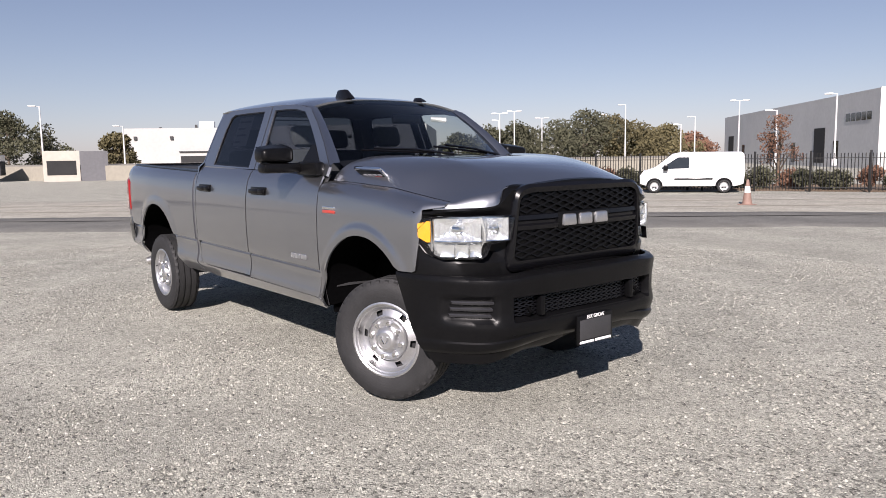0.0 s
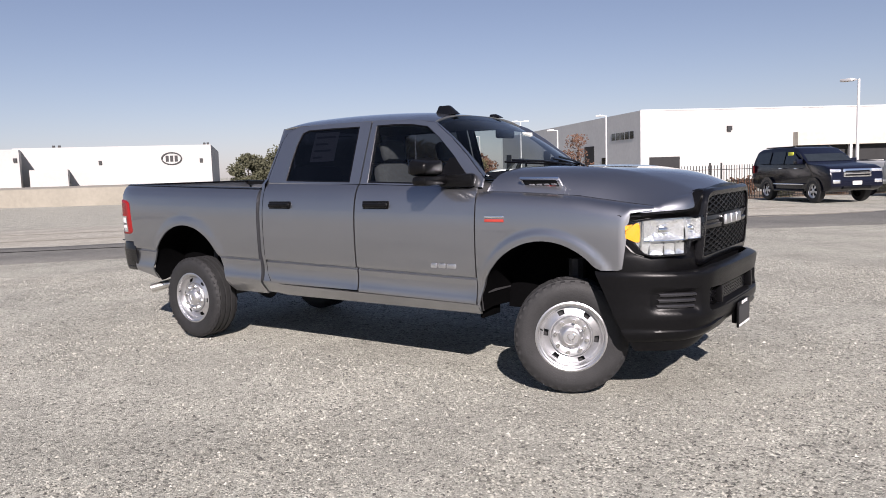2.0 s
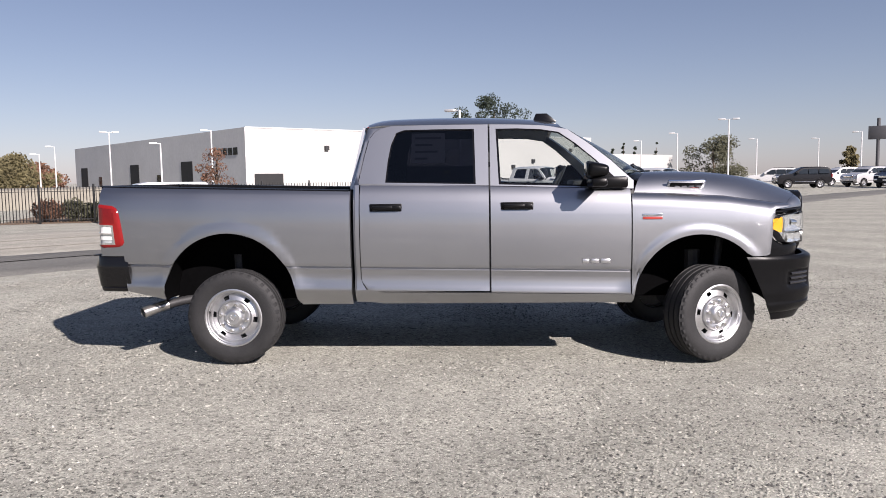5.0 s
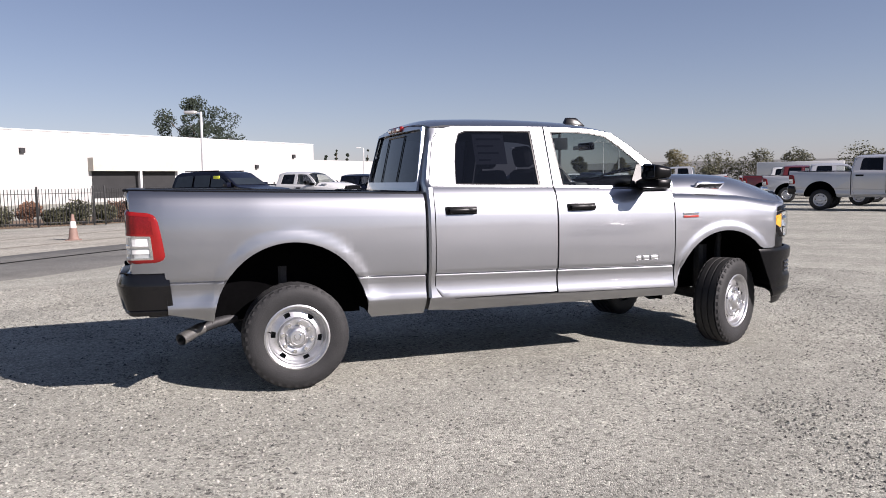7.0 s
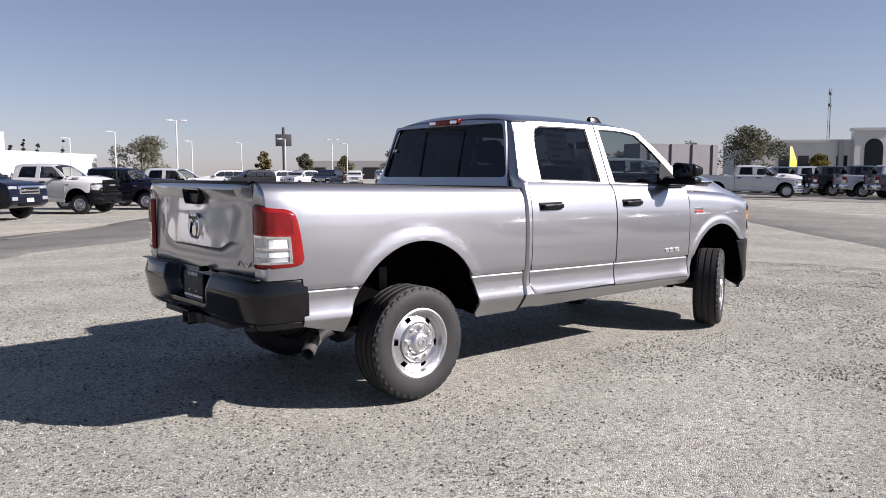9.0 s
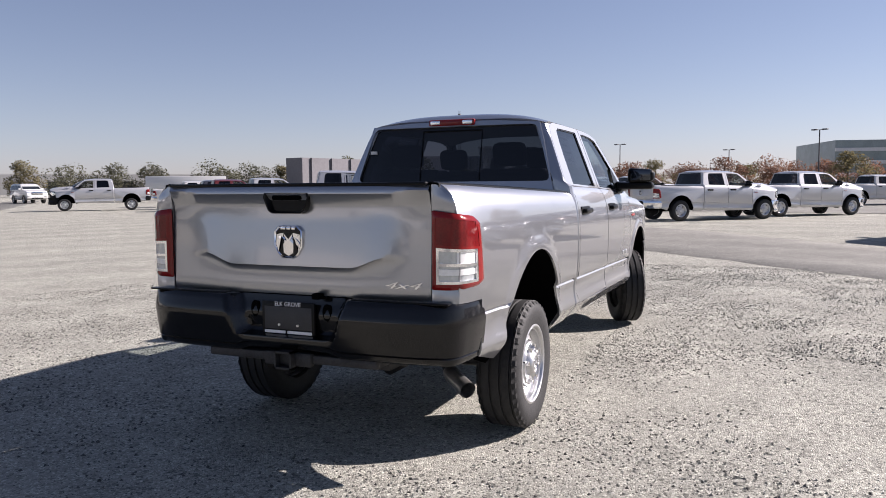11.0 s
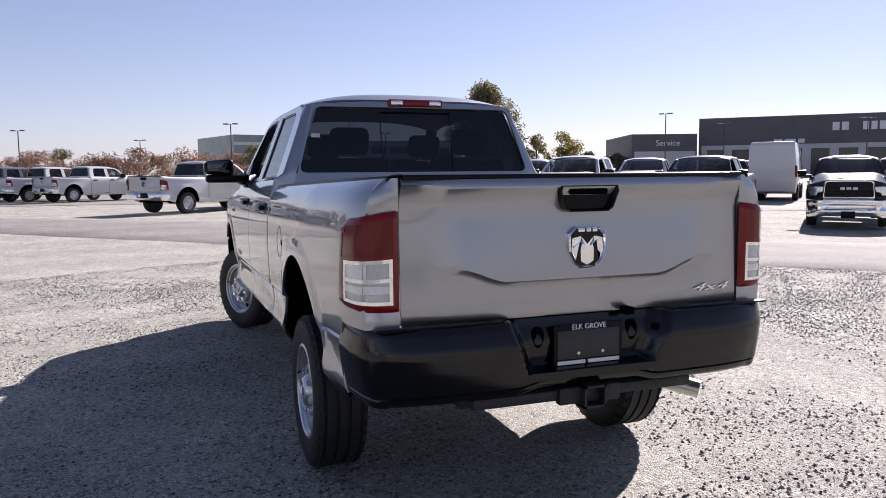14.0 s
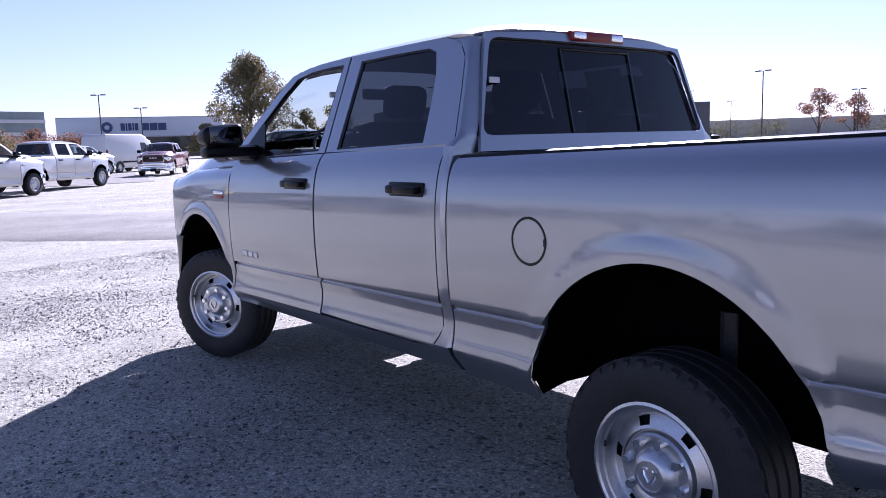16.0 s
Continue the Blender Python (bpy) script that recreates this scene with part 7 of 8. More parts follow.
def small_van(x, y, heading, label):
    prof = [(-0.85, 0.40), (-0.9, 0.9), (-0.86, 1.75), (-0.75, 1.86), (1.9, 1.88), (2.3, 1.80), (3.05, 1.22), (3.62, 1.02), (3.78, 0.80), (3.76, 0.42), (3.4, 0.30), (-0.5, 0.30)]
    wins = [[(1.55, 1.15), (1.55, 1.66), (2.05, 1.66), (2.78, 1.18), (2.78, 1.12)]]
    lamps = [("headlamp", (3.35, 3.62, -0.88, -0.62, 0.86, 1.05), M_CLEARLENS), ("headlamp", (3.35, 3.62, 0.62, 0.88, 0.86, 1.05), M_CLEARLENS), ("grille", (3.7, 3.80, -0.4, 0.4, 0.5, 0.72), M_TRIM), ("tail_lamp", (-0.9, -0.8, -0.93, -0.84, 1.0, 1.5), M_REDLENS), ("side_trim", (0.5, 2.2, -0.945, -0.92, 0.62, 0.68), M_TRIM), ("side_trim", (0.5, 2.2, 0.92, 0.945, 0.62, 0.68), M_TRIM), ("door_handle", (1.45, 1.62, -0.95, -0.92, 0.95, 1.0), M_TRIM), ("side_mirror", (2.5, 2.7, 0.92, 1.12, 1.05, 1.3), M_TRIM), ("side_mirror", (2.5, 2.7, -1.12, -0.92, 1.05, 1.3), M_TRIM)]
    def more(t):
        bm = bmesh.new()
        grid(bm, [[(lerp(3.0, 2.36, k), yv * lerp(0.82, 0.72, k), lerp(1.26, 1.78, k) + 0.012) for yv in (-1, -0.5, 0, 0.5, 1)] for k in (0, 0.5, 1)])
        part("windscreen", thicken(bm, 0.006), M_WINDOW, t, "dark windscreen")
    return boxy_vehicle("delivery_van", label, "van", prof, 0.92, 0.16, 1.1, M_WHITE, (0.0, 3.1), 0.32, wins, lamps, x, y, heading, extra=more)


def tall_van(x, y, heading, label, color=M_WHITE):
    prof = [(-1.1, 0.40), (-1.15, 1.0), (-1.1, 2.35), (-1.0, 2.48), (2.6, 2.5), (3.1, 2.35), (3.75, 1.45), (4.3, 1.15), (4.42, 0.8), (4.38, 0.42), (4.0, 0.3), (-0.7, 0.3)]
    wins = [[(2.35, 1.3), (2.35, 1.95), (2.85, 1.95), (3.45, 1.4), (3.45, 1.28)]]
    lamps = [("headlamp", (4.1, 4.32, -0.95, -0.7, 0.9, 1.15), M_CLEARLENS), ("headlamp", (4.1, 4.32, 0.7, 0.95, 0.9, 1.15), M_CLEARLENS), ("tail_lamp", (-1.15, -1.05, -1.0, -0.9, 1.0, 1.5), M_REDLENS), ("tail_lamp", (-1.15, -1.05, 0.9, 1.0, 1.0, 1.5), M_REDLENS), ("side_trim", (0.3, 3.0, -1.025, -1.0, 0.65, 0.75), M_TRIM)]
    def more(t):
        bm = bmesh.new()
        grid(bm, [[(lerp(3.72, 3.15, k), yv * lerp(0.88, 0.75, k), lerp(1.5, 2.3, k) + 0.012) for yv in (-1, -0.5, 0, 0.5, 1)] for k in (0, 0.5, 1)])
        part("windscreen", thicken(bm, 0.006), M_WINDOW, t, "dark windscreen")
    return boxy_vehicle("cargo_van", label, "van", prof, 1.0, 0.12, 1.3, color, (0.0, 3.4), 0.35, wins, lamps, x, y, heading, extra=more)


def trailer(x, y, heading, length, label):
    t = thing("box_trailer", label, "trailer")
    part("box", bx(0, length, -1.2, 1.2, 0.6, 2.5, 0.06), M_WHITE, t)
    part("skirt", bx(0.1, length - 0.1, -1.1, 1.1, 0.4, 0.62, 0.02), M_FRAME, t)
    for wx in (length * 0.4, length * 0.55):
        for s in (-1, 1):
            small_wheel(t, wx, s * 1.0, 0.36, s)
    t.matrix_basis = pose(x, y, height(x, y), 0, 0, heading)
    return t


suv(0.45, 26.1, -48, M_NAVY, "dark navy suv with a yellow price sticker on its side window", notice=True)
small_van(-12.1, 29.5, 215, "small white delivery van beside the iron fence")
parked_pickup(3.4, 29.4, -46, M_WHITE, "white pickup with a black grille and dark wheels", chrome=False)
parked_pickup(6.6, 31.4, -46, M_NAVY, "dark navy pickup with a chrome grille parked in a row")
parked_pickup(9.8, 33.6, -46, M_WHITE, "white pickup with a chrome bumper parked in a row")
parked_pickup(22.2, 15.9, -56, M_SILVER, "silver crew cab pickup with steel wheels on gravel", chrome=False, scale=1.0)
parked_pickup(26.6, 18.2, -56, M_SILVER, "silver crew cab pickup behind another on gravel", chrome=False, scale=1.0)
parked_pickup(31.7, 34.4, 137, M_SILVER, "grey pickup facing away across the lot", chrome=False)
parked_pickup(30.5, 28.3, -42, M_RED, "maroon pickup parked nose out in the lot")
parked_pickup(33.9, 32.0, -42, M_GREY, "dark grey pickup parked across the lot")
trailer(53.0, 54.0, -48, 7.5, "long white box trailer in the lot")
parked_pickup(27.1, 23.0, -42, M_SILVER, "silver pickup seen from its tailgate in a row", chrome=True)
parked_pickup(37.6, 36.9, -42, M_WHITE, "white pickup at the end of a row")
parked_pickup(37.7, 18.4, -60, M_WHITE, "white pickup crossing the far gravel, parked side-on")
parked_pickup(24.6, 1.3, -48, M_SILVER, "silver pickup with a chrome bumper on the far gravel")
parked_pickup(29.4, -2.0, -48, M_SILVER, "silver pickup with chrome trim beside another")
parked_pickup(19.9, -8.7, 140, M_GREY, "dark grey pickup with a chrome grille facing the lane")
parked_pickup(17.2, -11.3, 135, M_WHITE, "white pickup with a chrome grille facing the lane")
parked_pickup(14.7, -14.0, 130, M_BLACK, "black pickup with a chrome grille facing the lane")
parked_pickup(24.5, -13.5, 138, M_SILVER, "silver pickup in the second row of the lot")
parked_pickup(21.5, -16.5, 138, M_WHITE, "white pickup in the second row of the lot")
parked_pickup(13.2, -17.3, 133, M_BLACK, "black pickup with a chrome grille at the end of a row")
parked_pickup(17.0, -24.0, -58, M_SILVER, "silver pickup parked at the back of the lot")
parked_pickup(24.0, -22.0, -58, M_BLACK, "black pickup parked at the back of the lot")
tall_van(22.6, -23.6, -48, "tall white cargo van at the back of the lot")
tall_van(51.5, -10.8, -52, "tall white cargo van across the lot")
parked_pickup(47.0, -6.6, -55, M_WHITE, "white pickup far across the lot")
parked_pickup(44.5, -12.6, 150, M_RED, "low dark red pickup far across the lot")
tall_van(70.0, -17.0, -48, "white van far across the lot")
parked_pickup(62.0, -14.5, -48, M_SILVER, "silver pickup far across the lot")
row = [(M_WHITE, "white"), (M_GREY, "dark grey"), (M_SILVER, "silver"), (M_BLACK, "black"), (M_BLACK, "black"), (M_SILVER, "silver"), (M_GREY, "dark grey"), (M_WHITE, "white"), (M_WHITE, "white")]
for k, (c, w) in enumerate(row):
    u = k / (len(row) - 1)
    parked_pickup(lerp(49.5, 39.0, u), lerp(23.5, 6.2, u), -50, c, w + " pickup in the long row across the lot")
for k, (b, d, c, w) in enumerate(((64.5, 84, M_WHITE, "white"), (62.5, 80, M_BLACK, "black"), (61.0, 92, M_WHITE, "white"), (59.3, 86, M_SILVER, "silver"), (57.5, 80, M_NAVY, "navy"), (55.8, 95, M_WHITE, "white"), (53.6, 88, M_WHITE, "white"))):
    suv(-3 + d * math.cos(radians(b)), -4.5 + d * math.sin(radians(b)), 160 + 15 * k, c, w + " suv in the distant car park")


# ---- fence, cones, poles ----
def fence(line, h=1.75):
    t = thing("iron_fence", "black iron picket fence behind the gravel", "fence")
    picket_me = mesh_of("picket", bx(-0.014, 0.014, -0.014, 0.014, 0.08, h), M_IRON, 0)
    for (x0, y0), (x1, y1) in zip(line, line[1:]):
        ln = math.hypot(x1 - x0, y1 - y0)
        dx, dy = (x1 - x0) / ln, (y1 - y0) / ln
        n = int(ln / 0.14)
        for k in range(n):
            x, y = x0 + dx * k * 0.14, y0 + dy * k * 0.14
            z = height(x, y)
            o = new("picket", picket_me)
            o.parent = t
            o.matrix_basis = pose(x, y, z)
        for k in range(int(ln / 2.4) + 1):
            x, y = x0 + dx * k * 2.4, y0 + dy * k * 2.4
            z = height(x, y)
            part("post", bx(x - 0.04, x + 0.04, y - 0.04, y + 0.04, z, z + h + 0.12, 0.01), M_IRON, t)
        for zz in (0.2, h - 0.22):
            bm = bmesh.new()
            tube(bm, [(x0, y0, height(x0, y0) + zz), (x1, y1, height(x1, y1) + zz)], 0.02, 4)
            part("rail", bm, M_IRON, t)
    return t


fence([(-21, 27.5), (-13.5, 30.0), (-4.0, 33.5), (3.5, 41), (10, 48)])


def cone(x, y):
    t = thing("traffic_cone", "faded orange traffic cone with a pale band", "traffic cone", "cones by the lane", loc=(x, y, height(x, y)))
    part("base", bx(-0.19, 0.19, -0.19, 0.19, 0, 0.035, 0.01), M_ORANGE, t)
    bm = bmesh.new()
    spin(bm, [(0.15, 0.035), (0.13, 0.06), (0.035, 0.70), (0.028, 0.71), (0.0, 0.71)], 20, axis="Z")
    part("body", bm, M_ORANGE, t)
    bm = bmesh.new()
    spin(bm, [(0.088, 0.345), (0.090, 0.35), (0.065, 0.52), (0.062, 0.525)], 20, axis="Z")
    part("band", bm, M_WHITEBAND, t)


cone(-3.43, 16.28)


def lamp_post(x, y, h, heads=1, turn=0.0, pole=M_POLE, z=0.0):
    t = thing("street_lamp", "tall pale car park lamp post", "street lamp", "car park lamps", loc=(x, y, z))
    bm = bmesh.new()
    tube(bm, [(0, 0, 0), (0, 0, h)], 0.10, 8, 0.07)
    part("pole", bm, pole, t)
    bm = bmesh.new()
    tube(bm, [(0, 0, 0), (0, 0, 0.6)], 0.24, 10)
    part("base", bm, M_WALLG, t)
    for k in range(heads):
        a = radians(turn) + k * math.tau / heads
        m = Matrix.Translation((0, 0, h)) @ Matrix.Rotation(a, 4, "Z")
        bm = bx(0.05, 0.5, -0.04, 0.04, -0.06, 0.0, 0.01)
        bm.transform(m)
        part("arm", bm, pole, t)
        bm = bx(0.35, 1.05, -0.2, 0.2, -0.08, 0.08, 0.03)
        bm.transform(m)
        part("head", bm, pole, t)
    return t


def at(cam, b, d):
    return cam[0] + d * math.cos(radians(b)), cam[1] + d * math.sin(radians(b))


lamp_post(0.9, 43.2, 5.85, 1, 150, z=-0.0)
for cam_xy, b, d, h, hd in (((7.6, -3.5), 119.9, 96, 6.7, 2), ((7.6, -3.5), 122.8, 110, 5.6, 1), ((7.6, -3.5), 127.6, 112, 7.6, 1), ((7.6, -3.5), 128.9, 130, 7.2, 1), ((7.6, -3.5), 113.9, 80, 6.0, 1), ((7.6, -3.5), 117.5, 78, 4.6, 1), ((7.6, -3.5), 133.6, 120, 6.4, 2), ((7.6, -3.5), 168.5, 90, 6.6, 1), ((7.6, -3.5), 163.5, 95, 4.8, 1), ((3.3, -6.9), 133.6, 100, 6.2, 2), ((3.3, -6.9), 134.2, 120, 6.2, 1), ((3.3, -6.9), 132.8, 110, 7.0, 2), ((3.3, -6.9), 120.9, 110, 4.6, 1), ((-3.1, -4.8), 68.4, 85, 6.5, 2), ((-3.1, -4.8), 72.4, 100, 6.0, 1), ((-3.1, -4.8), 67.4, 110, 5.4, 1), ((-3.1, -4.8), 60.9, 105, 5.6, 1), ((-3.1, -4.8), 57.5, 120, 6.2, 2), ((-3.1, -4.8), 56.4, 120, 5.6, 1), ((-3.1, -4.8), 64.0, 130, 6.0, 1), ((-3.1, -4.8), 75.2, 110, 5.6, 1)):
    px, py = at(cam_xy, b, d)
    lamp_post(px, py, h + 0.6, hd, b + 90)
for cam_xy, b, d, h in (((-4.4, -0.3), -12.5, 120, 9.5), ((-4.4, -0.3), -15.2, 130, 8.2), ((-4.0, 1.0), -36.2, 120, 10.0), ((-1.4, 2.86), -60.7, 110, 9.6), ((-2.1, 2.7), -53.8, 160, 10.5), ((-2.1, 2.7), -55.6, 150, 9.6), ((-4.4, -0.3), -25.5, 140, 7.5), ((-4.4, -1.7), -3.2, 110, 8.4), ((-4.1, 0.8), 8.9, 130, 8.2), ((-4.1, 0.8), 1.5, 140, 7.4), ((-1.4, 2.86), -66.5, 130, 7.6), ((-2.1, 2.7), -58.5, 200, 9.5), ((-4.0, 1.0), -40.2, 140, 9.4), ((-4.0, 1.0), -49.0, 130, 9.0)):
    px, py = at(cam_xy, b, d)
    lamp_post(px, py, h, 2, b + 60, M_DKPOLE)


def radio_mast(x, y, h):
    t = thing("radio_mast", "thin lattice radio mast on the skyline", "mast", loc=(x, y, 0))
    for k in range(3):
        a = k * math.tau / 3
        bm = tube(bmesh.new(), [(0.5 * math.cos(a), 0.5 * math.sin(a), 0), (0.25 * math.cos(a), 0.25 * math.sin(a), h)], 0.05, 5)
        part("leg", bm, M_DKPOLE, t)
    for k in range(int(h / 1.5)):
        bm = tube(bmesh.new(), [(0.4, 0, k * 1.5), (-0.2, 0.3, k * 1.5 + 0.7), (-0.2, -0.3, k * 1.5 + 1.4)], 0.035, 4)
        part("brace", bm, M_DKPOLE, t)
    for z in (h * 0.8, h * 0.93):
        part("aerial", bx(-0.5, 0.5, -0.3, 0.3, z, z + 0.8, 0.05), M_DKPOLE, t)


radio_mast(*at((-4.4, -0.3), 21.5, 235), 24.5)


def pylon_sign(x, y):
    t = thing("pylon_sign", "dark rectangular sign on a tall pole", "sign", loc=(x, y, 0))
    part("pole", tube(bmesh.new(), [(0, 0, 0), (0, 0, 11.0)], 0.3, 10), M_DKPOLE, t)
    bm = bx(-1.6, 1.6, -0.3, 0.3, 7.2, 9.6, 0.05)
    bm.transform(pose(0, 0, 0, 0, 0, -30))
    part("panel", bm, M_DKPOLE, t)


pylon_sign(*at((-3.1, -4.8), 61.0, 160))
for px, py in ((61.0, 25.0),):
    t = thing("banner_flag", "tall yellow feather banner", "flag", "yellow banners", loc=(px, py, 0))
    part("pole", tube(bmesh.new(), [(0, 0, 0), (0, 0, 3.8)], 0.04, 6), M_POLE, t)
    bm = bmesh.new()
    grid(bm, [[(0.03, 0, z), (0.5 + 0.1 * math.sin(z), 0.12 * math.sin(z * 2), z), (0.85 + 0.1 * math.sin(z), 0.2 * math.sin(z * 2), z)] for z in (1.6, 2.1, 2.6, 3.1, 3.75)])
    part("banner", thicken(bm, 0.01), M_YELLOW, t)


# ---- trees and shrubs ----
def leaves(bm, rng, centre, rad, n, size, squash=0.8):
    for _ in range(n):
        v = Vector((rng.gauss(0, 1), rng.gauss(0, 1), rng.gauss(0, 1)))
        v.normalize()
        p = Vector(centre) + Vector((v.x * rad, v.y * rad, v.z * rad * squash)) * rng.uniform(0.55, 1.05)
        a = Vector((rng.gauss(0, 1), rng.gauss(0, 1), rng.gauss(0, 1))).normalized()
        b = a.orthogonal().normalized()
        s = size * rng.uniform(0.6, 1.3)
        q = [bm.verts.new(p + a * s), bm.verts.new(p + b * s * 0.6), bm.verts.new(p - a * s), bm.verts.new(p - b * s * 0.6)]
        bm.faces.new(q)


def tree(x, y, h, w, leaf, label, seed, clumps=26, per=60, size=0.28, base=0.22, z=0.0, spire=False, gaps=0.0):
    rng = random.Random(seed)
    t = thing("tree", label, "tree", loc=(x, y, z))
    bm = bmesh.new()
    tr = h * 0.022 + 0.05
    tube(bm, [(0, 0, 0), (rng.uniform(-0.1, 0.1) * w * 0.2, 0, h * 0.3), (rng.uniform(-0.1, 0.1) * w * 0.3, rng.uniform(-0.1, 0.1) * w * 0.3, h * 0.8)], tr, 7, tr * 0.3)
    cs = []
    for k in range(clumps):
        u = rng.random()
        zc = lerp(base, 0.93, u) * h
        prof = math.sin(math.pi * min(1, 0.22 + 0.78 * u)) ** 0.7 if not spire else (1.05 - u)
        rr = w / 2 * prof * math.sqrt(rng.random()) * 0.95
        a = rng.random() * math.tau
        c = (rr * math.cos(a), rr * math.sin(a), zc)
        cs.append(c)
        if k % 3 == 0:
            z0 = max(h * 0.12, zc - rr * 0.9 - 0.1 * h)
            tube(bm, [(0, 0, z0), (c[0] * 0.55, c[1] * 0.55, lerp(z0, zc, 0.6)), c], tr * 0.4, 5, tr * 0.1)
    part("trunk", bm, M_BARK, t)
    bm = bmesh.new()
    for c in cs:
        leaves(bm, rng, c, w * rng.uniform(0.12, 0.2) * (0.7 if spire else 1.0) * (1 - gaps), int(per * 3.6), size * 0.6)
    part("crown", bm, leaf, t, smooth=0)
    return t


# oaks to the north-west
for k, (b, d, h, w, leaf, lab) in enumerate(((170.5, 130, 10.5, 9, M_LEAF, "dense dark green tree"), (172.5, 135, 8.5, 8, M_LEAF, "dense dark green tree"), (168.6, 140, 8.5, 9, M_LEAF, "dense dark green tree"), (163.9, 110, 5.6, 5, M_LEAFO, "olive roundish tree"), (137.5, 120, 6.2, 7.5, M_LEAF, "dark green tree on the skyline"), (135.4, 118, 6.6, 8, M_LEAF, "dark green tree on the skyline"), (139.8, 122, 5.6, 6, M_LEAF, "dark green tree on the skyline"))):
    px, py = at((7.6, -3.5), b, d)
    tree(px, py, 0.74 * h + 0.8, w * 1.15, leaf, lab + " behind the lot", 10 + k, size=0.34, per=46, base=0.14)
for k, (b, d, h, w, leaf, lab) in enumerate(((129.7, 128, 7.2, 10, M_LEAF, "broad green oak on the skyline"), (127.9, 122, 8.6, 11, M_LEAF, "broad green oak on the skyline"), (126.0, 125, 7.8, 9, M_LEAFO, "olive autumn tree on the skyline"), (124.0, 124, 6.6, 9, M_LEAFO, "olive autumn tree on the skyline"), (122.2, 126, 6.4, 8, M_LEAFO, "olive autumn tree on the skyline"), (120.8, 150, 5.6, 6, M_LEAFR, "rusty autumn tree on the skyline"), (133.0, 130, 5.2, 7, M_LEAF, "small green tree on the skyline"))):
    px, py = at((3.3, -6.9), b, d)
    tree(px, py, 0.76 * h + 0.8, w * 1.3, leaf, lab, 30 + k, size=0.34, per=50, base=0.12)
tree(7.4, 252.6, 29.5, 31, M_LEAFD, "tall dark pine with open layered branches", 53, clumps=36, per=60, size=0.62, base=0.36, gaps=0.42)
for k in range(4):
    px, py = at((-2.1, -5.7), (79.0, 78.2, 77.4, 75.9)[k], 230)
    tree(px, py, 10.5 + (k % 2), 3.4, M_LEAFD, "slim dark cypress behind the roof", 60 + k, clumps=14, per=30, size=0.35, spire=True, base=0.1)
tree(*at((-3.1, -4.8), 70.8, 135), 8.0, 11, M_LEAF, "round dark green tree behind the car park", 70, size=0.34, base=0.1)
for k, (b, d, h, w) in enumerate(((53, 170, 6.5, 9), (50, 180, 6.0, 12), (47.5, 180, 6.4, 12), (56.5, 170, 5.5, 6), (45, 170, 6.2, 11), (59.5, 150, 5.5, 4), (62.5, 150, 6.0, 3.5), (41, 160, 6.5, 12), (38.5, 165, 6.0, 12), (36.2, 160, 5.6, 8))):
    px, py = at((-3.1, -4.8), b, d)
    tree(px, py, h, w, M_LEAF if k % 3 else M_LEAFO, "dark green tree along the skyline", 80 + k, clumps=22, per=40, size=0.36, base=0.1)
tree(*at((-4.4, -0.3), 26.0, 178), 11.4, 14.5, M_LEAF, "grey-green spreading tree by a hall", 100, size=0.45, base=0.16)
tree(*at((-4.4, -0.3), 29.5, 150), 7.4, 7, M_LEAF, "grey-green tree behind the hall", 101, size=0.3, base=0.2)
tree(*at((-4.4, -0.3), 20.8, 120), 4.4, 3.6, M_LEAFY, "small bright yellow autumn tree by the hall", 102, clumps=16, size=0.2, base=0.3)
for k in range(16):
    b = 13.0 - k * 1.55
    px, py = at((-4.4, -0.3), b, 118 + 9 * (k % 3))
    tree(px, py, 4.4 + 1.1 * ((k * 7) % 5) / 4, 7.2, M_LEAFR if k % 4 else M_LEAFO, "rusty red autumn tree along the street", 110 + k, clumps=20, per=34, size=0.24, base=0.25)
tree(*at((-4.4, -0.3), -22.7, 150), 19.2, 13.5, M_LEAFO, "tall green tree turning yellow in autumn", 140, clumps=60, per=70, size=0.36, base=0.16)
for k, (b, h, w, leaf) in enumerate(((-26.9, 8.6, 6, M_LEAFO), (-28.8, 8.8, 7.5, M_LEAFY), (-20.0, 6.0, 6, M_LEAFO), (-30.5, 5.5, 5, M_LEAF), (-32.5, 4.5, 9, M_LEAF))):
    px, py = at((-4.2, 0.7), b, 145)
    tree(px, py, h, w, leaf, "yellowing tree along the street", 150 + k, clumps=24, per=46, size=0.28, base=0.12)
for k, (b, d, h, w) in enumerate(((-58.5, 260, 5, 16), (-61, 260, 5.5, 16), (-64.2, 150, 9.0, 7), (-66.3, 155, 8.2, 7), (-69, 200, 6.5, 14), (-56.8, 250, 5.0, 10), (-72, 200, 6, 14))):
    px, py = at((-1.4, 2.86), b, d)
    tree(px, py, h, w, M_LEAFR if k in (2, 3) else M_LEAF, "distant thin autumn tree" if k in (2, 3) else "distant dark tree on the skyline", 170 + k, clumps=18, per=32 if k not in (2, 3) else 24, size=0.3, base=0.1 if k not in (2, 3) else 0.35)
tree(-13.0, 36.5, 3.9, 2.6, M_LEAFR, "small bare crape myrtle with rusty leaves", 190, clumps=22, per=16, size=0.1, base=0.35, z=-0.42)


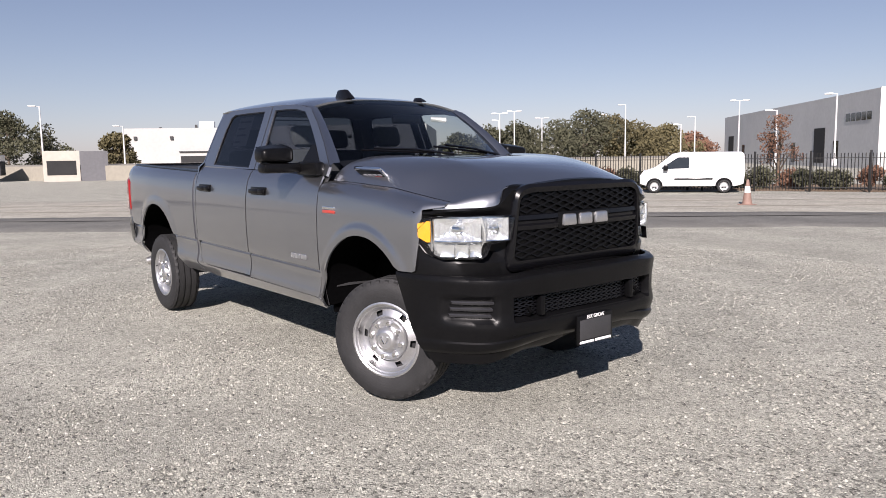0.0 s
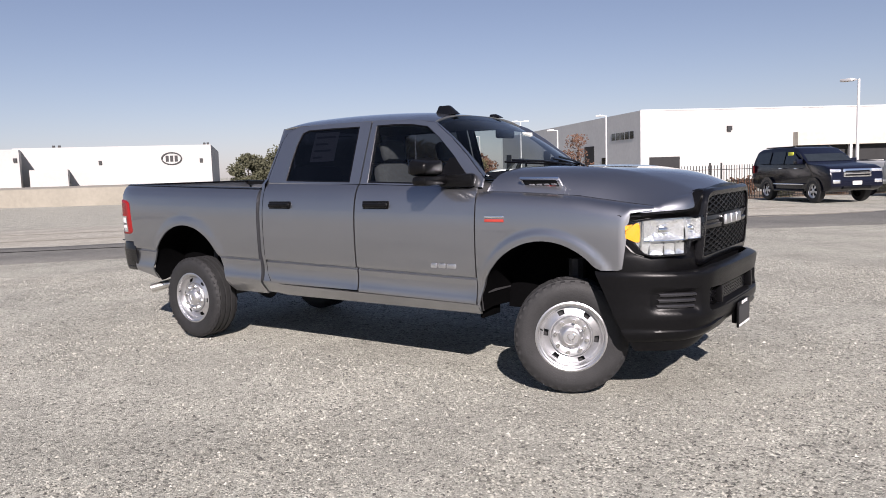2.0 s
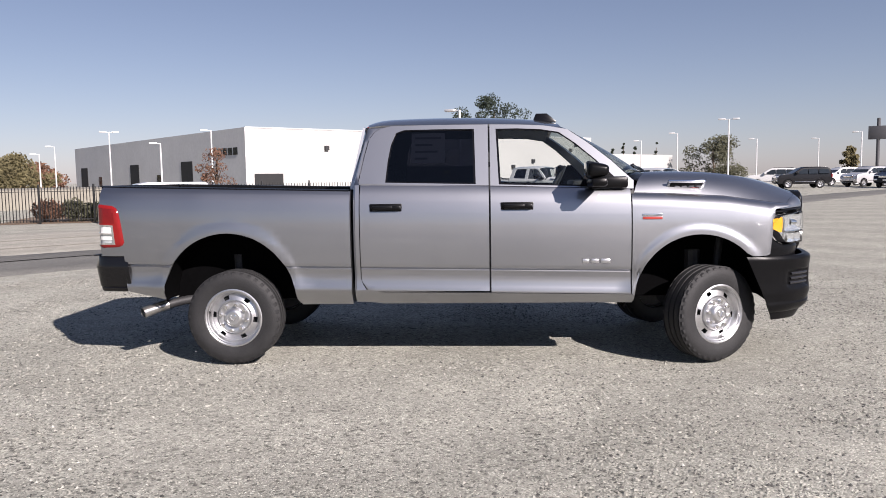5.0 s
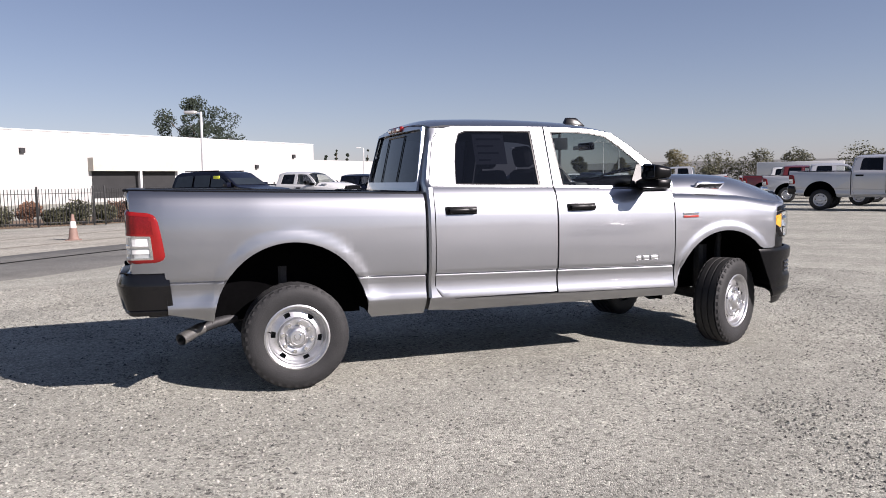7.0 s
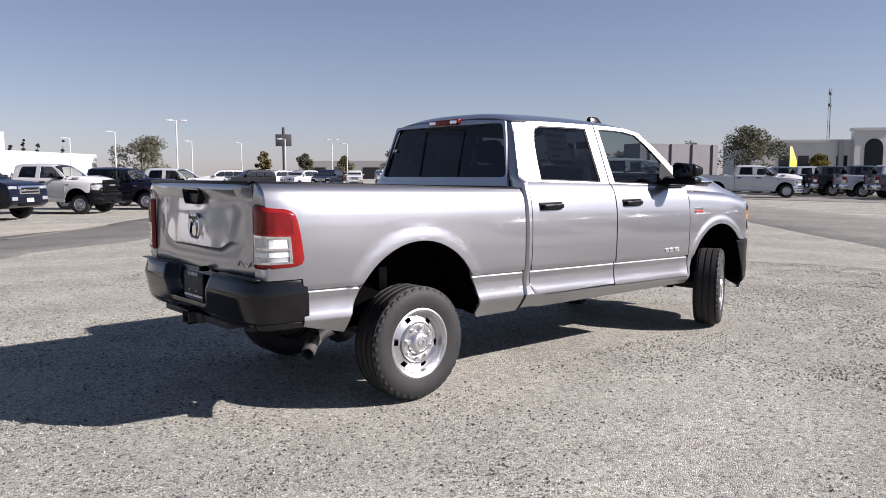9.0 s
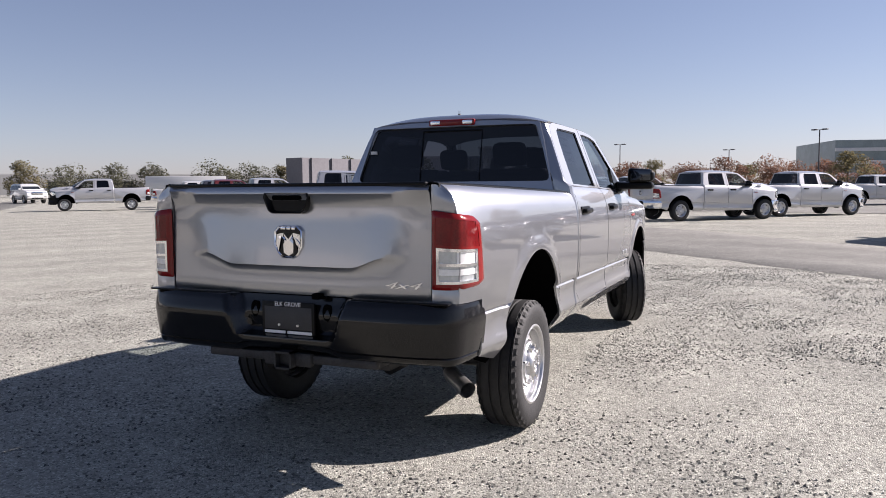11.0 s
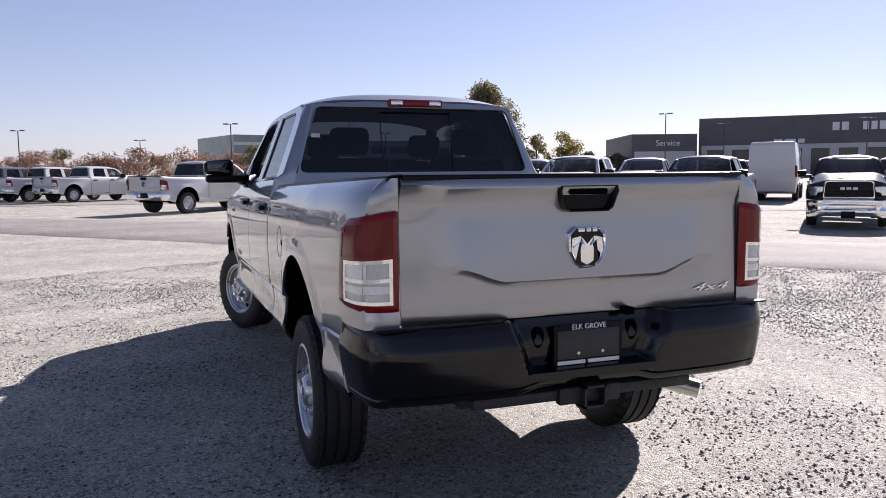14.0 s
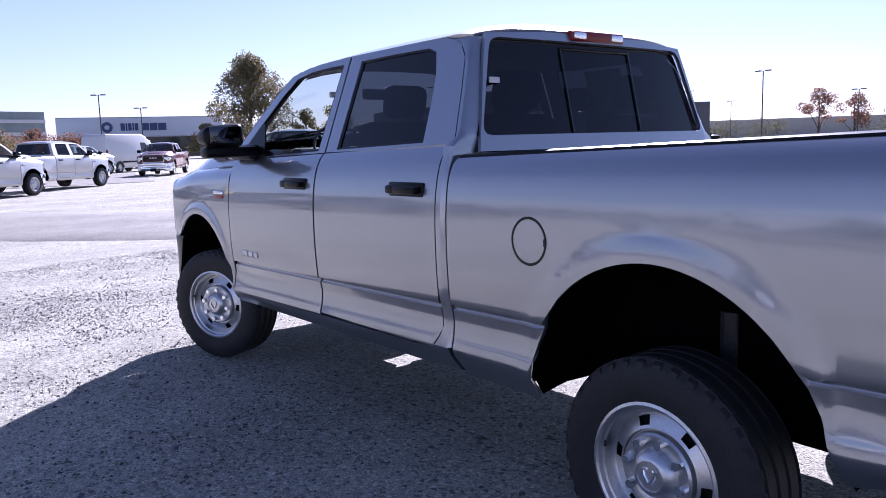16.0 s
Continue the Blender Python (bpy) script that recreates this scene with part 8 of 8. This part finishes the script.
def shrub(x, y, r, h, seed, leaf):
    rng = random.Random(seed)
    z = height(x, y)
    t = thing("shrub", "rounded clipped shrub behind the fence", "shrub", "shrubs behind the fence", loc=(x, y, z))
    bm = bmesh.new()
    for _ in range(7):
        leaves(bm, rng, (rng.uniform(-0.45, 0.45) * r, rng.uniform(-0.45, 0.45) * r, h * rng.uniform(0.35, 0.62)), r * 0.62, 150, 0.075, 0.85)
    part("foliage", bm, leaf, t, smooth=0)
    bm = bmesh.new()
    for k in range(5):
        a = k * 1.3
        tube(bm, [(0, 0, 0), (0.3 * r * math.cos(a), 0.3 * r * math.sin(a), h * 0.6)], 0.03, 5, 0.01)
    part("stems", bm, M_BARK, t)


for k in range(26):
    u = k / 25
    rr = random.Random(400 + k)
    x, y = lerp(-19, 5.5, u), lerp(29.3, 46.0, u ** 1.15)
    if 0.35 < u < 1.0:
        y = curve([(-13.5, 31.4), (-4.0, 34.9), (3.5, 42.6), (10, 49.5)], x)
    shrub(x + rr.uniform(-0.3, 0.3), y + rr.uniform(-0.2, 0.8), rr.uniform(0.6, 1.0), rr.uniform(0.85, 1.4), 500 + k, M_LEAF if k % 4 else M_LEAFR)
strip("planting_bed", [(-22, 31.7), (-14.5, 34.3), (-6.6, 37.4), (0.9, 45.0), (7.4, 51.8)], 8.0, 0.03, M_SOIL, "dark bark-mulched planting bed", "ground")


# ---- loose stones near the truck ----
def loose_stones(n=420000):
    """Small stones, thick in some patches and thin in others."""
    rng = np.random.default_rng(5)
    tmpl = np.array([(1, 0, 0.1), (-0.3, 0.9, 0), (-0.9, -0.3, 0.05), (0.3, -0.9, -0.05), (0.1, 0.1, 0.75)])
    faces = [(0, 1, 4), (1, 2, 4), (2, 3, 4), (3, 0, 4)]
    r = 8.6 * np.sqrt(rng.random(n))
    a = rng.random(n) * math.tau
    px, py = 1.4 + r * np.cos(a), -1.3 + r * np.sin(a)
    thick = np.array([noise.noise((float(q) * 0.55, float(w) * 0.55, 9.0)) + 0.6 * noise.noise((float(q) * 1.9, float(w) * 1.9, 2.0)) for q, w in zip(px, py)])
    keep = (thick > (rng.random(n) - 0.5) * 1.1) & ~((px > -0.9) & (px < 4.4) & (np.abs(py) < 0.8))
    px, py = px[keep], py[keep]
    n = len(px)
    size = 0.0045 + 0.0105 * rng.random(n) ** 3
    rot = rng.random(n) * math.tau
    c, s = np.cos(rot), np.sin(rot)
    flat = 0.5 + 0.5 * rng.random(n)
    lift = np.array([0.012 * noise.noise((float(q) * 0.4, float(w) * 0.4, 0.0)) + 0.006 * noise.noise((float(q) * 1.3, float(w) * 1.3, 5.0)) for q, w in zip(px, py)])
    v = np.zeros((n, 5, 3))
    for k, (x, y, z) in enumerate(tmpl):
        jit = 1 + 0.5 * (rng.random(n) - 0.5)
        v[:, k, 0] = px + (x * c - y * s) * size * jit
        v[:, k, 1] = py + (x * s + y * c) * size * jit
        v[:, k, 2] = z * size * flat * 1.3 + lift - 0.012
    fs = (np.arange(n)[:, None, None] * 5 + np.array(faces)[None]).reshape(-1, 3)
    me = bpy.data.meshes.new("loose_stones")
    me.from_pydata(v.reshape(-1, 3).tolist(), [], fs.tolist())
    me.materials.append(M_STONES)
    ob = new("loose_stones", me)
    return tagged(ob, "loose grey and tan gravel stones on the lot", "gravel", kind="stuff")


loose_stones()
